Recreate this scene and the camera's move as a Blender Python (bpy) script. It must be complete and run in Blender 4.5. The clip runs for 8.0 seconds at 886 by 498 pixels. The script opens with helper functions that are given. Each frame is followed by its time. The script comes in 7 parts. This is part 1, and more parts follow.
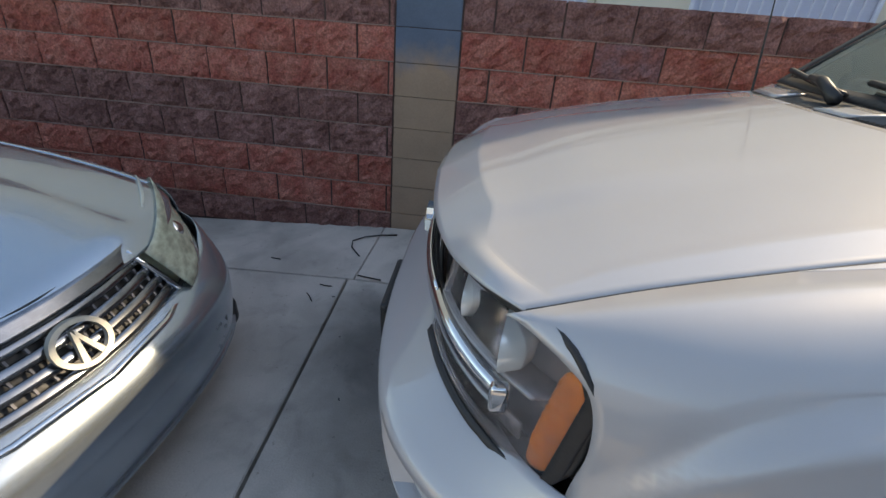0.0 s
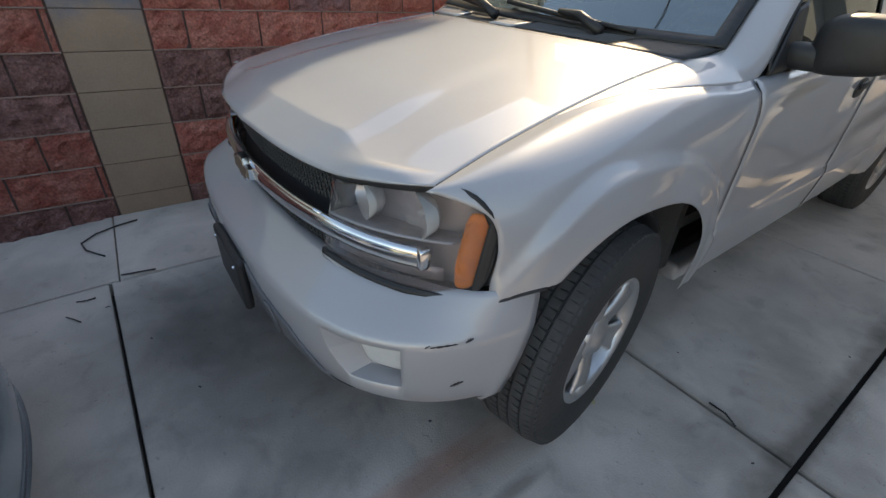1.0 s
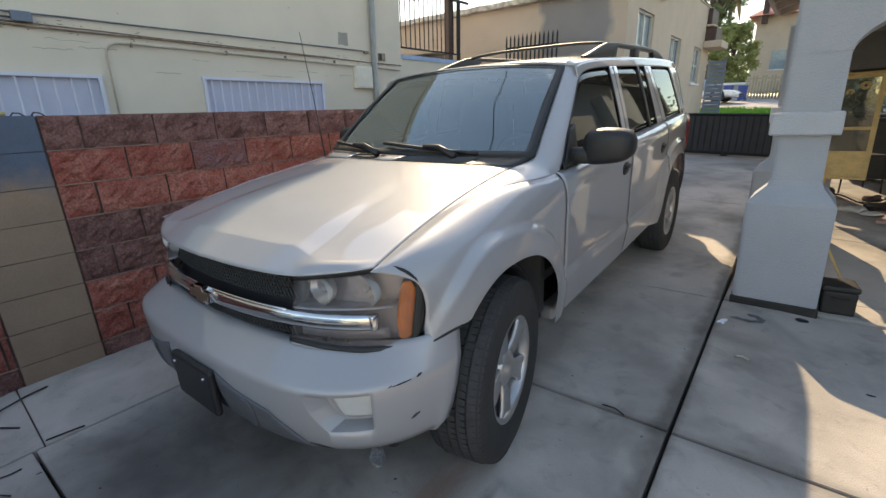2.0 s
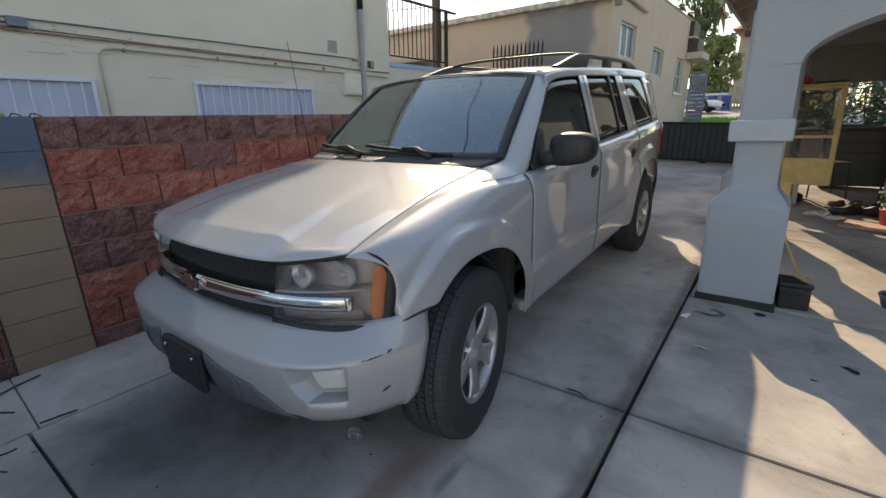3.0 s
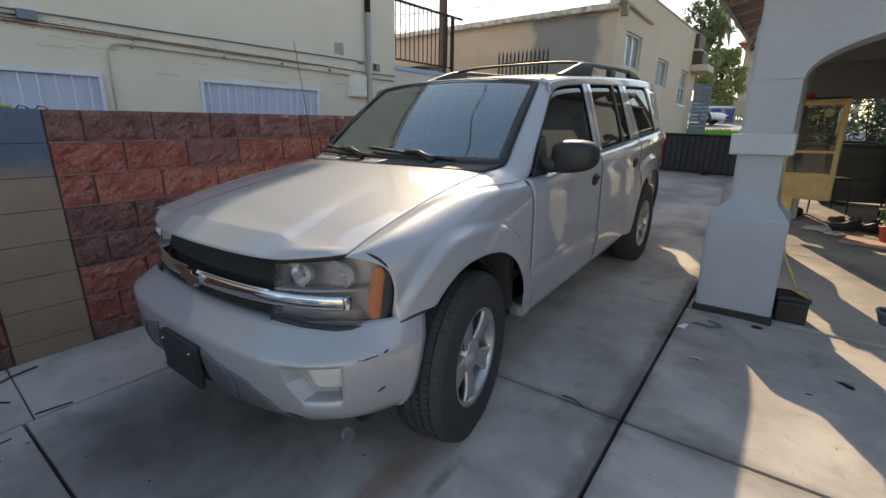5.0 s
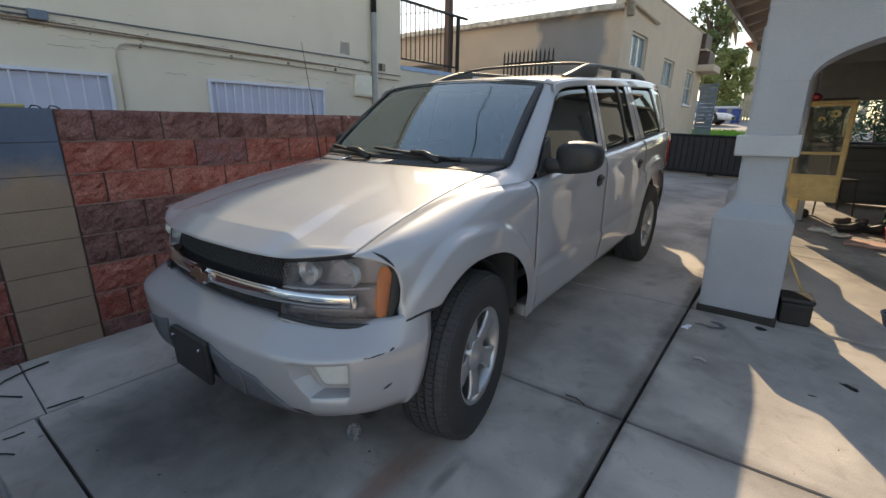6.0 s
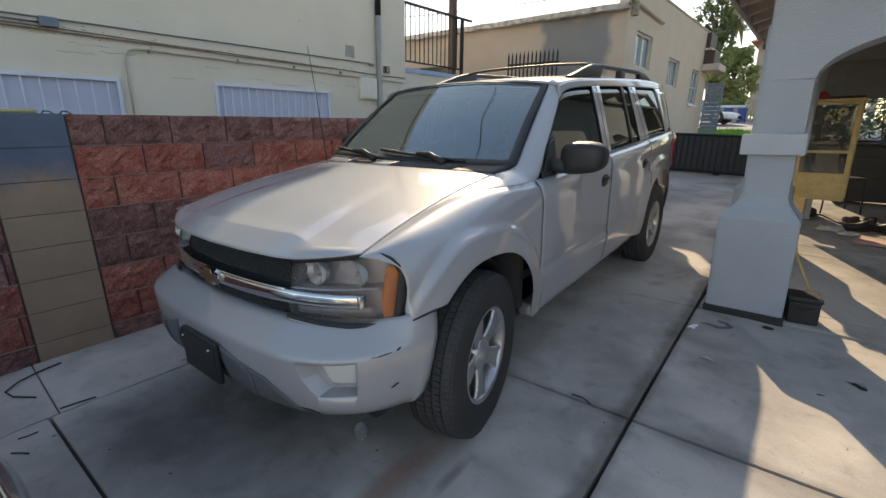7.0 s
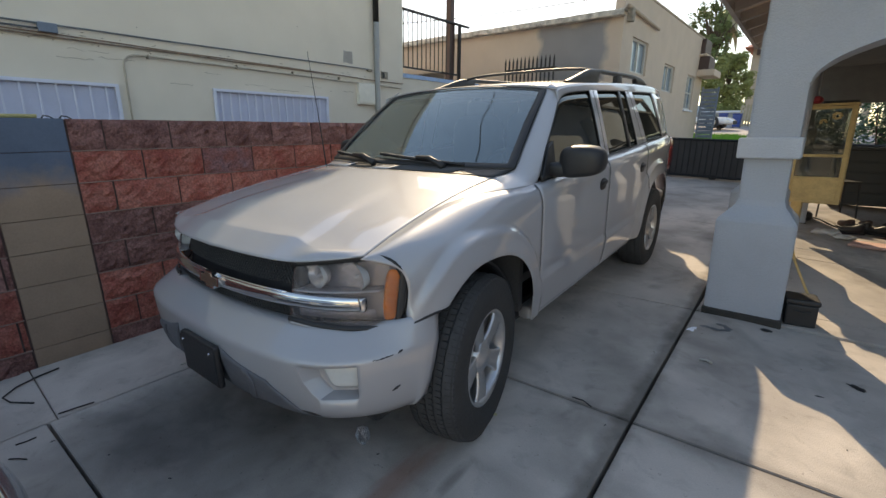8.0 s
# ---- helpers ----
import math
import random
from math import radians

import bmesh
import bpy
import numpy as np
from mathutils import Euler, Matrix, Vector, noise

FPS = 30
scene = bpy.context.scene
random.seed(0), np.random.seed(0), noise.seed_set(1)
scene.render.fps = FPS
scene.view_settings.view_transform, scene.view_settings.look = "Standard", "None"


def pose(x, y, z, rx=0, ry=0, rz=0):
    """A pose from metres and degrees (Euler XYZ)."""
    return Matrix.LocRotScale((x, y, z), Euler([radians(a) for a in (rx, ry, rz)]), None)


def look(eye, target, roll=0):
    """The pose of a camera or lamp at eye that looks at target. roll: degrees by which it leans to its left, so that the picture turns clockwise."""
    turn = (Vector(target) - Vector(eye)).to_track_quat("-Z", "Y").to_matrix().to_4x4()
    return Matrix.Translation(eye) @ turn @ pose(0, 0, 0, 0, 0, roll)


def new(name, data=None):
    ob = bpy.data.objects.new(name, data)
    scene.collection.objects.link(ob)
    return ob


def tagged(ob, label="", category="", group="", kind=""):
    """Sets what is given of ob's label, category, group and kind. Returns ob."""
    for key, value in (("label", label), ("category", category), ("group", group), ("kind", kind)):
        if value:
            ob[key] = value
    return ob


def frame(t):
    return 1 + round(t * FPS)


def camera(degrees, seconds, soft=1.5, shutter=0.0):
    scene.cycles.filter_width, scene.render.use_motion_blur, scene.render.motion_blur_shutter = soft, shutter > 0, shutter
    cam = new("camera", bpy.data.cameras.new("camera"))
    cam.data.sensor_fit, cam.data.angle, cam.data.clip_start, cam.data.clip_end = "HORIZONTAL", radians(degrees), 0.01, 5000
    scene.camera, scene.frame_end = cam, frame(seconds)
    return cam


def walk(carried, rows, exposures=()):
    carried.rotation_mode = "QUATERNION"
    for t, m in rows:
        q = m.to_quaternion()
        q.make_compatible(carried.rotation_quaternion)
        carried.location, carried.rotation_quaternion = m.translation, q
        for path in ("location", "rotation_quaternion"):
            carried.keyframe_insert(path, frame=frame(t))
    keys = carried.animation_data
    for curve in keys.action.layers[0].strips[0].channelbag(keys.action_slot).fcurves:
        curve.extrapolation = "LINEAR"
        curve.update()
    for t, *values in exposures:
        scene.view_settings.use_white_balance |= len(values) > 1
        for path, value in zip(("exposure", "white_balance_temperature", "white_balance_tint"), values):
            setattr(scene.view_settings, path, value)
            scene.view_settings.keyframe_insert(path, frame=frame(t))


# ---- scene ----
cam = camera(89.8, 8.0)
METRES, EYE, TILT, LEAN, TURN = 8.0, 1.5, 0.0, 0.0, 0.0
PATH = [
    (0, (2.987, -0.154, 1.436), (1.203, -0.304, 0.544), 5.6),
    (0.5, (3.091, -0.398, 1.405), (1.375, 0.006, 0.460), 6.5),
    (0.7, (3.128, -0.454, 1.422), (1.562, 0.202, 0.364), 7.6),
    (1, (3.153, -0.567, 1.444), (1.765, 0.448, 0.421), 4.5),
    (1.1, (3.167, -0.607, 1.455), (1.813, 0.493, 0.477), 2.2),
    (1.2, (3.197, -0.650, 1.469), (1.872, 0.539, 0.557), 1.6),
    (1.4, (3.276, -0.706, 1.507), (2.019, 0.653, 0.750), 0.1),
    (1.5, (3.307, -0.756, 1.519), (2.049, 0.640, 0.835), -1.2),
    (1.7, (3.357, -0.855, 1.514), (2.115, 0.608, 0.952), -1.7),
    (2.8, (3.593, -1.010, 1.476), (2.382, 0.490, 0.944), -1.6),
    (3, (3.603, -1.025, 1.479), (2.398, 0.485, 0.963), -1.4),
    (3.5, (3.611, -1.029, 1.480), (2.426, 0.504, 0.982), -0.6),
    (4, (3.618, -1.024, 1.468), (2.427, 0.509, 0.987), -0.4),
    (4.5, (3.610, -1.028, 1.471), (2.410, 0.496, 0.982), -0.0),
    (6, (3.622, -1.053, 1.485), (2.400, 0.449, 0.984), 0.5),
    (6.5, (3.621, -1.070, 1.472), (2.389, 0.426, 0.981), 0.3),
    (7, (3.631, -1.068, 1.484), (2.390, 0.420, 0.990), -0.0),
    (7.5, (3.631, -1.079, 1.484), (2.392, 0.415, 1.004), -0.0),
    (8, (3.626, -1.083, 1.475), (2.390, 0.417, 1.004), -0.1),
]
walk(cam, [(t, look(eye, target, roll)) for t, eye, target, roll in PATH], [(0.0, 1.42, 7900, 10), (0.5, 1.15, 8000, 10), (1.0, 1.42, 8300, 10), (1.5, 1.5, 8300, 10), (3.0, 1.15, 8000, 10), (8.0, 1.15, 8000, 10)])

# ---- light ----
world = bpy.data.worlds.new("world")
scene.world = world
world.use_nodes = True
wn = world.node_tree.nodes
sky = wn.new("ShaderNodeTexSky")
sky.sky_type, sky.sun_disc = "NISHITA", False
SUN = Vector((-0.4096, 0.7094, 0.5736)).normalized()
sky.sun_elevation = math.asin(SUN.z)
sky.sun_rotation = math.atan2(SUN.x, SUN.y)
sky.air_density, sky.dust_density, sky.ozone_density = 1.2, 0.5, 1.6
world.node_tree.links.new(sky.outputs[0], wn["Background"].inputs[0])
wn["Background"].inputs[1].default_value = 0.12
sun = new("sun", bpy.data.lights.new("sun", "SUN"))
sun.data.energy, sun.data.angle, sun.data.color = 2.5, radians(0.5), (1.0, 0.87, 0.68)
sun.matrix_world = look(SUN * 30, (0, 0, 0))


# ---- materials ----
def material(name, color, rough=0.6, metal=0.0, scale=6.0, vary=0.18, bump=0.15, fine=60.0, coat=0.0, spec=0.5):
    m = bpy.data.materials.new(name)
    m.use_nodes = True
    t = m.node_tree
    b = t.nodes["Principled BSDF"]
    b.inputs["Roughness"].default_value = rough
    b.inputs["Metallic"].default_value = metal
    b.inputs["Coat Weight"].default_value = coat
    b.inputs["Specular IOR Level"].default_value = spec
    co = t.nodes.new("ShaderNodeTexCoord")
    n1 = t.nodes.new("ShaderNodeTexNoise")
    n1.inputs["Scale"].default_value, n1.inputs["Detail"].default_value = scale, 6
    n2 = t.nodes.new("ShaderNodeTexNoise")
    n2.inputs["Scale"].default_value, n2.inputs["Detail"].default_value = fine, 4
    for n in (n1, n2):
        t.links.new(co.outputs["Object"], n.inputs["Vector"])
    mix = t.nodes.new("ShaderNodeMath")
    mix.operation = "ADD"
    t.links.new(n1.outputs[0], mix.inputs[0])
    half = t.nodes.new("ShaderNodeMath")
    half.operation = "MULTIPLY"
    half.inputs[1].default_value = 0.5
    t.links.new(n2.outputs[0], half.inputs[0])
    t.links.new(half.outputs[0], mix.inputs[1])
    ramp = t.nodes.new("ShaderNodeMapRange")
    ramp.inputs[1].default_value, ramp.inputs[2].default_value = 0.45, 1.05
    ramp.inputs[3].default_value, ramp.inputs[4].default_value = 1 - vary, 1 + vary
    t.links.new(mix.outputs[0], ramp.inputs[0])
    hsv = t.nodes.new("ShaderNodeHueSaturation")
    hsv.inputs["Color"].default_value = (*color, 1)
    t.links.new(ramp.outputs[0], hsv.inputs["Value"])
    t.links.new(hsv.outputs[0], b.inputs["Base Color"])
    if bump:
        bp = t.nodes.new("ShaderNodeBump")
        bp.inputs["Strength"].default_value, bp.inputs["Distance"].default_value = bump, 0.01
        t.links.new(n2.outputs[0], bp.inputs["Height"])
        t.links.new(bp.outputs[0], b.inputs["Normal"])
    return m


DIRT = material("joint_dirt", (0.045, 0.042, 0.038), 0.95)
SOIL = material("soil", (0.05, 0.045, 0.04), 0.95)
STUCCO = material("cream_stucco", (0.69, 0.63, 0.55), 0.9, scale=2, vary=0.06, bump=0.4, fine=140)
GREYSTUCCO = material("grey_stucco", (0.42, 0.44, 0.48), 0.9, scale=3, vary=0.08, bump=0.6, fine=90)
TAN = material("tan_stucco", (0.56, 0.455, 0.37), 0.9, scale=2, vary=0.08, bump=0.4, fine=120)
SILVER = material("silver_paint", (0.415, 0.41, 0.428), 0.48, metal=0.22, scale=3, vary=0.04, bump=0.0, fine=900, coat=1.0)
SILVER.node_tree.nodes["Principled BSDF"].inputs["Coat IOR"].default_value = 1.7
SEDANPAINT = material("sedan_paint", (0.41, 0.465, 0.52), 0.24, metal=0.8, scale=3, vary=0.02, bump=0.0, fine=900, coat=1.0)
BLACK = material("black_plastic", (0.02, 0.02, 0.022), 0.5)
RUBBER = material("rubber", (0.035, 0.035, 0.036), 0.8, bump=0.3)
IRON = material("black_iron", (0.02, 0.02, 0.022), 0.5, metal=0.3)
WHITE = material("white_paint", (0.72, 0.74, 0.80), 0.5)

CHROME = material("chrome", (0.75, 0.75, 0.76), 0.08, metal=1.0, vary=0.03, bump=0.0)
GRILLEBAR = material("grille_bar", (0.26, 0.27, 0.29), 0.25, metal=1.0, scale=12, vary=0.25, bump=0.0)
BADGE = material("badge_silver", (0.34, 0.33, 0.29), 0.45, metal=0.3, scale=20, vary=0.2, bump=0.0)
SCUFFWHITE = material("scuff", (0.45, 0.46, 0.47), 0.7)
GOLD = material("dull_gold", (0.34, 0.26, 0.20), 0.3, metal=0.8)
ALLOY = material("alloy", (0.55, 0.55, 0.56), 0.35, metal=0.85, vary=0.1, bump=0.03)
SILVERDULL = material("dull_silver", (0.15, 0.15, 0.165), 0.6, metal=0.3, vary=0.15)
REFLECTOR = material("reflector", (0.88, 0.89, 0.87), 0.2, metal=0.45, vary=0.05, bump=0.0)
LAMPGREY = material("lamp_grey", (0.36, 0.35, 0.37), 0.35, metal=0.4)
LAMPPALE = material("pale_lamp_housing", (0.60, 0.60, 0.52), 0.4, metal=0.3)
TREADGREY = material("dusty_tread", (0.055, 0.055, 0.057), 0.9, scale=20, vary=0.3)
AMBER = material("amber", (0.95, 0.26, 0.0), 0.4, scale=14, vary=0.25, bump=0.0)
TAILRED = material("tail_red", (0.35, 0.02, 0.02), 0.15)
INTERIOR = material("interior", (0.10, 0.10, 0.105), 0.8)


def glassy(name, tint, gloss_color, ior, haze=0.0, haze_color=(1, 1, 1), rough=0.02):
    """Thin glass: tinted see-through, a mirror by Fresnel, and some haze."""
    m = bpy.data.materials.new(name)
    m.use_nodes = True
    t = m.node_tree
    t.nodes.remove(t.nodes["Principled BSDF"])
    tr, gl, fr, mix = (t.nodes.new("ShaderNode" + n) for n in ("BsdfTransparent", "BsdfGlossy", "Fresnel", "MixShader"))
    tr.inputs[0].default_value = (*tint, 1)
    gl.inputs["Color"].default_value = (*gloss_color, 1)
    gl.inputs["Roughness"].default_value = rough
    fr.inputs[0].default_value = ior
    base = tr
    if haze:
        df, hz = t.nodes.new("ShaderNodeBsdfDiffuse"), t.nodes.new("ShaderNodeMixShader")
        df.inputs[0].default_value = (*haze_color, 1)
        ns = t.nodes.new("ShaderNodeTexNoise")
        ns.inputs["Scale"].default_value, ns.inputs["Detail"].default_value = 9, 5
        rg = t.nodes.new("ShaderNodeMapRange")
        rg.inputs[1].default_value, rg.inputs[2].default_value = 0.3, 0.7
        rg.inputs[3].default_value, rg.inputs[4].default_value = haze * 0.6, haze * 1.4
        t.links.new(ns.outputs[0], rg.inputs[0])
        t.links.new(rg.outputs[0], hz.inputs[0])
        t.links.new(tr.outputs[0], hz.inputs[1])
        t.links.new(df.outputs[0], hz.inputs[2])
        base = hz
    t.links.new(fr.outputs[0], mix.inputs[0])
    t.links.new(base.outputs[0], mix.inputs[1])
    t.links.new(gl.outputs[0], mix.inputs[2])
    t.links.new(mix.outputs[0], t.nodes["Material Output"].inputs[0])
    return m


# tinted haze and raised index in both panes add to their sky and wall reflections
GLASS = glassy("windscreen_glass", (0.74, 0.78, 0.76), (0.87, 0.97, 0.97), 3.0, 0.06, (0.50, 0.58, 0.62), 0.03)
SIDEGLASS = glassy("tinted_glass", (0.022, 0.024, 0.021), (0.80, 0.85, 0.82), 1.72, 0.04, (0.40, 0.41, 0.36))
HAZE = glassy("hazy_lens", (0.94, 0.92, 0.93), (1, 1, 1), 1.25, 0.11, (0.32, 0.31, 0.325), 0.08)
FOGGLASS = material("fog_lens", (0.62, 0.63, 0.62), 0.12, vary=0.05, bump=0.0, coat=0.6)
YELLOWHAZE = glassy("yellowed_lens", (0.80, 0.78, 0.60), (1, 1, 1), 1.45, 0.72, (0.55, 0.56, 0.42), 0.06)
PANE = glassy("cabinet_pane", (0.42, 0.43, 0.38), (1, 1, 1), 1.5, 0.06, (0.5, 0.5, 0.45), 0.03)



def concrete_material():
    """Worn concrete: broad tone, cloudy dark stains, fine grain, faint scratches."""
    m = material("concrete", (0.59, 0.53, 0.48), 0.82, scale=1.3, vary=0.12, bump=0.22, fine=150)
    t = m.node_tree
    b = t.nodes["Principled BSDF"]
    hsv = next(n for n in t.nodes if n.bl_idname == "ShaderNodeHueSaturation")
    co = t.nodes.new("ShaderNodeTexCoord")
    last = None
    for scale, detail, lo, hi, dark, seed in ((0.8, 4, 0.42, 0.68, 0.58, 3.0), (2.4, 5, 0.45, 0.72, 0.66, 11.0), (9.0, 5, 0.56, 0.76, 0.80, 23.0), (0.5, 3, 0.35, 0.6, 0.88, 41.0), (46.0, 3, 0.68, 0.74, 0.72, 57.0)):
        mp, ns, rg = t.nodes.new("ShaderNodeMapping"), t.nodes.new("ShaderNodeTexNoise"), t.nodes.new("ShaderNodeMapRange")
        mp.inputs["Location"].default_value = (seed, seed * 0.7, 0)
        ns.inputs["Scale"].default_value, ns.inputs["Detail"].default_value, ns.inputs["Distortion"].default_value = scale, detail, 0.6
        rg.inputs[1].default_value, rg.inputs[2].default_value, rg.inputs[3].default_value, rg.inputs[4].default_value = lo, hi, 1.0, dark
        t.links.new(co.outputs["Object"], mp.inputs[0])
        t.links.new(mp.outputs[0], ns.inputs["Vector"])
        t.links.new(ns.outputs[0], rg.inputs[0])
        if last:
            mu = t.nodes.new("ShaderNodeMath")
            mu.operation = "MULTIPLY"
            t.links.new(last, mu.inputs[0])
            t.links.new(rg.outputs[0], mu.inputs[1])
            last = mu.outputs[0]
        else:
            last = rg.outputs[0]
    mx = t.nodes.new("ShaderNodeMix")
    mx.data_type, mx.blend_type = "RGBA", "MULTIPLY"
    mx.inputs[0].default_value = 1.0
    t.links.new(hsv.outputs[0], mx.inputs[6])
    t.links.new(last, mx.inputs[7])
    out = mx.outputs[2]
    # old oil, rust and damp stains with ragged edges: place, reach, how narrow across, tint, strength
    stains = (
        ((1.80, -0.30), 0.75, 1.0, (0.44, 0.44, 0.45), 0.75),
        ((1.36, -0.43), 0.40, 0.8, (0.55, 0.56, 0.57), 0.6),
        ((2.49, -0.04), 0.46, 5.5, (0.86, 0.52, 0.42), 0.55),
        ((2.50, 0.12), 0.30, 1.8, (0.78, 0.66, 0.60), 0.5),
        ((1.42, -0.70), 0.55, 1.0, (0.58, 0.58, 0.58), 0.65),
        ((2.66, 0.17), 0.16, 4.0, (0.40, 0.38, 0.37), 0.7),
        ((3.55, 1.75), 0.55, 1.0, (0.62, 0.62, 0.63), 0.7),
        ((2.72, 2.05), 0.50, 1.6, (0.66, 0.66, 0.66), 0.6),
        ((1.3, 3.2), 0.9, 1.0, (0.6, 0.6, 0.6), 0.6),
        ((4.3, 1.0), 0.5, 1.0, (0.7, 0.7, 0.7), 0.6),
        ((1.0, -2.2), 0.7, 1.0, (0.6, 0.6, 0.6), 0.6),
    )
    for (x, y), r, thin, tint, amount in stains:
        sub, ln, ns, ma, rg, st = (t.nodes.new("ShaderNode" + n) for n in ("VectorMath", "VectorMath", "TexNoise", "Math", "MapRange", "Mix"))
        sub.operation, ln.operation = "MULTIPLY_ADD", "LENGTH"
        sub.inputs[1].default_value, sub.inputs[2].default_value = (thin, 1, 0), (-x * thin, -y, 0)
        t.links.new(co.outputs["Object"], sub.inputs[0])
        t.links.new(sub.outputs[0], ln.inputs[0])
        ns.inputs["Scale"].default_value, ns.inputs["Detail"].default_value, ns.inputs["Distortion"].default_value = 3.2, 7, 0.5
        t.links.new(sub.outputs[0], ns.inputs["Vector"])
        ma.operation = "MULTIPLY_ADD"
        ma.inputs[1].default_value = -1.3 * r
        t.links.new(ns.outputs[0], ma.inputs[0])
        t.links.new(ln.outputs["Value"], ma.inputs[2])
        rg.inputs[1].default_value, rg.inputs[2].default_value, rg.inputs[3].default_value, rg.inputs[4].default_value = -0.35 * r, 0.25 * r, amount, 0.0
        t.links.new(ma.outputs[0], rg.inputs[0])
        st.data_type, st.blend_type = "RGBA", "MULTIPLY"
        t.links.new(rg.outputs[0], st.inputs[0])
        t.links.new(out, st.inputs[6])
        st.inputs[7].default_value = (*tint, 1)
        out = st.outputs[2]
    # dirt beside the two long joints
    for d, off in (((1, 0.028, 0), -3.116), ((-0.09, 1, 0), -0.713)):
        dot, ad, ab, ns, ma, rg, st = (t.nodes.new("ShaderNode" + n) for n in ("VectorMath", "Math", "Math", "TexNoise", "Math", "MapRange", "Mix"))
        dot.operation, ad.operation, ab.operation, ma.operation = "DOT_PRODUCT", "ADD", "ABSOLUTE", "MULTIPLY_ADD"
        dot.inputs[1].default_value, ad.inputs[1].default_value, ma.inputs[1].default_value = d, off, -0.11 if off < -2 else -0.10
        ns.inputs["Scale"].default_value, ns.inputs["Detail"].default_value = 7, 7
        t.links.new(co.outputs["Object"], dot.inputs[0])
        t.links.new(co.outputs["Object"], ns.inputs["Vector"])
        t.links.new(dot.outputs["Value"], ad.inputs[0])
        t.links.new(ad.outputs[0], ab.inputs[0])
        t.links.new(ns.outputs[0], ma.inputs[0])
        t.links.new(ab.outputs[0], ma.inputs[2])
        rg.inputs[1].default_value, rg.inputs[2].default_value, rg.inputs[3].default_value, rg.inputs[4].default_value = -0.04, 0.015, 0.7 if off < -2 else 0.4, 0.0
        t.links.new(ma.outputs[0], rg.inputs[0])
        st.data_type, st.blend_type = "RGBA", "MULTIPLY"
        t.links.new(rg.outputs[0], st.inputs[0])
        t.links.new(out, st.inputs[6])
        st.inputs[7].default_value = (0.35, 0.34, 0.32, 1)
        out = st.outputs[2]
    t.links.new(out, b.inputs["Base Color"])
    return m


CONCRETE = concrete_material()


def block_material(name, color, color2, tint=None):
    """Rough split block: two-scale colour, each block a little different."""
    m = bpy.data.materials.new(name)
    m.use_nodes = True
    t = m.node_tree
    b = t.nodes["Principled BSDF"]
    b.inputs["Roughness"].default_value = 0.92
    b.inputs["Specular IOR Level"].default_value = 0.2
    co, info, add = t.nodes.new("ShaderNodeTexCoord"), t.nodes.new("ShaderNodeObjectInfo"), t.nodes.new("ShaderNodeVectorMath")
    add.operation = "MULTIPLY_ADD"
    add.inputs[1].default_value = (1, 1, 1)
    comb = t.nodes.new("ShaderNodeCombineXYZ")
    mul = t.nodes.new("ShaderNodeMath")
    mul.operation = "MULTIPLY"
    mul.inputs[1].default_value = 40
    t.links.new(info.outputs["Random"], mul.inputs[0])
    t.links.new(mul.outputs[0], comb.inputs[0])
    t.links.new(co.outputs["Object"], add.inputs[0])
    t.links.new(comb.outputs[0], add.inputs[2])
    big, fine = t.nodes.new("ShaderNodeTexNoise"), t.nodes.new("ShaderNodeTexNoise")
    big.inputs["Scale"].default_value, big.inputs["Detail"].default_value = 9, 5
    fine.inputs["Scale"].default_value, fine.inputs["Detail"].default_value, fine.inputs["Roughness"].default_value = 75, 9, 0.72
    rough = t.nodes.new("ShaderNodeTexNoise")
    rough.inputs["Scale"].default_value, rough.inputs["Detail"].default_value, rough.inputs["Roughness"].default_value = 26, 9, 0.7
    for n in (big, fine, rough):
        t.links.new(add.outputs[0], n.inputs["Vector"])
    mix = t.nodes.new("ShaderNodeMix")
    mix.data_type = "RGBA"
    mix.inputs[6].default_value, mix.inputs[7].default_value = (*color, 1), (*color2, 1)
    rg = t.nodes.new("ShaderNodeMapRange")
    rg.inputs[1].default_value, rg.inputs[2].default_value = 0.38, 0.66
    t.links.new(big.outputs[0], rg.inputs[0])
    t.links.new(rg.outputs[0], mix.inputs[0])
    hsv = t.nodes.new("ShaderNodeHueSaturation")
    val = t.nodes.new("ShaderNodeMapRange")
    val.inputs[1].default_value, val.inputs[2].default_value, val.inputs[3].default_value, val.inputs[4].default_value = 0.36, 0.66, 0.60, 1.42
    t.links.new(fine.outputs[0], val.inputs[0])
    rnd = t.nodes.new("ShaderNodeMapRange")
    rnd.inputs[3].default_value, rnd.inputs[4].default_value = 0.88, 1.13
    t.links.new(info.outputs["Random"], rnd.inputs[0])
    vv = t.nodes.new("ShaderNodeMath")
    vv.operation = "MULTIPLY"
    t.links.new(val.outputs[0], vv.inputs[0])
    t.links.new(rnd.outputs[0], vv.inputs[1])
    t.links.new(mix.outputs[2], hsv.inputs["Color"])
    t.links.new(vv.outputs[0], hsv.inputs["Value"])
    # pale chips of stone in the face
    chip, cr, cm = t.nodes.new("ShaderNodeTexNoise"), t.nodes.new("ShaderNodeMapRange"), t.nodes.new("ShaderNodeMix")
    chip.inputs["Scale"].default_value, chip.inputs["Detail"].default_value = 110, 3
    cr.inputs[1].default_value, cr.inputs[2].default_value, cr.inputs[4].default_value = 0.67, 0.73, 0.35
    cm.data_type = "RGBA"
    cm.inputs[7].default_value = (0.62, 0.5, 0.45, 1)
    t.links.new(add.outputs[0], chip.inputs["Vector"])
    t.links.new(chip.outputs[0], cr.inputs[0])
    t.links.new(cr.outputs[0], cm.inputs[0])
    t.links.new(hsv.outputs[0], cm.inputs[6])
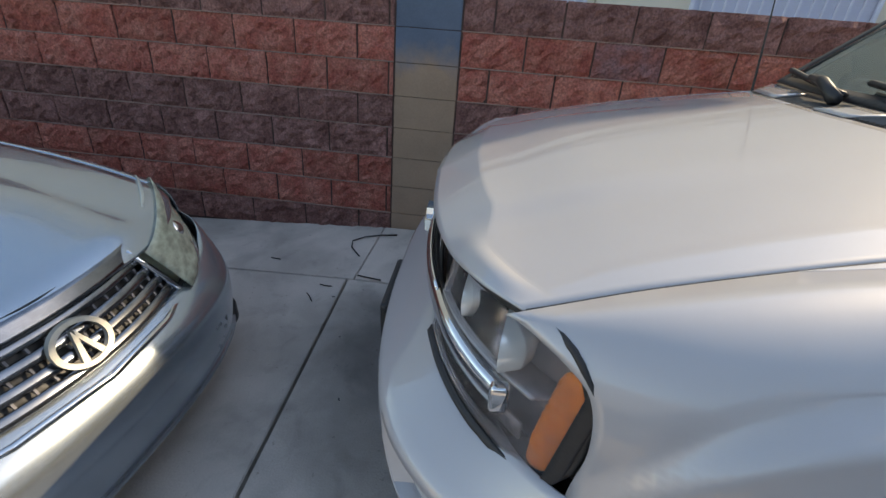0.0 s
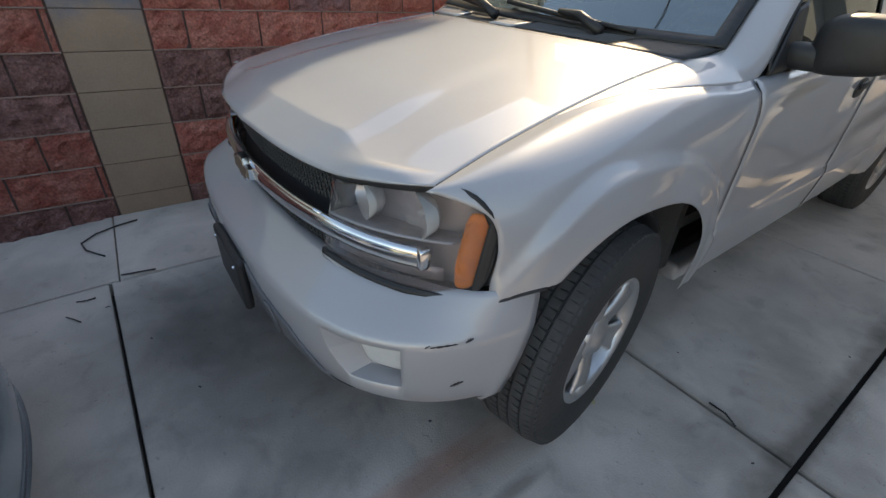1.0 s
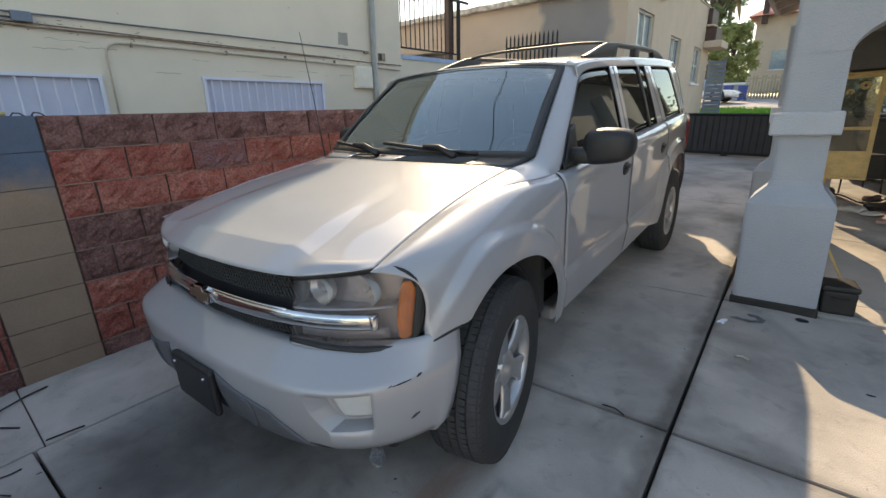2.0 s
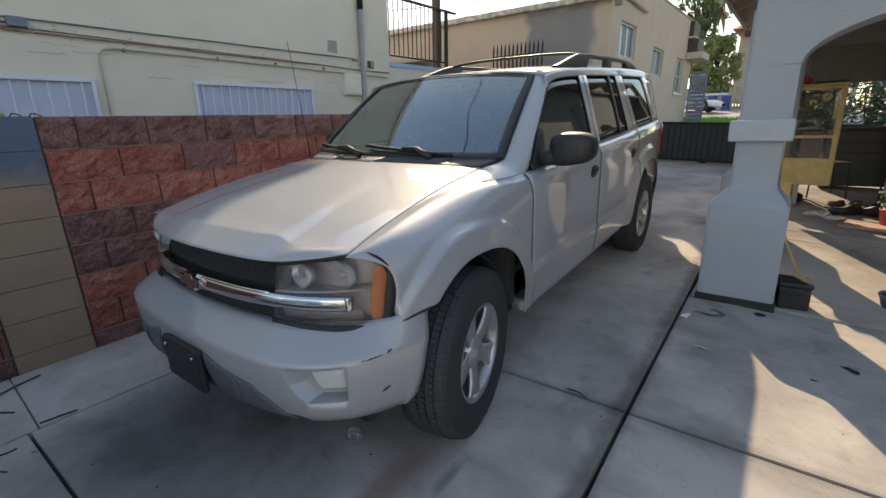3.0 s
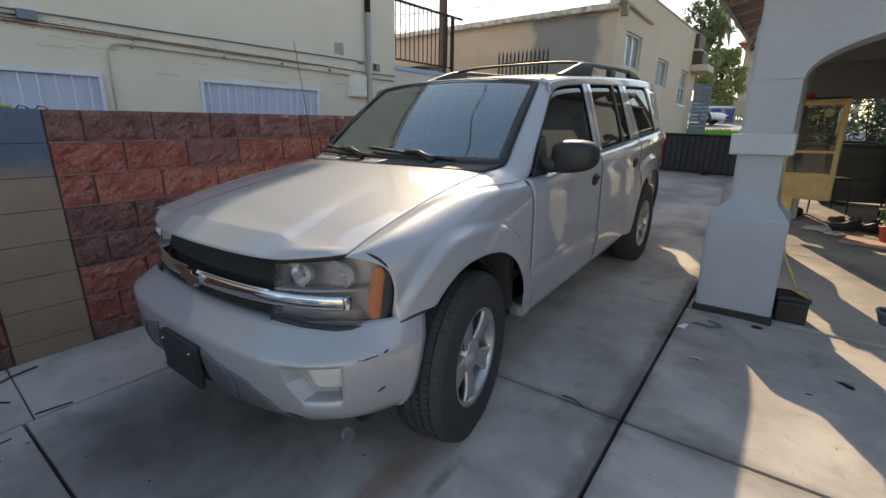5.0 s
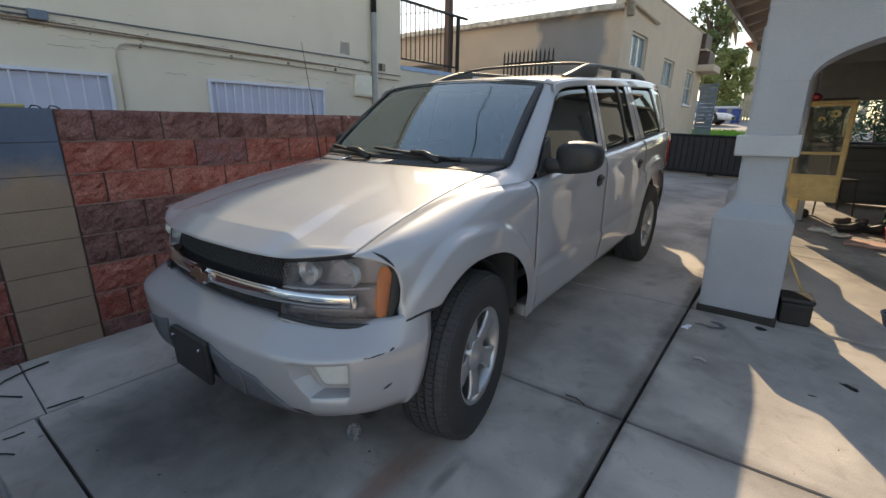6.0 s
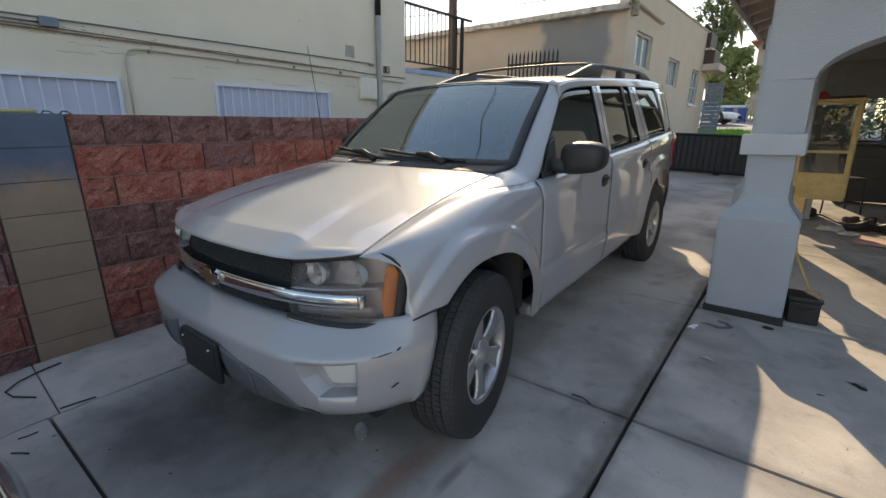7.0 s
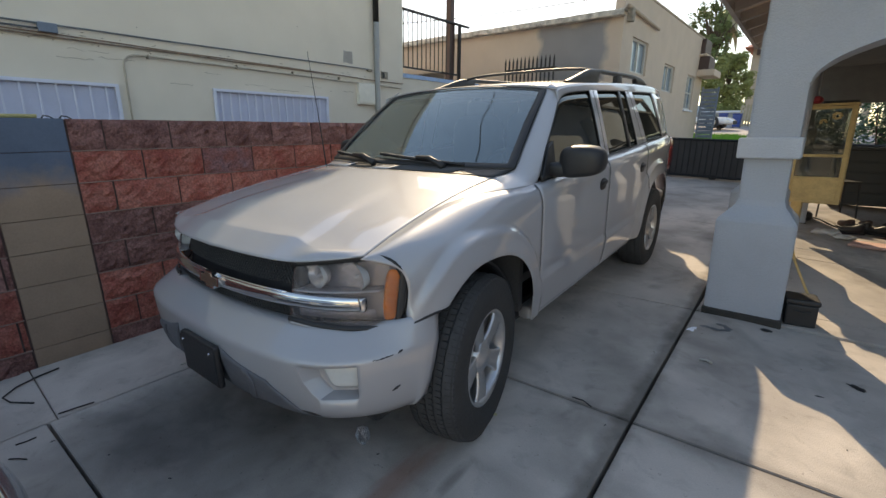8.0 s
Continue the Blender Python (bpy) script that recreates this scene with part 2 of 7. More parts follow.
    t.links.new(cm.outputs[2], b.inputs["Base Color"])
    bp = t.nodes.new("ShaderNodeBump")
    bp.inputs["Strength"].default_value, bp.inputs["Distance"].default_value = 1.0, 0.05
    t.links.new(rough.outputs[0], bp.inputs["Height"])
    t.links.new(bp.outputs[0], b.inputs["Normal"])
    return m


RED = block_material("red_block", (0.47, 0.135, 0.105), (0.58, 0.23, 0.18))
DARK = block_material("dark_block", (0.235, 0.11, 0.098), (0.40, 0.205, 0.185))
BLUED = block_material("sprayed_block", (0.37, 0.145, 0.125), (0.32, 0.18, 0.19))


def two_tone(name, low, high, level, soft, rough=0.9):
    """Block with a sprayed coat above an uneven line."""
    m = material(name, low, rough, scale=4, vary=0.16, bump=0.25, fine=110)
    t = m.node_tree
    hsv = next(n for n in t.nodes if n.bl_idname == "ShaderNodeHueSaturation")
    co = t.nodes.new("ShaderNodeTexCoord")
    sep, ns, ma, rg, mx = (t.nodes.new("ShaderNode" + n) for n in ("SeparateXYZ", "TexNoise", "Math", "MapRange", "Mix"))
    ns.inputs["Scale"].default_value, ns.inputs["Detail"].default_value = 5, 5
    t.links.new(co.outputs["Object"], sep.inputs[0])
    t.links.new(co.outputs["Object"], ns.inputs["Vector"])
    ma.operation = "MULTIPLY_ADD"
    ma.inputs[1].default_value = 0.45
    t.links.new(ns.outputs[0], ma.inputs[0])
    t.links.new(sep.outputs[2], ma.inputs[2])
    rg.inputs[1].default_value, rg.inputs[2].default_value = level + 0.22 - soft, level + 0.22 + soft
    t.links.new(ma.outputs[0], rg.inputs[0])
    mx.data_type = "RGBA"
    mx.inputs[6].default_value, mx.inputs[7].default_value = (*low, 1), (*high, 1)
    t.links.new(rg.outputs[0], mx.inputs[0])
    t.links.new(mx.outputs[2], hsv.inputs["Color"])
    return m


PIERPAINT = two_tone("pier_paint", (0.30, 0.205, 0.145), (0.10, 0.13, 0.185), 1.12, 0.10)
# upright joints darkened for recess shade, beds paled for sky light on edges
MORTAR = material("mortar", (0.10, 0.06, 0.052), 0.95, scale=9, vary=0.3)
LITBED = material("mortar_bed", (0.30, 0.195, 0.165), 0.95, scale=9, vary=0.3)
WETSTAIN = material("wet_concrete", (0.11, 0.11, 0.115), 0.35, vary=0.2)
TAR = material("tar", (0.03, 0.03, 0.032), 0.6)
YELLOWSPOT = material("yellow_spot", (0.45, 0.42, 0.22), 0.8)
PALELEAF = material("dry_leaf", (0.45, 0.43, 0.38), 0.8)
BAG = glassy("thin_plastic", (0.7, 0.72, 0.75), (1, 1, 1), 1.45, 0.25, (0.6, 0.62, 0.66), 0.15)
YELLOWPIPE = material("yellow_pipe", (0.45, 0.38, 0.15), 0.6)
BLIND = material("closed_blind", (0.54, 0.57, 0.72), 0.8, vary=0.05)
LILAC = material("lilac_white_paint", (0.62, 0.65, 0.78), 0.5, vary=0.06)
CONDUIT = material("conduit_paint", (0.27, 0.235, 0.19), 0.75, scale=14, vary=0.45)
DARKCONDUIT = material("dark_conduit", (0.13, 0.14, 0.15), 0.6, scale=9, vary=0.3)
RUSTCONDUIT = material("rusty_conduit", (0.24, 0.17, 0.125), 0.85, scale=14, vary=0.5)
PAINTCONDUIT = material("painted_conduit", (0.44, 0.39, 0.32), 0.7, scale=9, vary=0.25)
CREAM = material("cream_metal", (0.72, 0.69, 0.62), 0.6, scale=9, vary=0.1)
BLUEGREY = material("blue_grey_paint", (0.16, 0.20, 0.27), 0.6)
GREYPIPE = material("grey_pipe", (0.30, 0.30, 0.29), 0.6)
PATCHGREY = material("patch_grey", (0.36, 0.34, 0.32), 0.9)
SKYBLUE = material("sky_blue_paint", (0.33, 0.46, 0.68), 0.7)
BROWNPOST = material("brown_paint", (0.07, 0.04, 0.035), 0.6)
TANROOF = material("tan_roof", (0.40, 0.32, 0.25), 0.9)
FASCIA = material("flaking_fascia", (0.55, 0.50, 0.44), 0.9, scale=7, vary=0.75)
WINDARK = material("window_glass", (0.25, 0.32, 0.38), 0.08, vary=0.2, bump=0.0)
MESH = material("dark_mesh", (0.06, 0.06, 0.063), 0.8)
PALESTUCCO = material("pale_stucco", (0.50, 0.52, 0.56), 0.9, scale=4, vary=0.08, bump=0.6, fine=90)
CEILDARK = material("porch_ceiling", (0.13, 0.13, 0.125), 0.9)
EAVE = material("eave_paint", (0.36, 0.32, 0.29), 0.8)
YELLOWWOOD = material("yellow_wood", (0.50, 0.37, 0.17), 0.55, scale=10, vary=0.25)
REDPLASTIC = material("red_plastic", (0.40, 0.04, 0.06), 0.4)
CLOTHWHITE = material("pale_cloth", (0.55, 0.54, 0.52), 0.9)
PINKMAT = material("pink_mat", (0.50, 0.32, 0.28), 0.95)
GRASS = material("grass_blade", (0.12, 0.30, 0.04), 0.8)
ROADPINK = material("street", (0.42, 0.37, 0.35), 0.9)
WHITEPAINT = material("white_car_paint", (0.75, 0.75, 0.76), 0.2, bump=0, coat=0.5)
DARKPAINT = material("dark_car_paint", (0.03, 0.03, 0.035), 0.2, bump=0, coat=0.5)
BLUEBIN = material("blue_plastic", (0.03, 0.07, 0.28), 0.5)
PALEWOOD = material("pale_wood", (0.42, 0.36, 0.26), 0.85)
BARK = material("bark", (0.12, 0.09, 0.07), 0.95)
REDROOF = material("red_tile", (0.55, 0.24, 0.20), 0.85)
LEAF = material("leaf", (0.06, 0.13, 0.04), 0.6, vary=0.4)
LEAFBLUE = material("vine_leaf", (0.07, 0.15, 0.09), 0.5, vary=0.45)
LEAFOLIVE = material("olive_leaf", (0.24, 0.26, 0.09), 0.7, vary=0.4)
LEAFDARK = material("dark_leaf", (0.14, 0.18, 0.07), 0.7, vary=0.4)


# ---- mesh helpers ----
def mesh_of(bm, name, material, smooth=False):
    me = bpy.data.meshes.new(name)
    bmesh.ops.recalc_face_normals(bm, faces=bm.faces[:])
    for f in bm.faces:
        f.smooth = smooth
    bm.to_mesh(me)
    bm.free()
    me.materials.append(material)
    return me


def part(name, bm, material, parent, label="", smooth=False):
    ob = new(name, mesh_of(bm, name, material, smooth))
    ob.parent = parent
    return tagged(ob, label) if label else ob


def empty(name, m=Matrix(), **tags):
    ob = new(name)
    ob.matrix_world = m
    return tagged(ob, **tags)


def box(x0, y0, z0, x1, y1, z1, bevel=0.0, seg=2, bm=None):
    bm = bm or bmesh.new()
    r = bmesh.ops.create_cube(bm, size=1, matrix=Matrix.LocRotScale(((x0 + x1) / 2, (y0 + y1) / 2, (z0 + z1) / 2), None, (abs(x1 - x0), abs(y1 - y0), abs(z1 - z0))))
    if bevel:
        bmesh.ops.bevel(bm, geom=list({e for v in r["verts"] for e in v.link_edges}), offset=bevel, segments=seg, affect="EDGES", profile=0.5)
    return bm


def gz(x, y):
    """The height of the sloping drive."""
    across = -0.0494 * max(x, 0.93) - 0.02 * min(x - 0.93, 0)
    return 0.2468 + across + 0.0363 * y + 0.036 * max(0, y - 3.3) + 0.05 * min(y + 0.4, 0)


def gz_far(x, y):
    """The ground beyond the gate, before it is settled with the buildings there."""
    return 0.1183 - 0.0166 * x + 0.0588 * y


FAR = pose(-0.032, 0.027, 0.062, 0.6, 1.58, -0.64)


def settle(names, m):
    """Lays the things built since into their place."""
    for ob in list(scene.objects):
        if ob.name not in names and not ob.parent:
            ob.matrix_world = m @ ob.matrix_world


def so_far():
    return {ob.name for ob in scene.objects}


def structure(name, bm, material, label, category, smooth=False):
    ob = new(name, mesh_of(bm, name, material, smooth))
    return tagged(ob, label, category, kind="structure")


# ---- curves and sheets ----
def curve(tab):
    """A smooth curve through a short table of (x, y)."""
    xs, ys = [p[0] for p in tab], [p[1] for p in tab]
    n = len(xs)
    ms = []
    for i in range(n):
        a, b = max(i - 1, 0), min(i + 1, n - 1)
        ms.append((ys[b] - ys[a]) / (xs[b] - xs[a]))

    def f(x):
        if x <= xs[0]:
            return ys[0] + ms[0] * (x - xs[0])
        if x >= xs[-1]:
            return ys[-1] + ms[-1] * (x - xs[-1])
        i = max(j for j in range(n - 1) if xs[j] <= x)
        h = xs[i + 1] - xs[i]
        t = (x - xs[i]) / h
        return ((2 * t**3 - 3 * t * t + 1) * ys[i] + (t**3 - 2 * t * t + t) * h * ms[i] + (3 * t * t - 2 * t**3) * ys[i + 1] + (t**3 - t * t) * h * ms[i + 1])

    return f


def plan(points):
    """A smooth plan line through (u, v) points: position and inward normal at 0 to 1 of its length."""
    d = [0.0]
    for p, q in zip(points, points[1:]):
        d.append(d[-1] + math.dist(p, q))
    fu, fv = curve([(s / d[-1], p[0]) for s, p in zip(d, points)]), curve([(s / d[-1], p[1]) for s, p in zip(d, points)])

    def f(s):
        a, b = s - 0.002, s + 0.002
        t = Vector((fu(b) - fu(a), fv(b) - fv(a))).normalized()
        return fu(s), fv(s), -t.y, t.x

    return f


def smooth(a, b, x):
    t = min(max((x - a) / (b - a), 0), 1)
    return t * t * (3 - 2 * t)


def lerp(a, b, t):
    return a + (b - a) * t


def sheet(f, us, vs, skip=None):
    """A grid of faces over f(u, v)."""
    bm = bmesh.new()
    rows = [[bm.verts.new(f(u, v)) for v in vs] for u in us]
    for i in range(len(us) - 1):
        for j in range(len(vs) - 1):
            if skip and skip((us[i] + us[i + 1]) / 2, (vs[j] + vs[j + 1]) / 2):
                continue
            bm.faces.new((rows[i][j], rows[i + 1][j], rows[i + 1][j + 1], rows[i][j + 1]))
    return bm


def steps(a, b, n):
    return [a + (b - a) * i / n for i in range(n + 1)]


def panel(name, f, us, vs, material, parent, thick=0.006, label="", skip=None):
    """A smooth sheet with real thickness."""
    ob = part(name, sheet(f, us, vs, skip), material, parent, label, smooth=True)
    if thick:
        m = ob.modifiers.new("thickness", "SOLIDIFY")
        m.thickness, m.offset = thick, 0
    return ob


def tube(points, radius, seg=8, bm=None, close=True):
    """A round bar along points."""
    bm = bm or bmesh.new()
    pts = [Vector(p) for p in points]
    rings = []
    for i, p in enumerate(pts):
        t = (pts[min(i + 1, len(pts) - 1)] - pts[max(i - 1, 0)]).normalized()
        a = t.orthogonal().normalized() if abs(t.z) > 0.99 else t.cross(Vector((0, 0, 1))).normalized()
        b = t.cross(a)
        r = radius[i] if isinstance(radius, (list, tuple)) else radius
        rings.append([bm.verts.new(p + (a * math.cos(k * math.tau / seg) + b * math.sin(k * math.tau / seg)) * r) for k in range(seg)])
    for r, q in zip(rings, rings[1:]):
        for k in range(seg):
            bm.faces.new((r[k], r[(k + 1) % seg], q[(k + 1) % seg], q[k]))
    if close:
        bm.faces.new(rings[0][::-1])
        bm.faces.new(rings[-1])
    return bm


def lathe(profile, seg=48, axis="x", bm=None):
    """A turned body: profile of (along, radius) round the axis."""
    bm = bm or bmesh.new()
    rows = []
    for a, r in profile:
        ring = []
        for k in range(seg):
            c, s = math.cos(k * math.tau / seg) * r, math.sin(k * math.tau / seg) * r
            ring.append(bm.verts.new((a, c, s) if axis == "x" else (c, s, a)))
        rows.append(ring)
    for r, q in zip(rows, rows[1:]):
        for k in range(seg):
            bm.faces.new((r[k], r[(k + 1) % seg], q[(k + 1) % seg], q[k]))
    return bm


def egg(x, y, z, rx, ry, rz, power=2.0, bm=None, nu=20, nv=12):
    """A rounded lump; a power above 2 makes it boxier."""
    bm = bm or bmesh.new()
    p = 2 / power
    g = lambda t: math.copysign(abs(t) ** p, t)
    rows = []
    for j in range(1, nv):
        th = -math.pi / 2 + math.pi * j / nv
        rows.append([bm.verts.new((x + rx * g(math.cos(th)) * g(math.cos(k * math.tau / nu)), y + ry * g(math.cos(th)) * g(math.sin(k * math.tau / nu)), z + rz * g(math.sin(th)))) for k in range(nu)])
    for r, q in zip(rows, rows[1:]):
        for k in range(nu):
            bm.faces.new((r[k], r[(k + 1) % nu], q[(k + 1) % nu], q[k]))
    lo, hi = bm.verts.new((x, y, z - rz)), bm.verts.new((x, y, z + rz))
    for k in range(nu):
        bm.faces.new((lo, rows[0][(k + 1) % nu], rows[0][k]))
        bm.faces.new((hi, rows[-1][k], rows[-1][(k + 1) % nu]))
    return bm




# ---- ground, drive and porch floor ----
bm = sheet(lambda x, y: (x, y, gz(min(max(x, -8), 8), min(max(y, -14), 34)) + 0.012 * max(0, y - 34) - 0.10), [-400, -60, -20, -8, 0, 8, 20, 60, 400], [-400, -60, -14, -6, 0, 9.3, 20, 34, 60, 400])
structure("ground", bm, SOIL, "packed brown earth under the paving", "ground")

xA = lambda y: 3.141 - 0.028 * y
yB = lambda x: 0.983 + 0.09 * (x - 3.0)
yC = lambda x: 2.665 + 0.14 * (x - 3.0)
yD = lambda x: 5.62 + 0.08 * (x - 2.0)
y0 = lambda x: -0.838 + 0.045 * (x - 0.94)
xS = lambda y: 0.975 + 0.04 * min(y, 0.5)


def slab(corners, lift=0.0, thick=0.09, gap=0.003, side=0.003, level=gz):
    """A cast slab on the slope: corners drawn in by half a joint each way, edges eased."""
    c = sum((Vector(p) for p in corners), Vector((0, 0))) / len(corners)
    pts = [Vector((p[0] + math.copysign(side, c.x - p[0]), p[1] + math.copysign(gap, c.y - p[1]))) for p in corners]
    bm = bmesh.new()
    top = [bm.verts.new((p.x, p.y, level(p.x, p.y) + lift)) for p in pts]
    low = [bm.verts.new((p.x, p.y, level(p.x, p.y) + lift - thick)) for p in pts]
    bm.faces.new(top)
    n = len(pts)
    for i in range(n):
        bm.faces.new((top[i], low[i], low[(i + 1) % n], top[(i + 1) % n]))
    bmesh.ops.bevel(bm, geom=[e for e in bm.edges if all(v in top for v in e.verts)], offset=0.004, segments=2, affect="EDGES")
    return bm


drive = tagged(new("drive"), "stained grey concrete drive cut into slabs", "drive", kind="structure")


def quad(x0, ya, x1, yb):
    """Corners between two lines x0(y), x1(y) and two lines ya(x), yb(x)."""
    out = []
    for fx, fy in ((x0, ya), (x1, ya), (x1, yb), (x0, yb)):
        x = y = 0.0
        for _ in range(6):
            x = fx(y)
            y = fy(x)
        out.append((x, y))
    return out


K = lambda c: (lambda t: c)
wallx, right = K(0.235), K(9.0)
rows_main = [K(-6.0), K(-3.4), y0, yB, yC, yD, K(9.35)]
for a, b in zip(rows_main, rows_main[1:]):
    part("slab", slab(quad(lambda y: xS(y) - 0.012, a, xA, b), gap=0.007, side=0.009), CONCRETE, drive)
for a, b in zip([K(-6.0), K(-3.9), K(-0.80), K(2.3), K(5.5)], [K(-3.9), K(-0.80), K(2.3), K(5.5), K(9.35)]):
    part("slab", slab(quad(wallx, a, xS, b), 0.003, side=-0.004), CONCRETE, drive)
xR = K(5.6)
for a, b in zip([K(-6.0), K(-3.2), yB], [K(-3.2), yB, yC]):
    part("slab", slab(quad(xA, a, xR, b), gap=0.007, side=0.009), CONCRETE, drive)
    part("slab", slab(quad(xR, a, right, b)), CONCRETE, drive)
part("joint_dirt", sheet(lambda x, y: (x, y, gz(x, y) - 0.070), [0.0, 0.93, 9.0], [-6.0, -0.4, 3.3, 9.35]), DIRT, drive)
porch = lambda x, y: gz(x, y) + 0.022 * max(0, y - 3.2)
porch_floor = tagged(new("porch_floor"), "concrete porch floor level with the drive, sunlit in patches", "floor", kind="structure")
yP = lambda x: 2.70 + 0.14 * (x - 3.0)
xP = lambda y: 3.10 - 0.01 * y
for a, b in zip([yP, lambda x: 3.08 + 0.13 * (x - 3.6), K(4.62), K(4.95)], [lambda x: 3.08 + 0.13 * (x - 3.6), K(4.62), K(4.95), K(8.4)]):
    part("slab", slab(quad(xP, a, right, b), 0.0, 0.14, level=porch), CONCRETE, porch_floor)


def decal(name, x, y, rx, ry, lift, material, seed, parent, rough=0.25, turn=0.0):
    """A thin uneven stain on the slope."""
    bm = bmesh.new()
    c = bm.verts.new((x, y, gz(x, y) + lift))
    ring = []
    for i in range(28):
        t = i / 28 * math.tau
        r = 1 + rough * (noise.noise((math.cos(t) * 1.7 + seed, math.sin(t) * 1.7, seed * 3.1)) + 0.5 * noise.noise((math.cos(t) * 5 + seed, math.sin(t) * 5, 7)))
        px, py = rx * r * math.cos(t), ry * r * math.sin(t)
        px, py = px * math.cos(turn) - py * math.sin(turn), px * math.sin(turn) + py * math.cos(turn)
        ring.append(bm.verts.new((x + px, y + py, gz(x + px, y + py) + lift)))
    for i in range(28):
        bm.faces.new((c, ring[i], ring[(i + 1) % 28]))
    return part(name, bm, material, parent)


# wet ring by the porch pillar, tar spots, paper scraps, rusty streak
arc = [(3.225 + 0.10 * math.cos(t), 2.463 + 0.055 * math.sin(t)) for t in steps(-2.2, 1.4, 16)]
bm = bmesh.new()
last = None
for i, (x, y) in enumerate(arc):
    h = 0.022 + 0.008 * math.sin(i * 1.9)
    d = Vector((x - 3.225, y - 2.463)).normalized() * h
    cur = [bm.verts.new((x + s * d.x, y + s * d.y, gz(x, y) + 0.0025)) for s in (-1, 1)]
    if last:
        bm.faces.new((last[0], last[1], cur[1], cur[0]))
    last = cur
part("wet_stain", bm, WETSTAIN, drive)
decal("tar_spot", 3.533, 2.623, 0.038, 0.030, 0.004, TAR, 1, drive)
decal("tar_spot", 3.996, 2.112, 0.05, 0.022, 0.003, TAR, 2, drive, 0.5, -0.5)
decal("tar_spot", 3.83, 1.87, 0.02, 0.008, 0.003, TAR, 5, drive, 0.5, 0.3)
decal("paint_spot", 2.562, 0.603, 0.024, 0.012, 0.003, YELLOWSPOT, 12, drive)
decal("paint_spot", 3.123, 2.302, 0.045, 0.022, 0.0035, WHITE, 14, drive, 0.7, 1.2)
for n in range(40):
    decal("speck", random.uniform(0.3, 4.6), random.uniform(-1.6, 2.4), random.uniform(0.003, 0.010), random.uniform(0.002, 0.006), 0.003, TAR, n + 20, drive, 0.8, random.uniform(0, 3))


def litter(name, pts, width, material, label, category):
    """A bent scrap or twig that lies on the drive."""
    p = [(x, y, gz(x, y) + h) for x, y, h in pts]
    ob = new(name, mesh_of(tube(p, width, 6), name, material, True))
    return tagged(ob, label, category)


litter("wire", [(0.36, -0.685, 0.006), (0.385, -0.78, 0.012), (0.43, -0.88, 0.016), (0.50, -0.945, 0.016), (0.58, -0.925, 0.012), (0.678, -0.849, 0.006)], 0.0045, BLACK, "bent black wire lying on the concrete", "wire")
SHORT = "short dark twig lying on the concrete"
litter("twig", [(1.010, -0.965, 0.004), (1.026, -0.93, 0.007), (1.022, -0.895, 0.004)], 0.003, BLACK, SHORT, "twig")
litter("twig", [(1.10, -1.00, 0.004), (1.133, -0.974, 0.007), (1.165, -0.95, 0.004)], 0.003, BLACK, SHORT, "twig")
litter("twig", [(0.76, -1.365, 0.004), (0.768, -1.338, 0.006), (0.772, -1.30, 0.004)], 0.004, BLACK, SHORT, "twig")
litter("twig", [(2.81, 0.99, 0.004), (2.871, 0.991, 0.010), (2.92, 0.975, 0.004)], 0.0035, BLACK, "short dark twig lying in the joint", "twig")
litter("twig", [(0.90, -0.79, 0.005), (0.925, -0.72, 0.010), (0.935, -0.65, 0.005)], 0.004, BLACK, "short dark twig lying in the joint", "twig")
litter("leaf", [(0.915, -0.225, 0.006), (0.936, -0.186, 0.012), (0.95, -0.15, 0.006)], 0.006, PALELEAF, "dry pale leaf lying on the concrete", "leaf")
litter("leaf", [(3.25, 1.865, 0.006), (3.287, 1.875, 0.012), (3.32, 1.866, 0.006)], 0.007, PALELEAF, "dry pale leaf lying on the concrete", "leaf")
# crumpled clear bag below the bumper
bm = egg(2.211, 0.053, gz(2.211, 0.053) + 0.035, 0.034, 0.030, 0.045, 2, nu=14, nv=9)
for v in bm.verts:
    v.co += Vector(noise.noise_vector(v.co * 28)) * 0.016
tagged(new("plastic_bag", mesh_of(bm, "plastic_bag", BAG)), "crumpled clear plastic bag lying on the concrete", "bag")

# ---- the block wall ----
CW, CH = 0.378, 0.189
WALL = pose(0.228, -0.011, 0.145, 1.04, -1.28, 0.40)
wall = tagged(new("wall_block", mesh_of(box(-0.19, -6.0, -0.5, -0.003, 8.5, 1.462), "wall_block", MORTAR)), "split-face block wall in red and dark brown courses", "wall", kind="structure")
wall.matrix_world = WALL


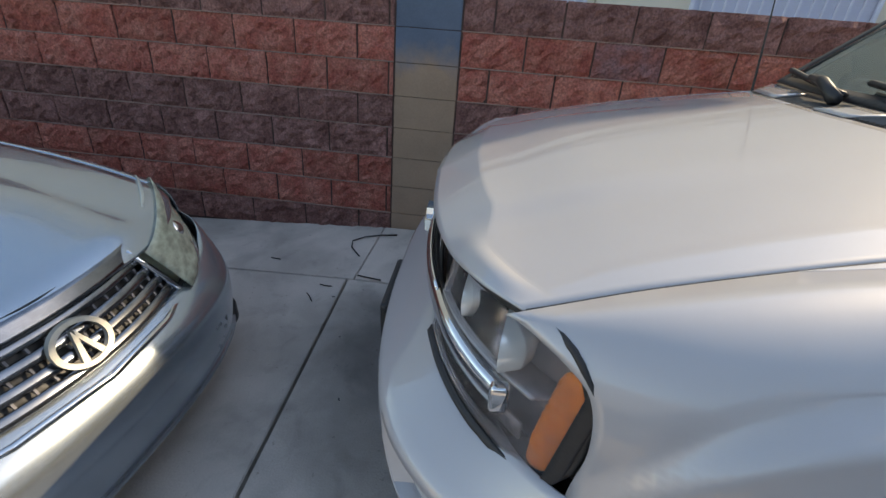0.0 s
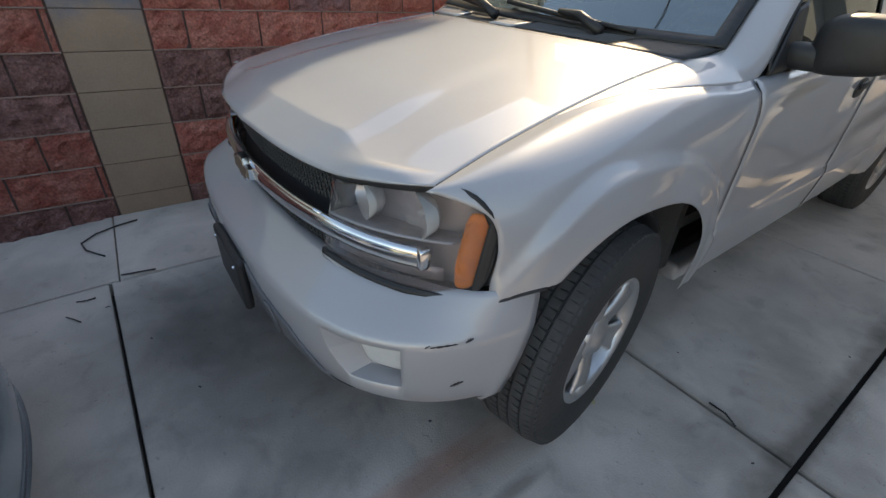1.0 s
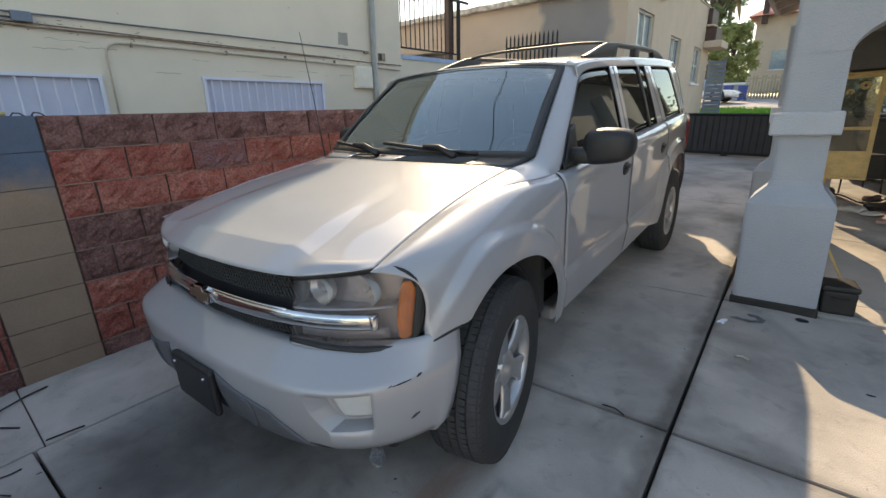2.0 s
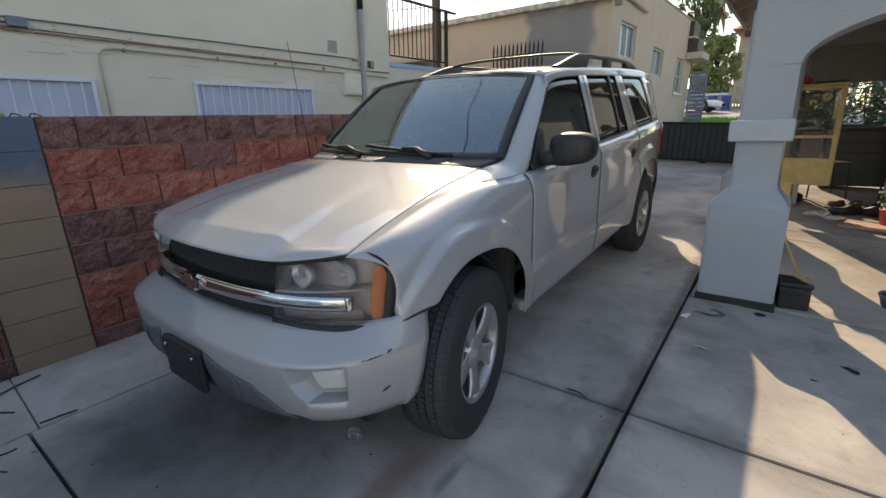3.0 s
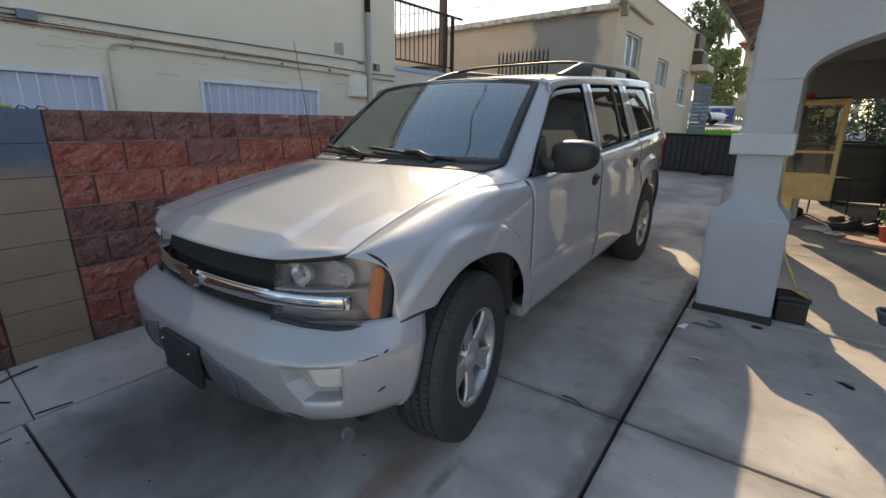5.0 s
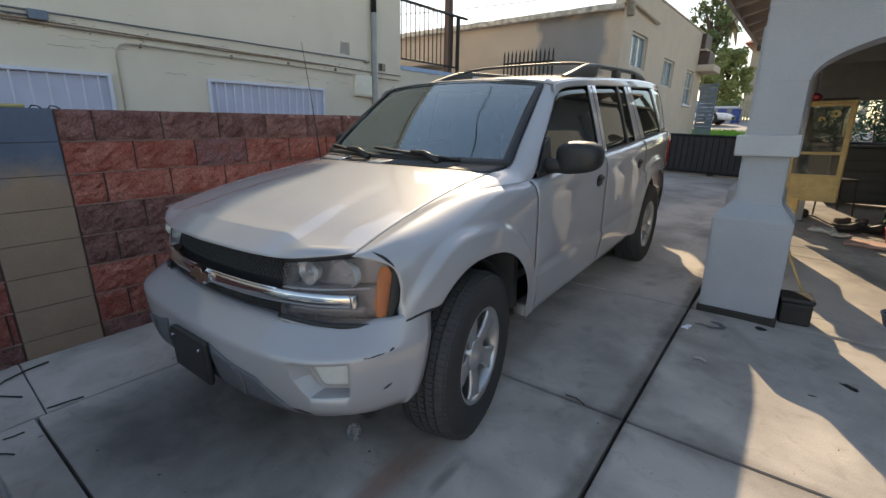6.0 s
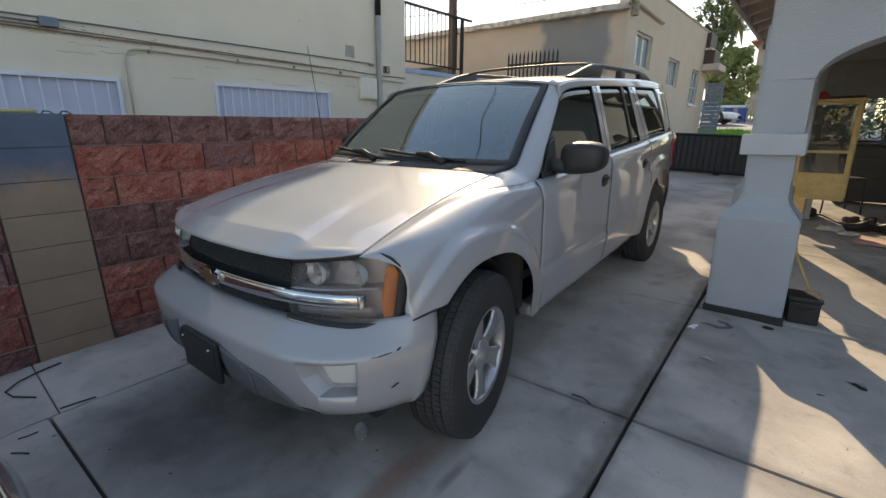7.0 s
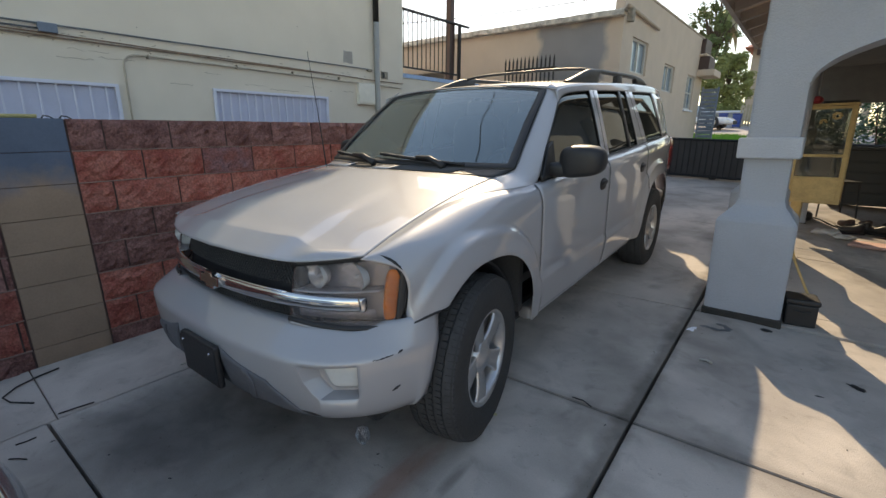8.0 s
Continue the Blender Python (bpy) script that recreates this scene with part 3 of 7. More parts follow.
def block_mesh(width, seed, material):
    """A split-face block: a rough front, flat sides."""
    w, h = width - 0.011, CH - 0.008
    nx, nz = max(2, round(width / 0.034)), 6
    bm = bmesh.new()
    rows = []
    for j in range(nz + 1):
        row = []
        for i in range(nx + 1):
            edge = i in (0, nx) or j in (0, nz)
            p = Vector((0, (i / nx - 0.5) * w, (j / nz - 0.5) * h))
            d = (noise.noise((i * 0.8 + seed * 7.1, j * 0.9, seed)) * 0.020 + noise.noise((i * 2.3 + seed * 3.1, j * 2.7, seed)) * 0.014) * (0.45 if edge else 1) + (0.004 if edge else 0.014)
            if edge:
                p.y += noise.noise((i + 3.3 * seed, j, 2)) * 0.003
                p.z += noise.noise((i + 3.3 * seed, j, 5)) * 0.003
            row.append(bm.verts.new((d, p.y, p.z)))
        rows.append(row)
    for j in range(nz):
        for i in range(nx):
            bm.faces.new((rows[j][i], rows[j][i + 1], rows[j + 1][i + 1], rows[j + 1][i]))
    back = [bm.verts.new((-0.05, y, z)) for y, z in ((-w / 2, -h / 2), (w / 2, -h / 2), (w / 2, h / 2), (-w / 2, h / 2))]
    bm.faces.new([back[0], back[1]] + rows[0][::-1])
    bm.faces.new([back[2], back[3]] + rows[nz])
    bm.faces.new([back[3], back[0]] + [r[0] for r in rows])
    bm.faces.new([back[1], back[2]] + [r[nx] for r in rows][::-1])
    me = bpy.data.meshes.new("block")
    bm.to_mesh(me)
    bm.free()
    me.materials.append(material)
    return me


BLOCKS = {}
COURSES = [DARK, RED, RED, DARK, DARK, RED, RED, DARK]
PIER = (-0.747, -0.370)
for k, mat in enumerate(COURSES):
    z = -0.040 + CH * (k + 0.5)
    spans = []
    y = (-0.974 if k % 2 == 0 else -1.1625) - CW * 12
    while y < PIER[0] - 0.01:
        spans.append((y, min(y + CW, PIER[0] - 0.004)))
        y += CW
    y = 0.0 - CW if k % 2 == 0 else -CW / 2
    spans.append((PIER[1] + 0.004, y)) if y - PIER[1] > 0.03 else None
    while y < 6.4:
        spans.append((max(y, PIER[1] + 0.004), y + CW))
        y += CW
    for a, b in spans:
        m = mat
        if k == 6 and 0.32 < a < 0.46:
            m = BLUED
        width = round(b - a, 2) if b - a < CW - 0.01 else CW
        key = (width, m.name, random.randrange(6))
        if key not in BLOCKS:
            BLOCKS[key] = block_mesh(b - a, len(BLOCKS) + 1, m)
        ob = new("block", BLOCKS[key])
        ob.parent = wall
        ob.matrix_basis = pose(random.uniform(-0.003, 0.003), (a + b) / 2, z)
for k in range(8):
    z0 = -0.040 + CH * k
    part("pier_block", box(-0.12, PIER[0] + 0.002, z0 + 0.0015, 0.005 + random.uniform(-0.002, 0.002), PIER[1] - 0.002, z0 + CH - 0.0015, 0.003), PIERPAINT, wall)
# thin mortar beds between the courses, coloured pale for dust and caught sky light
for k in range(1, 8):
    for a, b in ((-5.6, PIER[0] - 0.004), (PIER[1] + 0.004, 6.5)):
        n = round((b - a) / 0.05)
        lip = lambda y: 0.0115 + 0.004 * noise.noise((y * 9, k, 3))
        bm = sheet(lambda y, t: (lip(y) if t in (1, 2) else -0.01, y, -0.040 + CH * k + (0.0042, 0.0034, -0.0022, -0.0030)[t] + 0.0012 * noise.noise((y * 6, k, 8))), steps(a, b, n), range(4))
        part("mortar_bed", bm, LITBED, wall)
# a length of yellow pipe on top of the wall
tagged(new("pipe", mesh_of(tube([(-0.09, -1.2, 1.485), (-0.09, -0.47, 1.485)], 0.012), "pipe", YELLOWPIPE, True)), "short yellow pipe lying on the block wall", "pipe").matrix_world = WALL
for y in (-0.42, -0.335):
    tagged(new("wire_clip", mesh_of(tube([(-0.12, y - 0.03, 1.472), (-0.12, y - 0.015, 1.492), (-0.12, y + 0.01, 1.489), (-0.12, y + 0.03, 1.474)], 0.004, 6), "wire_clip", IRON, True)), "small bent wire on the block wall", "wire").matrix_world = WALL


# ---- the white building beyond the wall ----
before = so_far()
BX = -2.35


def wall_with_holes(name, x0, x1, y0, y1, z0, z1, holes, material, label, category):
    """A wall along y with real openings (y0, y1, z0, z1)."""
    ys = sorted({y0, y1, *(h[0] for h in holes), *(h[1] for h in holes)})
    zs = sorted({z0, z1, *(h[2] for h in holes), *(h[3] for h in holes)})
    bm = bmesh.new()
    for a, b in zip(ys, ys[1:]):
        for c, d in zip(zs, zs[1:]):
            if not any(h[0] < (a + b) / 2 < h[1] and h[2] < (c + d) / 2 < h[3] for h in holes):
                box(x0, a, c, x1, b, d, bm=bm)
    bmesh.ops.remove_doubles(bm, verts=bm.verts[:], dist=0.0005)
    inner = {}
    for f in bm.faces:
        c = f.calc_center_median()
        inner.setdefault((round(c.x, 3), round(c.y, 3), round(c.z, 3)), []).append(f)
    bmesh.ops.delete(bm, geom=[f for fs in inner.values() if len(fs) > 1 for f in fs], context="FACES_ONLY")
    return structure(name, bm, material, label, category)


WINS = [(-1.02, 0.565, 1.15, 1.935), (1.585, 3.27, 1.15, 1.965)]
wall_with_holes("wall_white", BX - 0.2, BX, -9.0, 4.92, -0.6, 5.3, WINS, STUCCO, "cream painted stucco building wall, scuffed and stained", "wall")
structure("wall_white_end", box(-8.0, 4.72, -0.6, BX - 0.2, 4.92, 5.3), STUCCO, "cream painted stucco end wall", "wall")
structure("roof_white", box(-8.0, -9.0, 5.3, BX + 0.06, 4.96, 5.45), STUCCO, "flat roof of the cream building", "roof")
for n, (a, b, c, d) in enumerate(WINS):
    win = tagged(new(f"window_{n + 1}"), "pale window behind a white security grille", "window", kind="structure")
    part("pane", box(BX - 0.03, a, c, BX - 0.012, b, d), BLIND, win)
    bm = bmesh.new()
    for q in ((a - 0.012, c + 0.02, a + 0.022, d - 0.02), (b - 0.022, c + 0.02, b + 0.012, d - 0.02), (a - 0.012, d - 0.02, b + 0.012, d + 0.012), (a - 0.02, c - 0.03, b + 0.02, c + 0.02)):
        box(BX + 0.004, q[0], q[1], BX + 0.035, q[2], q[3], bm=bm)
    part("grille_frame", bm, LILAC, win)
    pitch = 0.137 if n == 0 else 0.112
    y = a + pitch * 0.8
    while y < b - 0.05:
        part("grille_bar", box(BX + 0.008, y - 0.0075, c, BX + 0.026, y + 0.0075, d - 0.021), LILAC, win)
        y += pitch


def conduit(name, pts, r, material, label):
    ob = new(name, mesh_of(tube(pts, r, 8), name, material, True))
    return tagged(ob, label, "conduit")


wob = lambda y, s: 0.012 * noise.noise((y * 1.3, s, 0))
ys = steps(-4.0, 4.05, 40)
conduit("conduit", [(BX + 0.03, y, 2.452 + 0.3 * wob(y, 1)) for y in ys] + [(BX + 0.03, 4.12, 2.44)], 0.0085, DARKCONDUIT, "thin grey conduit fixed along the wall")
conduit("conduit", [(BX + 0.03, y, 2.345 - 0.012 * y + wob(y, 2)) for y in steps(-4.0, 4.88, 44)], 0.008, RUSTCONDUIT, "old grey conduit fixed along the wall")
conduit("conduit", [(BX + 0.028, y, 2.372 - 0.018 * y + wob(y, 3)) for y in steps(-4.0, 3.4, 40)], 0.007, RUSTCONDUIT, "old grey conduit fixed along the wall")
bend = [(BX + 0.035, 0.655, 1.0), (BX + 0.035, 0.655, 2.12), (BX + 0.035, 0.665, 2.19), (BX + 0.035, 0.70, 2.235), (BX + 0.035, 0.76, 2.26), (BX + 0.035, 0.9, 2.266)]
conduit("conduit", bend + [(BX + 0.035, y, 2.266 - 0.014 * (y - 0.9) + 0.5 * wob(y, 4)) for y in steps(1.1, 4.85, 30)], 0.0105, PAINTCONDUIT, "painted conduit that bends down the wall")
conduit("conduit", [(BX + 0.035, -4.0, 2.41), (BX + 0.035, 0.0, 2.405)], 0.009, DARKCONDUIT, "grey conduit running into a junction box")
for y in (0.9, 1.9, 2.7, 3.5):
    tagged(new("conduit_clip", mesh_of(box(BX, y - 0.008, 2.235, BX + 0.050, y + 0.008, 2.28, 0.004), "conduit_clip", CONDUIT)), "metal clip holding conduit to the wall", "clip", "conduit clips")
tagged(new("junction_box", mesh_of(box(BX, -0.005, 2.375, BX + 0.07, 0.14, 2.462, 0.006), "junction_box", BLUEGREY)), "blue-grey metal junction box on the wall", "junction box")
tagged(new("conduit_end", mesh_of(box(BX, 4.08, 2.42, BX + 0.05, 4.17, 2.455, 0.008), "conduit_end", CONDUIT)), "small grey fitting on the wall", "fitting")
meter = empty("wall_cabinet", label="cream metal utility cabinet on the wall", category="cabinet")
part("body", box(BX, 3.86, 1.90, BX + 0.07, 4.20, 2.225, 0.006), CREAM, meter)
part("door", box(BX + 0.0705, 3.885, 1.925, BX + 0.08, 4.175, 2.20, 0.004), CREAM, meter)
tagged(new("drain_pipe", mesh_of(tube([(BX + 0.05, 4.27, -0.3), (BX + 0.05, 4.27, 3.18)], 0.045, 12), "drain_pipe", GREYPIPE, True)), "grey drain pipe down the wall", "pipe")
tagged(new("drain_pipe", mesh_of(tube([(BX + 0.05, 4.27, 3.182), (BX + 0.05, 4.27, 5.28)], 0.046, 12), "drain_pipe", BLACK, True)), "black upper length of drain pipe", "pipe")
sock = empty("outlet_box", label="open outlet box with a dark hole", category="outlet")
part("plate", box(BX, 4.40, 2.335, BX + 0.02, 4.54, 2.45, 0.004), CONDUIT, sock)
part("opening", box(BX + 0.0205, 4.41, 2.345, BX + 0.024, 4.46, 2.44), BLACK, sock)
patch = sheet(lambda y, z: (BX + 0.003, y + 0.015 * noise.noise((y * 20, z * 20, 3)), z + 0.02 * noise.noise((y * 18, z * 9, 8))), steps(3.62, 3.80, 6), steps(2.50, 2.68, 5))
structure("wall_patch", patch, PATCHGREY, "faded grey paint patch on the wall", "patch")
# weathered cracks in the paint
for n, (y, z, l) in enumerate(((0.45, 2.20, 0.32), (2.35, 2.02, 0.45), (1.1, 2.0, 0.25), (3.6, 2.08, 0.2), (0.1, 2.17, 0.3))):
    structure("wall_crack", tube([(BX + 0.001, y + l * t, z + 0.02 * noise.noise((t * 6, n, 0))) for t in steps(0, 1, 12)], 0.0022, 4), CONDUIT, "hairline crack in the paint", "crack")

# flakes of lost paint beside the conduits
rnd = random.Random(31)
bm = bmesh.new()
for n in range(60):
    y = rnd.uniform(-1.2, 4.2)
    z = 2.345 - 0.013 * y + rnd.choice((-0.024, 0.03, 0.05)) + rnd.uniform(-0.01, 0.01) if n < 52 else rnd.uniform(1.95, 3.2)
    l, h = rnd.uniform(0.006, 0.030), rnd.uniform(0.002, 0.006)
    bm.faces.new([bm.verts.new((BX + 0.0025, y + l * math.cos(t) * rnd.uniform(0.6, 1.2), z + h * math.sin(t) * rnd.uniform(0.5, 1.3))) for t in steps(0, math.tau, 9)[:-1]])
tagged(structure("wall_flakes", bm, CONDUIT, "flakes of lost paint on the cream wall", "stain"), kind="stuff")
for n, (y, z, l) in enumerate(((-0.9, 2.19, 0.4), (0.2, 2.255, 0.35), (2.0, 2.06, 0.3), (2.9, 2.10, 0.3), (1.5, 2.15, 0.2))):
    structure("wall_crack", tube([(BX + 0.001, y + l * t, z + 0.018 * noise.noise((t * 4, n, 4))) for t in steps(0, 1, 14)], [0.0006 + 0.0014 * abs(math.sin(5 * t + n)) for t in steps(0, 1, 14)], 4), CONDUIT, "hairline crack in the paint", "crack")

# landing with an iron railing behind the white building
structure("wall_landing", box(-8.0, 4.92, -0.4, BX, 7.2, 2.40), STUCCO, "cream wall below the landing", "wall")
structure("landing_edge", box(-8.0, 4.925, 2.40, BX + 0.02, 7.2, 2.47), SKYBLUE, "light blue painted landing edge", "trim")
rail = empty("railing", label="brown-black iron railing on the landing", category="railing")
part("top_rail", box(BX - 0.05, 4.94, 3.50, BX, 6.85, 3.54, 0.006), IRON, rail)
part("bottom_rail", box(BX - 0.04, 4.94, 2.57, BX - 0.01, 6.6, 2.60, 0.004), IRON, rail)
for n in range(14):
    part("baluster", box(BX - 0.032, 4.96 + n * 0.118, 2.60, BX - 0.018, 4.974 + n * 0.118, 3.50), IRON, rail)
part("post", box(BX - 0.05, 6.52, 2.47, BX, 6.58, 3.54, 0.005), IRON, rail)
tagged(new("post", mesh_of(box(BX - 0.16, 6.28, 2.47, BX - 0.04, 6.40, 6.34, 0.01), "post", BROWNPOST)), "thick brown square post on the landing", "post")
# added roof, out of view: its two boxes shade the sedan and drive
structure("roof_landing", box(-6.5, 6.2, 6.35, -2.6, 7.15, 6.45, bm=box(-6.5, 4.97, 6.35, -1.95, 6.197, 6.45)), TANROOF, "unseen roof added high above the landing to block the sun", "roof")
structure("roof_slope", sheet(lambda x, y: (x, y, 2.9 + (y - 8) * 0.16), [-12, -4.6], [7.6, 12]), TANROOF, "weathered tan roof of a low house", "roof")

# ---- the tan house by the gate ----
def patched_stucco(center, half, color):
    """Tan stucco with a sprayed-over rectangle, soft and uneven at its edge."""
    m = material("patched_stucco", (0.56, 0.455, 0.37), 0.9, scale=2, vary=0.08, bump=0.4, fine=120)
    t = m.node_tree
    hsv = next(n for n in t.nodes if n.bl_idname == "ShaderNodeHueSaturation")
    co, off, sc, ab, sep, mx, ns, ad, rg, mix = (t.nodes.new("ShaderNode" + n) for n in ("TexCoord", "VectorMath", "VectorMath", "VectorMath", "SeparateXYZ", "Math", "TexNoise", "Math", "MapRange", "Mix"))
    off.operation, sc.operation, ab.operation, mx.operation, ad.operation = "SUBTRACT", "DIVIDE", "ABSOLUTE", "MAXIMUM", "MULTIPLY_ADD"
    off.inputs[1].default_value, sc.inputs[1].default_value = (center[0], 0, center[1]), (half[0], 1, half[1])
    ns.inputs["Scale"].default_value, ns.inputs["Detail"].default_value = 2.6, 6
    t.links.new(co.outputs["Object"], off.inputs[0])
    t.links.new(off.outputs[0], sc.inputs[0])
    t.links.new(sc.outputs[0], ab.inputs[0])
    t.links.new(ab.outputs[0], sep.inputs[0])
    t.links.new(sep.outputs[0], mx.inputs[0])
    t.links.new(sep.outputs[2], mx.inputs[1])
    t.links.new(co.outputs["Object"], ns.inputs["Vector"])
    ad.inputs[1].default_value = 0.5
    t.links.new(ns.outputs[0], ad.inputs[0])
    t.links.new(mx.outputs[0], ad.inputs[2])
    rg.inputs[1].default_value, rg.inputs[2].default_value, rg.inputs[3].default_value, rg.inputs[4].default_value = 1.12, 1.32, 0.92, 0.0
    t.links.new(ad.outputs[0], rg.inputs[0])
    mix.data_type = "RGBA"
    mix.inputs[6].default_value, mix.inputs[7].default_value = (0.56, 0.455, 0.37, 1), (*color, 1)
    t.links.new(rg.outputs[0], mix.inputs[0])
    t.links.new(mix.outputs[2], hsv.inputs["Color"])
    return m


TANPATCH = patched_stucco((-1.12, 3.20), (0.80, 0.60), (0.25, 0.245, 0.26))
house = tagged(new("tan_house"), "tan stucco house with a flat roof and grey paint patch", "house")
HX, HY = 0.0, 8.95
HWINS = [(9.62, 10.72, 2.80, 3.52), (12.22, 13.28, 2.58, 3.27), (14.80, 15.78, 2.22, 3.23)]
w1 = wall_with_holes("wall", HX - 0.2, HX, HY, 16.8, 0.2, 4.42, HWINS, TAN, "", "")
w1.parent = house
for key in ("kind", "category", "label"):
    if key in w1:
        del w1[key]
part("wall", box(-8.5, HY, 0.2, HX - 0.2, HY + 0.2, 3.86), TANPATCH, house, "tan stucco wall with a rubbed grey paint patch")
part("wall", box(-8.5, 16.6, 0.2, HX - 0.2, 16.8, 4.2), TAN, house)
part("roof", box(-8.5, HY + 0.25, 3.76, HX - 0.2, 16.6, 3.84), TANROOF, house)
ragged = lambda x: 0.022 * noise.noise((x * 3, 2, 1)) + 0.016 * noise.noise((x * 11, 0, 4))
EDGE = [(HY + 0.10, 3.885), (HY - 0.20, 3.905), (HY - 0.215, 3.89), (HY - 0.21, 3.80), (HY - 0.19, 3.785), (HY + 0.002, 3.80)]
bm = sheet(lambda x, t: (x, EDGE[t][0] + 0.4 * ragged(x + 7), EDGE[t][1] + ragged(x) * (1.0 if t in (3, 4) else 0.4)), steps(-8.5, 0.06, 120), range(len(EDGE)))
part("parapet", bm, FASCIA, house, "weathered flaking roof edge")
part("parapet", box(HX - 0.22, HY, 4.425, HX + 0.015, 16.8, 4.47), TANROOF, house)
part("gutter", tube([(HX + 0.05, 9.0, 4.0), (HX + 0.05, 11.2, 3.90)], 0.035), TANROOF, house, "", True)
part("downlight", box(HX + 0.002, 9.1, 3.72, HX + 0.12, 9.25, 3.98, 0.02), CONDUIT, house)
WINFRAME = material("window_frame_paint", (0.50, 0.48, 0.46), 0.6)
for n, (a, b, c, d) in enumerate(HWINS):
    win = part("window", box(HX - 0.12, a, c, HX - 0.10, b, d), WINDARK, house, "pale sash window")
    bm = bmesh.new()
    for q in ((a, c, a + 0.06, d), (b - 0.06, c, b, d), (a, c, b, c + 0.05), (a, d - 0.05, b, d), ((a + b) / 2 - 0.02, c, (a + b) / 2 + 0.02, d)) + (((a, (c + d) / 2 - 0.02, b, (c + d) / 2 + 0.02),) if n == 2 else ()):
        box(HX - 0.09, q[0], q[1], HX - 0.05, q[2], q[3], bm=bm)
    part("window_frame", bm, WINFRAME, win)
    if n == 2:
        part("window_sill", box(HX - 0.05, a - 0.05, c - 0.06, HX + 0.05, b + 0.05, c - 0.005, 0.01), WHITE, win)
for z, deep, out, thick in ((3.88, 0.46, 0.22, 0.06), (3.27, 0.40, 0.50, 0.20)):
    part("awning", box(HX, 15.9, z, HX + out, 17.0, z + thick, 0.02), TAN, house)
    part("awning_shade", box(HX, 16.0, z + thick + 0.002, HX + out * 0.6, 16.9, z + thick + deep, 0.02), BROWNPOST, house)
side_gate = empty("side_gate", label="grey-blue slatted side gate beside the tan house", category="gate")
for x in (0.03, 0.50):
    part("post", box(x, 16.86, 0.9, x + 0.05, 16.91, 3.0), BLUEGREY, side_gate)
for n in range(14):
    part("slat", box(0.085, 16.87, 1.22 + n * 0.125, 0.495, 16.89, 1.325 + n * 0.125, 0.004), BLUEGREY, side_gate)
# picket fence in front of the tan house
fence = empty("picket_fence", label="dark iron picket fence before the tan house", category="fence")
for z in (2.15, 2.95):
    part("rail", box(-2.50, 8.46, z - 0.11, -1.2, 8.49, z - 0.07), IRON, fence)
for n in range(13):
    part("picket", tube([(-2.47 + n * 0.103, 8.44, 0.6), (-2.47 + n * 0.103, 8.44, 3.03), (-2.47 + n * 0.103, 8.44, 3.13)], [0.02, 0.02, 0.002], 6), IRON, fence)

# ---- gate across the drive ----
gate = empty("gate", label="low black iron gate with dark mesh, closed", category="gate")
gx = lambda x: gz_far(x, 9.3)
part("screen", sheet(lambda x, t: (x, 9.315, gx(x) + lerp(0.03, 0.74, t)), [0.06, 4.4], [0, 1]), MESH, gate)
for t in (0.03, 0.75):
    part("rail", tube([(0.06, 9.3, gx(0.06) + t), (4.4, 9.3, gx(4.4) + t)], 0.022, 4), IRON, gate)
for n in range(40):
    x = 0.1 + n * 0.108
    part("bar", box(x - 0.008, 9.29, gx(x) + 0.04, x + 0.008, 9.306, gx(x) + 0.745), IRON, gate)
for x in (0.9, 1.98, 3.3):
    part("wheel", box(x - 0.06, 9.27, gx(x) - 0.02, x + 0.06, 9.32, gx(x) + 0.06, 0.012), IRON, gate)
structure("gate_track", box(-0.1, 9.36, 0.55, 4.6, 9.44, 0.675), CONCRETE, "concrete kerb under the gate", "kerb")

settle(before, FAR)

# ---- the porch ----
def pillar(y, dz, dx=0.0):
    p = tagged(new("porch_pillar"), "grey stucco porch pillar on a wide plinth", "pillar", "porch pillars")
    z0 = gz(3.35, y)
    bm = bmesh.new()
    tiers = [(3.105, 3.585, y - 0.24, y + 0.24, z0 - 0.1), (3.105, 3.585, y - 0.24, y + 0.24, 0.905 + dz), (3.118, 3.572, y - 0.228, y + 0.228, 0.93 + dz), (3.20, 3.50, y - 0.15, y + 0.15, 1.02 + dz), (3.212, 3.488, y - 0.138, y + 0.138, 1.06 + dz), (3.212, 3.488, y - 0.138, y + 0.138, 2.2 + dz)]
    rings = [[bm.verts.new(c) for c in ((a, c0, z), (b, c0, z), (b, c1, z), (a, c1, z))] for a, b, c0, c1, z in tiers]
    for r, q in zip(rings, rings[1:]):
        for n in range(4):
            bm.faces.new((r[n], r[(n + 1) % 4], q[(n + 1) % 4], q[n]))
    bm.faces.new(rings[-1])
    bmesh.ops.bevel(bm, geom=[e for e in bm.edges if abs(e.verts[0].co.z - e.verts[1].co.z) > 0.02], offset=0.012, segments=2, affect="EDGES")
    bmesh.ops.translate(bm, vec=(dx, 0, 0), verts=bm.verts[:])
    part("shaft", bm, GREYSTUCCO, p)
    part("footing", box(3.093 + dx, y - 0.252, z0 - 0.1, 3.597 + dx, y + 0.252, z0 + 0.040, 0.012), DIRT, p, "dark grimy footing")
    bm = box(3.165 + dx, y - 0.185, 1.352 + dz, 3.535 + dx, y + 0.185, 1.497 + dz, 0.012)
    part("band", bm, PALESTUCCO, p, "pale raised band round the shaft")
    return p


pillar(2.96, 0.0, 0.012)
# unseen pillar, placed for the stepped shadow it throws on the floor
pillar(4.62, 0.05, -0.115)
pillar(6.35, 0.10, 0.05)


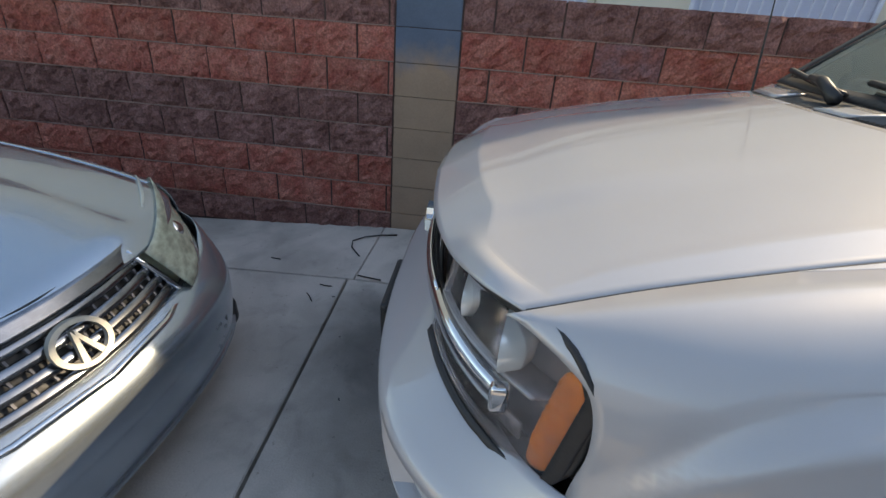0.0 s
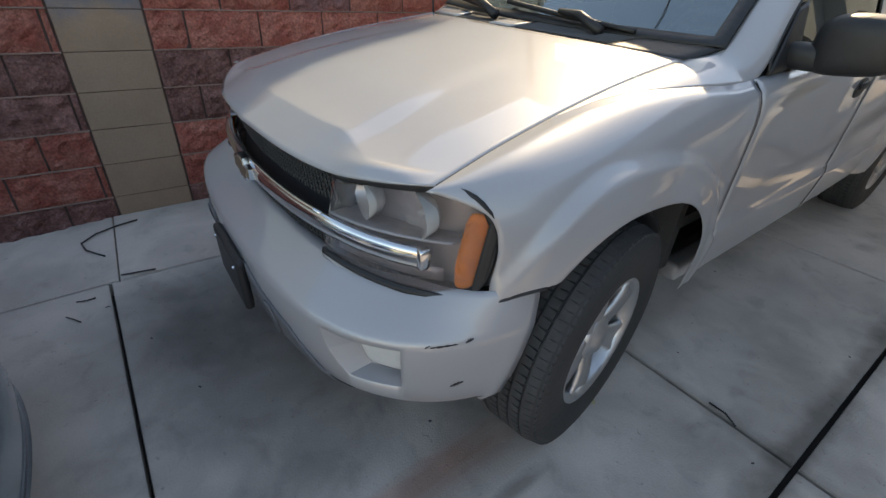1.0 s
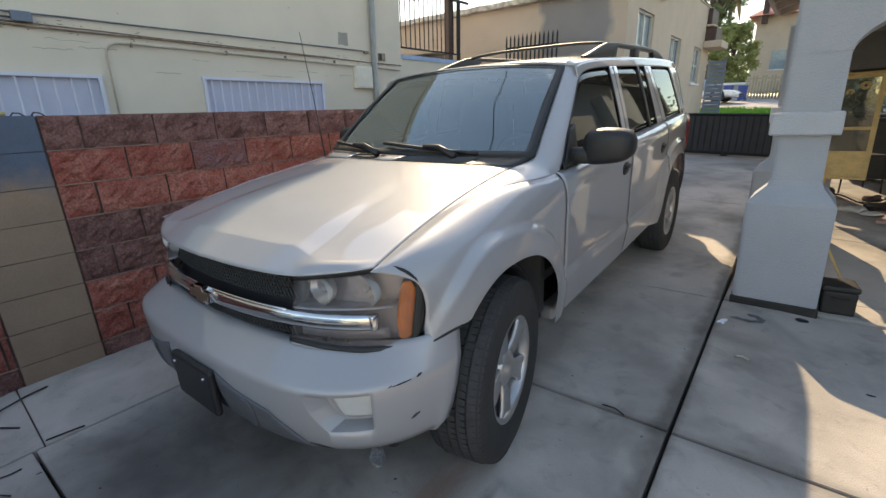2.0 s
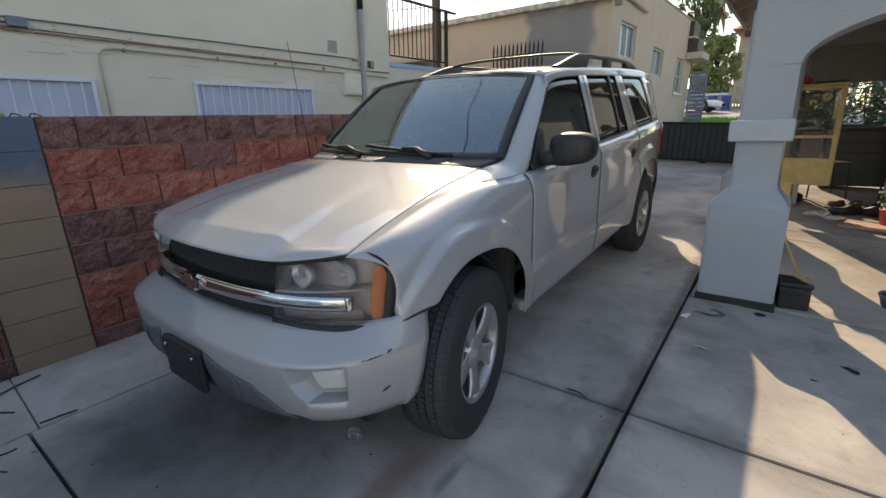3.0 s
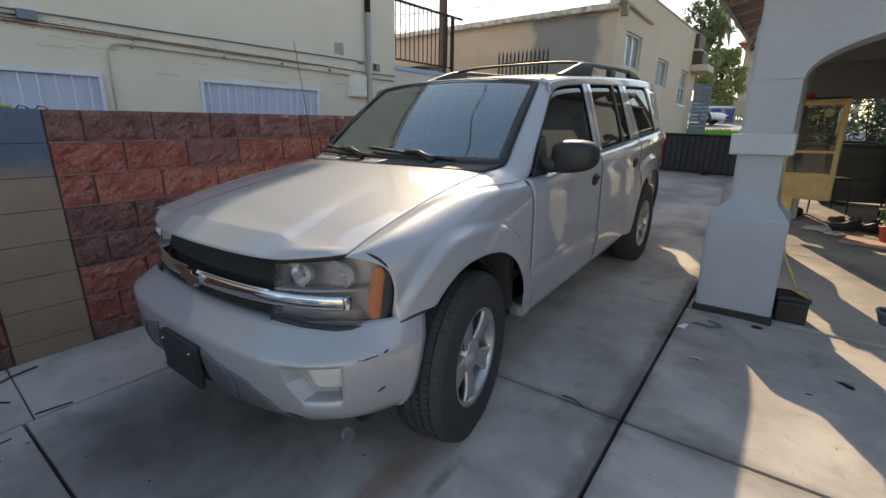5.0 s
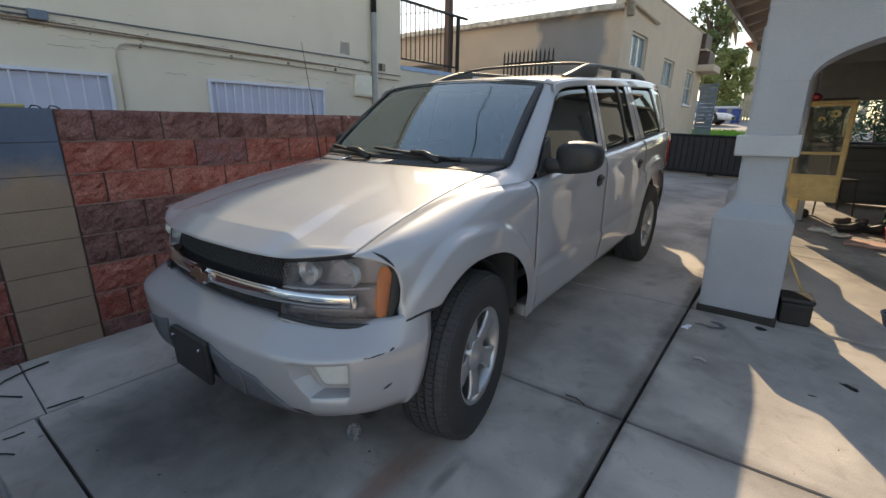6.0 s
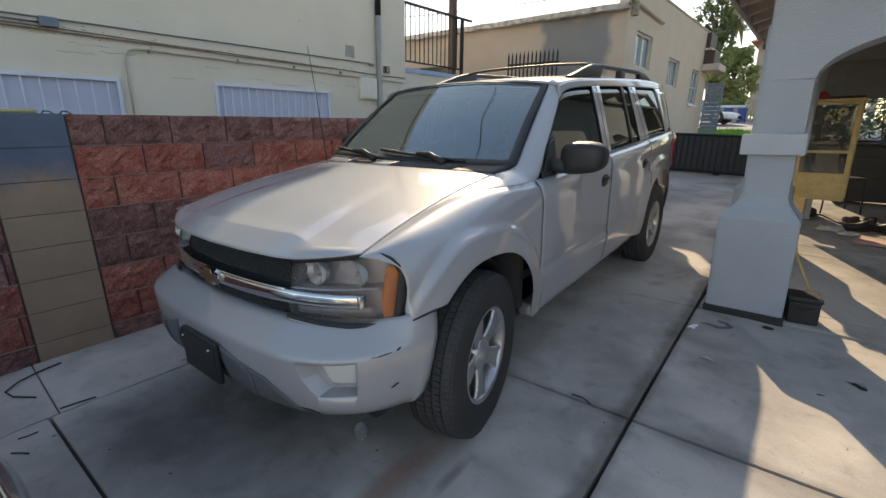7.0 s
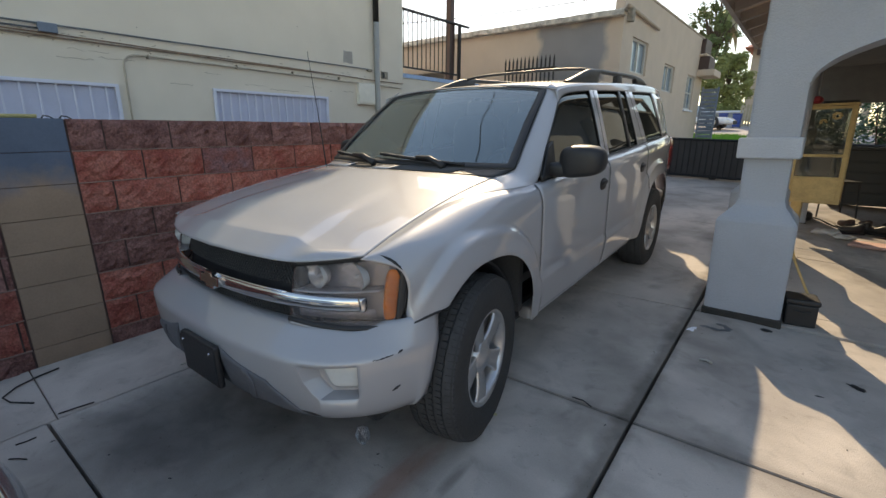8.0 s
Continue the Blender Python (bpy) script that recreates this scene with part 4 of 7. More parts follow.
def arch_wall(name, along, fixed, thick, a0, a1, spring, rise, z1, material, label):
    """A wall with an arched opening from a0 to a1; along 'x' or 'y'."""
    bm = bmesh.new()
    n = 28
    mid, half = (a0 + a1) / 2, (a1 - a0) / 2
    rows = []
    for i in range(n + 1):
        s = a0 + (a1 - a0) * (1 - math.cos(math.pi * i / n)) / 2
        z = spring + rise * math.sqrt(max(0, 1 - ((s - mid) / half) ** 2))
        rows.append((s, z))
    rows = [(a0 - 0.28, spring)] + rows + [(a1 + 0.28, spring)]
    pt = (lambda s, d, z: (s, fixed + d, z)) if along == "x" else (lambda s, d, z: (fixed + d, s, z))
    q = [[bm.verts.new(pt(s, d, zz)) for d, zz in ((0, z), (thick, z), (thick, z1), (0, z1))] for s, z in rows]
    for r, t in zip(q, q[1:]):
        for k in range(4):
            bm.faces.new((r[k], r[(k + 1) % 4], t[(k + 1) % 4], t[k]))
    bm.faces.new(q[0])
    bm.faces.new(q[-1])
    return structure(name, bm, material, label, "wall")


arch_wall("porch_arch", "x", 2.815, 0.29, 3.525, 6.125, 1.845, 0.345, 2.9, GREYSTUCCO, "grey stucco arch over the porch front")
# side arches, barely in view, set low to cut stray sun on the floor
arch_wall("porch_arch_side", "y", 3.235, 0.285, 3.11, 4.39, 1.42, 0.30, 2.9, GREYSTUCCO, "grey stucco arch along the porch side")
arch_wall("porch_arch_side", "y", 3.238, 0.279, 4.95, 6.12, 1.62, 0.345, 2.9, GREYSTUCCO, "grey stucco arch along the porch side")
structure("porch_end_pillar", box(6.10, 2.82, 0.1, 6.40, 3.1, 2.9), GREYSTUCCO, "grey stucco end pillar of the porch", "pillar")
structure("ceiling", box(3.2, 2.82, 2.55, 9.0, 8.4, 2.60), CEILDARK, "dark grey painted porch ceiling", "ceiling")
# beam added in the ceiling's dark grey, below its rear edge
structure("porch_lintel_rear", box(3.22, 8.2, 2.02, 6.4, 8.38, 2.548), CEILDARK, "dark grey beam added at the back of the porch", "beam")
structure("wall_house", box(6.4, 2.0, -0.2, 6.6, 8.4, 3.6), GREYSTUCCO, "grey stucco house wall behind the porch", "wall")
structure("wall_house_front", box(6.4, 1.9, -0.2, 12.0, 2.0, 3.6), GREYSTUCCO, "grey stucco house front", "wall")
# roof with its eaves and rafter tails
bm = sheet(lambda x, y: (x, y, 2.62 + (x - 2.90) * 0.28), [2.90, 9.0], [2.35, 5.75])
bmesh.ops.solidify(bm, geom=bm.faces[:], thickness=0.05)
structure("roof_porch", bm, TANROOF, "low pitched porch roof", "roof")
structure("roof_porch_rear", box(3.22, 5.78, 2.9, 9.0, 8.4, 3.0), TANROOF, "flat rear porch roof", "roof")
structure("eave_board", box(2.865, 2.35, 2.54, 2.90, 5.72, 2.67), EAVE, "painted eave board", "trim")
for n in range(9):
    y = 2.45 + n * 0.40
    bm = box(2.902, y, 2.52, 3.3, y + 0.05, 2.60)
    bmesh.ops.transform(bm, matrix=Matrix.Translation((2.90, 0, 2.58)) @ Matrix.Rotation(-math.atan(0.28), 4, "Y") @ Matrix.Translation((-2.90, 0, -2.575)), verts=bm.verts[:])
    structure("rafter_tail", bm, EAVE, "painted rafter tail under the eave", "trim")
# ---- things on the porch ----
fz = porch


def crate(x, y, sx, sy, sz, turn):
    c = empty("black_box", pose(x, y, fz(x, y), 0, 0, turn), label="black plastic battery box on the porch floor", category="box")
    part("body", box(-sx / 2, -sy / 2, 0, sx / 2, sy / 2, sz * 0.8, 0.012), BLACK, c)
    part("lid", box(-sx / 2 - 0.008, -sy / 2 - 0.008, sz * 0.802, sx / 2 + 0.008, sy / 2 + 0.008, sz, 0.012), BLACK, c)
    part("handle", tube([(-0.05, -sy / 2 - 0.012, sz * 0.6), (0, -sy / 2 - 0.02, sz * 0.56), (0.05, -sy / 2 - 0.012, sz * 0.6)], 0.006), BLACK, c)


crate(3.695, 2.95, 0.185, 0.20, 0.20, 8)

cabinet = empty("display_cabinet", pose(3.66, 5.72, fz(3.66, 5.72), 0, 0, -4), label="yellow wooden display cabinet with glass panes on a post", category="cabinet")
CB, CT, CWD, CD = 0.36, 1.43, 0.49, 0.36
for u in (-CWD / 2, CWD / 2 - 0.045):
    for v in (-CD / 2, CD / 2 - 0.04):
        part("post", box(u, v, CB, u + 0.045, v + 0.04, CT, 0.004), YELLOWWOOD, cabinet)
part("leg", box(-CWD / 2 + 0.06, -0.09, 0, -CWD / 2 + 0.16, 0.09, CB, 0.006), YELLOWWOOD, cabinet)
for z in (CB, CB + 0.27, CB + 0.52, CT - 0.035):
    part("rail", box(-CWD / 2, -CD / 2 - 0.002, z, CWD / 2, -CD / 2 + 0.03, z + 0.03, 0.004), YELLOWWOOD, cabinet)
    part("rail", box(CWD / 2 - 0.03, -CD / 2, z, CWD / 2 + 0.002, CD / 2, z + 0.03, 0.004), YELLOWWOOD, cabinet)
part("top", box(-CWD / 2 - 0.01, -CD / 2 - 0.01, CT, CWD / 2 + 0.01, CD / 2 + 0.01, CT + 0.025, 0.005), YELLOWWOOD, cabinet)
part("base_panel", box(-CWD / 2 + 0.01, -CD / 2 + 0.012, CB + 0.02, CWD / 2 - 0.01, -CD / 2 + 0.025, CB + 0.28), YELLOWWOOD, cabinet)
part("shelf", box(-CWD / 2 + 0.01, -CD / 2 + 0.03, CB + 0.52, CWD / 2 - 0.01, CD / 2 - 0.01, CB + 0.535), YELLOWWOOD, cabinet)
part("pane", box(-CWD / 2 + 0.04, -CD / 2 + 0.010, CB + 0.30, CWD / 2 - 0.04, -CD / 2 + 0.014, CT - 0.03), PANE, cabinet, "dim glass pane")
flower, bud = bmesh.new(), bmesh.new()
for n in range(7):
    t = n / 7 * math.tau
    egg(0.09 + 0.03 * math.cos(t), -CD / 2 - 0.004, CT - 0.11 + 0.03 * math.sin(t), 0.02, 0.004, 0.012, 2, flower, 8, 6)
    if n < 5:
        egg(-0.02 + 0.022 * math.cos(t), -CD / 2 - 0.004, CT - 0.17 + 0.022 * math.sin(t), 0.014, 0.004, 0.010, 2, bud, 8, 6)
part("carved_flower", flower, YELLOWWOOD, cabinet, "carved yellow flower ornament", True)
part("carved_bud", bud, YELLOWWOOD, cabinet, "small carved yellow bud", True)
zc = fz(3.66, 5.72) + CT + 0.025
tagged(new("red_ball", mesh_of(egg(3.535, 5.66, zc + 0.046, 0.06, 0.06, 0.045), "red_ball", REDPLASTIC, True)), "dusty red ball on top of the cabinet", "ball")
tagged(new("tray", mesh_of(box(3.60, 5.60, zc, 3.90, 5.84, zc + 0.03, 0.008), "tray", BLACK)), "flat black tray on top of the cabinet", "tray")

tagged(new("stick", mesh_of(tube([(3.575, 3.78, fz(3.58, 3.78) + 0.35), (3.605, 3.74, fz(3.6, 3.74) + 0.25), (3.675, 3.67, fz(3.67, 3.67) + 0.12), (3.74, 3.60, fz(3.74, 3.6) + 0.009)], 0.010), "stick", YELLOWWOOD, True)), "bent yellow wooden stick on the porch floor", "stick")
black = empty("black_cabinet", pose(4.22, 7.45, fz(4.22, 7.45), 0, 0, 6), label="black slatted storage cabinet against the planting", category="cabinet")
part("body", box(-0.40, -0.18, 0.05, 0.40, 0.18, 0.80, 0.01), BLACK, black)
for n in range(5):
    part("slat", box(-0.38, -0.195, 0.10 + n * 0.14, 0.38, -0.182, 0.21 + n * 0.14, 0.003), BLACK, black)
part("top", box(-0.43, -0.21, 0.802, 0.43, 0.2, 0.835, 0.006), BLACK, black)


def chair(x, y, turn):
    c = empty("iron_chair", pose(x, y, fz(x, y), 0, 0, turn), label="thin black iron chair on the porch", category="chair")
    for u in (-0.19, 0.19):
        for v in (-0.19, 0.19):
            part("leg", tube([(u * 1.1, v * 1.1, 0), (u, v, 0.44)], 0.010), IRON, c)
    part("seat", box(-0.21, -0.21, 0.44, 0.21, 0.21, 0.465, 0.008), BLACK, c)
    part("backrest", tube([(-0.19, 0.2, 0.44), (-0.18, 0.24, 0.86), (0, 0.25, 0.93), (0.18, 0.24, 0.86), (0.19, 0.2, 0.44)], 0.010), IRON, c)


chair(3.86, 6.75, 20)


def shoe(x, y, turn, material):
    s = empty("shoe", pose(x, y, fz(x, y), 0, 0, turn), label="worn dark shoe on the porch floor", category="shoe", group="shoes on the porch")
    part("sole", box(-0.045, -0.13, 0, 0.045, 0.13, 0.022, 0.008), BLACK, s)
    bm = egg(0, 0.0, 0.05, 0.043, 0.125, 0.04, 2.6)
    for v in bm.verts:
        v.co.z += 0.04 * smooth(0.0, -0.1, v.co.y) * (v.co.z > 0.05)
    part("upper", bm, material, s, "", True)


for x, y, t, m in ((4.02, 6.15, 30, BROWNPOST), (4.12, 6.05, 70, BLACK), (4.20, 6.22, 15, BROWNPOST), (4.06, 5.88, 110, BLACK), (4.28, 5.98, 60, BLACK), (4.36, 6.1, 160, RUBBER)):
    shoe(x, y, t, m)


def cloth(name, x, y, rx, ry, h, material, seed, label, category):
    bm = egg(x, y, fz(x, y) + h * 0.5, rx, ry, h * 0.6, 2.2, nu=22, nv=10)
    for v in bm.verts:
        v.co += Vector(noise.noise_vector(v.co * 14 + Vector((seed, 0, 0)))) * 0.03
        v.co.z = max(v.co.z, fz(v.co.x, v.co.y) + 0.002)
    tagged(new(name, mesh_of(bm, name, material, True)), label, category)


cloth("cloth", 3.84, 5.72, 0.14, 0.10, 0.05, CLOTHWHITE, 3, "crumpled pale cloth on the porch floor", "cloth")
cloth("cloth", 4.0, 5.62, 0.10, 0.07, 0.04, CLOTHWHITE, 5, "crumpled pale cloth on the porch floor", "cloth")
tagged(new("door_mat", mesh_of(box(-0.20, -0.13, 0, 0.20, 0.13, 0.035, 0.01), "door_mat", PINKMAT)), "faded pink mat on the porch floor", "mat").matrix_world = pose(4.25, 5.42, fz(4.25, 5.42), 0, 0, -14)
tagged(new("bag", mesh_of(egg(3.60, 6.30, fz(3.6, 6.3) + 0.06, 0.10, 0.08, 0.065, 2.6), "bag", BLACK, True)), "small black bag on the porch floor", "bag")
hose = [(3.62 + 0.42 * t, 6.38 - 0.55 * t + 0.09 * math.sin(t * 7), fz(3.8, 6.1) + 0.03 + 0.05 * abs(math.sin(t * 4)) * (1 - t)) for t in steps(0, 1, 24)]
tagged(new("hose", mesh_of(tube(hose, 0.010), "hose", BLACK, True)), "black hose trailing over the porch floor", "hose")


def pot(x, y, r, h, material, label):
    p = empty("plant_pot", Matrix.Translation((x, y, fz(x, y))), label=label, category="plant pot")
    part("pot", lathe([(0.0, 0.001), (0.0, r * 0.72), (h * 0.85, r * 0.95), (h * 0.86, r), (h, r), (h, r * 0.9), (h * 0.8, r * 0.86)], 28, "z"), material, p, "", True)
    part("earth", lathe([(h * 0.86, r * 0.9), (h * 0.88, 0.001)], 20, "z"), SOIL, p)
    return p


pot(4.30, 3.30, 0.115, 0.11, BLUEGREY, "blue-grey bowl planter on the porch floor")
p2 = pot(4.47, 5.55, 0.13, 0.20, REDPLASTIC, "red plant pot with green leaves")


def leaves(name, parent, points, size, material, seed, label=""):
    """Many small folded leaves round the given clump centres."""
    rnd = random.Random(seed)
    verts, faces = [], []
    for c, r, n in points:
        for _ in range(n):
            d = Vector((rnd.gauss(0, 1), rnd.gauss(0, 1), rnd.gauss(0, 1)))
            p = Vector(c) + d.normalized() * r * rnd.random() ** 0.45
            a = Vector((rnd.gauss(0, 1), rnd.gauss(0, 1), rnd.gauss(0, 0.6))).normalized()
            b = a.orthogonal().normalized()
            s = size * rnd.uniform(0.6, 1.3)
            k = len(verts)
            verts += [tuple(p - a * s), tuple(p + b * s * 0.42 + a * s * 0.1), tuple(p + a * s), tuple(p - b * s * 0.42 + a * s * 0.1)]
            faces += [(k, k + 1, k + 2), (k, k + 2, k + 3)]
    me = bpy.data.meshes.new(name)
    me.from_pydata(verts, [], faces)
    me.materials.append(material)
    ob = new(name, me)
    ob.parent = parent
    return tagged(ob, label, kind="stuff") if label else tagged(ob, kind="stuff")


leaves("foliage", p2, [((0, 0, 0.32), 0.16, 160)], 0.035, LEAF, 3)
rnd = random.Random(5)
bush = empty("vine_hedge", label="leafy green vine hedge behind the porch", category="hedge")
for n in range(7):
    x = 3.5 + n * 0.45
    part("stem", tube([(x, 10.6, 0.5), (x + 0.06, 10.55, 1.2), (x - 0.05, 10.5, 2.1)], [0.02, 0.015, 0.006], 6), BROWNPOST, bush)
leaves("foliage", bush, [((rnd.uniform(3.45, 6.8), rnd.uniform(10.3, 10.9), rnd.uniform(1.0, 2.5)), 0.28, 60) for _ in range(90)], 0.055, LEAFBLUE, 9, "blue-green vine leaves")
structure("wall_garden", box(4.5, 11.3, 0.3, 9.0, 11.45, 3.3), MESH, "dark fence behind the vine", "fence")

# far column with wrought scrolls
structure("porch_rear_column", box(4.52, 6.9, 0.4, 4.75, 7.15, 2.55), PALESTUCCO, "pale stucco rear column of the porch", "pillar")
scroll = empty("wrought_bracket", label="black wrought-iron scroll stand by the column", category="plant stand")
for n in range(4):
    c = (4.44 + 0.05 * (n % 2), 6.85, 1.0 + n * 0.11)
    part("scroll", tube([(c[0] + (0.02 + 0.02 * t) * math.cos(t * 2), c[1], c[2] + (0.02 + 0.02 * t) * math.sin(t * 2)) for t in steps(0, 3.2, 18)], 0.006, 6), IRON, scroll)
part("upright", tube([(4.46, 6.86, fz(4.46, 6.86)), (4.46, 6.86, 1.5)], 0.012), IRON, scroll)

# ---- beyond the gate ----
before = so_far()
slab_far = lambda corners, lift: slab(corners, lift, level=gz_far)
structure("lawn_edge", slab_far([(-2.0, 15.5), (1.8, 15.5), (1.8, 20.6), (-2.0, 20.6)], 0.01), SOIL, "soil of the front lawn", "ground")
rnd = random.Random(8)
verts, faces = [], []
for _ in range(5200):
    x, y = rnd.uniform(-1.0, 1.75), rnd.uniform(16.2, 20.5)
    z, k = gz_far(x, y) + 0.01, len(verts)
    a, h = rnd.uniform(0, 6.3), rnd.uniform(0.10, 0.26)
    verts += [(x - 0.02 * math.cos(a), y - 0.02 * math.sin(a), z), (x + 0.02 * math.cos(a), y + 0.02 * math.sin(a), z), (x + rnd.uniform(-0.04, 0.04), y + rnd.uniform(-0.04, 0.04), z + h)]
    faces.append((k, k + 1, k + 2))
me = bpy.data.meshes.new("grass")
me.from_pydata(verts, [], faces)
me.materials.append(GRASS)
tagged(new("grass", me), "bright green front lawn grass", "grass", kind="stuff")
structure("pavement", slab_far([(0.0, 9.6), (9, 9.6), (9, 15.4), (0.0, 15.4)], 0.0), CONCRETE, "pale concrete drive beyond the gate", "pavement")
structure("road", slab_far([(-30, 20.8), (30, 20.8), (30, 33.8), (-30, 33.8)], -0.01), ROADPINK, "pale sun-bleached street", "road")


def street_car(x, y, turn, paint, length, tall, label):
    c = empty("parked_car", pose(x, y, gz_far(x, y) + 0.01, 0, 0, turn), label=label, category="car")
    prof = curve([(-0.5, 0.34), (-0.45, 0.46), (-0.25, 0.50), (0.2, 0.52), (0.45, 0.50), (0.5, 0.36)])
    def body(a, b):
        t = b * math.tau
        h = prof(a) * tall
        g = lambda q: math.copysign(abs(q) ** 0.55, q)
        return 0.86 * g(math.cos(t)) * (1 - 0.5 * abs(2 * a) ** 8), a * length, 0.22 + (h - 0.22) / 2 + (h - 0.22) / 2 * g(math.sin(t))
    part("body", sheet(body, steps(-0.5, 0.5, 24), steps(0, 1, 24)), paint, c, "", True)
    cab_top = curve([(-0.30, 0.52), (-0.14, 0.93), (0.0, 1.0), (0.2, 0.97), (0.40, 0.55)])
    def cabin(a, b):
        t = lerp(-0.2, math.pi + 0.2, b)
        g = lambda q: math.copysign(abs(q) ** 0.5, q)
        h = cab_top(a) * tall
        return 0.72 * g(math.cos(t)), a * length, lerp(0.48 * tall, h, max(0, g(math.sin(t))))
    part("windows", sheet(cabin, steps(-0.29, 0.39, 18), steps(0, 1, 18)), WINDARK, c, "", True)
    part("roof", sheet(lambda a, u: (u * 0.60, a * length, cab_top(a) * tall + 0.012 - 0.02 * u * u), steps(-0.13, 0.24, 8), steps(-1, 1, 8)), paint, c, "", True)
    for u in (-0.8, 0.8):
        for v in (-0.31, 0.31):
            bm = lathe([(-0.1, 0.18), (-0.1, 0.31), (0.1, 0.31), (0.1, 0.18)], 24, "x")
            bmesh.ops.translate(bm, vec=(u, v * length, 0.31), verts=bm.verts[:])
            w = part("wheel", bm, RUBBER, c, "", True)
            bm = lathe([(-0.09, 0.18), (0.09, 0.18), (0.092, 0.001)], 16, "x")
            bmesh.ops.translate(bm, vec=(u, v * length, 0.31), verts=bm.verts[:])
            part("rim", bm, ALLOY, w, "", True)


street_car(-2.3, 26.2, 86, WHITEPAINT, 4.4, 1.20, "white sedan parked across the street")
street_car(2.15, 30.5, 180, DARKPAINT, 4.7, 1.75, "dark suv parked nose-on across the street")
street_car(3.6, 24.5, 172, WHITEPAINT, 4.5, 1.5, "white car parked beyond the gate")


def bin_(x, y):
    b = empty("wheelie_bin", Matrix.Translation((x, y, gz_far(x, y))) @ Matrix.Scale(0.7, 4), label="blue wheeled rubbish bin by the street", category="bin", group="street bins")
    bm = box(-0.28, -0.32, 0.06, 0.28, 0.32, 0.98, 0.02)
    for v in bm.verts:
        k = 0.82 + 0.18 * v.co.z
        v.co.x, v.co.y = v.co.x * k, v.co.y * k
    part("body", bm, BLUEBIN, b)
    part("lid", box(-0.30, -0.36, 0.985, 0.30, 0.34, 1.06, 0.02), BLUEBIN, b)
    for u in (-0.24, 0.24):
        part("wheel", box(u - 0.03, 0.2, 0.0, u + 0.03, 0.4, 0.2, 0.05), BLACK, b)


bin_(-0.35, 28.3)
bin_(-1.1, 28.9)
slats = empty("slatted_fence", label="pale slatted wooden fence across the street", category="fence")
for n in range(12):
    part("slat", box(-0.50 + n * 0.14, 30.2, 1.85, -0.40 + n * 0.14, 30.24, 3.08 - 0.3 * (n % 3 == 1)), PALEWOOD, slats)
for z in (2.2, 2.9):
    part("rail", box(-0.5, 30.245, z, 1.14, 30.29, z + 0.07), PALEWOOD, slats)
low = empty("low_wall", label="low grey block wall with a white cap", category="wall")
part("wall", box(-6.0, 31.5, 1.7, -0.55, 31.7, 2.70), GREYPIPE, low)
part("cap", box(-6.0, 31.45, 2.702, -0.5, 31.75, 2.82, 0.02), WHITE, low)


def tree(x, y, z, height, spread, seed, leaf, name="tree", label="tall leafy green tree beyond the street", n=90, size=0.16, count=46):
    rnd = random.Random(seed)
    t = empty(name, Matrix.Translation((x, y, z)), label=label, category="tree")
    bm = bmesh.new()
    tube([(0, 0, 0), (0.1, 0.05, height * 0.2), (0.0, 0.1, height * 0.45), (0.15, 0, height * 0.75)], [height * 0.03, height * 0.024, height * 0.018, height * 0.006], 9, bm)
    clumps = []
    for k in range(n):
        a, h = rnd.uniform(0, math.tau), rnd.uniform(0.18, 1.0)
        r = spread * math.sqrt(max(0.05, 1 - abs(h - 0.5) ** 1.6 * 2.2)) * rnd.uniform(0.25, 1.05)
        p = (r * math.cos(a), r * math.sin(a), height * h)
        clumps.append((p, spread * rnd.uniform(0.13, 0.26), count))
        if k % 4 == 0:
            tube([(0.05, 0.05, height * h * 0.6), (p[0] * 0.5, p[1] * 0.5, height * h * 0.85), p], [height * 0.009, height * 0.006, height * 0.002], 5, bm)
    part("trunk", bm, BARK, t, "", True)
    leaves("crown", t, clumps, size, leaf, seed)


tree(-1.85, 33.0, gz_far(-1.85, 33), 4.0, 1.38, 11, LEAFOLIVE, label="broad leafy green tree across the street", n=170, size=0.10, count=80)
tree(-3.45, 35.5, gz_far(-3.4, 35.5), 9.8, 1.55, 12, LEAFDARK, label="tall feathery tree with gaps in its crown", n=130, size=0.13, count=42)
tree(3.4, 38.0, gz_far(3.4, 34), 6.5, 2.2, 14, LEAFOLIVE, label="leafy tree farther up the street", n=60)
tree(-8.5, 30.0, gz_far(-8, 30), 5.0, 1.9, 15, LEAFDARK, label="green tree behind the tan house", n=40)
palm = empty("palm_tree", Matrix.Translation((-4.2, 44.0, 2.2)), label="tall palm with dry hanging fronds", category="palm tree")
part("trunk", tube([(0, 0, 0), (0.1, 0, 4.0), (0.05, 0, 8.9)], [0.22, 0.17, 0.14], 10), BARK, palm, "", True)
rnd = random.Random(21)
for k in range(34):
    a, up = rnd.uniform(0, math.tau), rnd.uniform(-1.1, 0.9)
    d = Vector((math.cos(a), math.sin(a), 0))
    L = rnd.uniform(0.9, 1.5)
    spine = [Vector((0.05, 0, 8.9)) + d * L * t + Vector((0, 0, up * L * t - 1.1 * L * t * t)) for t in steps(0, 1, 6)]
    side = Vector((-d.y, d.x, 0))
    bm = bmesh.new()
    prev = None
    for i, p in enumerate(spine):
        w = 0.26 * math.sin(math.pi * (0.15 + 0.8 * i / 6))
        cur = [bm.verts.new(p + side * w - Vector((0, 0, w * 0.4))), bm.verts.new(p), bm.verts.new(p - side * w - Vector((0, 0, w * 0.4)))]
        if prev:
            for q in (0, 1):
                bm.faces.new((prev[q], prev[q + 1], cur[q + 1], cur[q]))
        prev = cur
    part("frond", bm, LEAFOLIVE if up > 0 else PALEWOOD, palm)
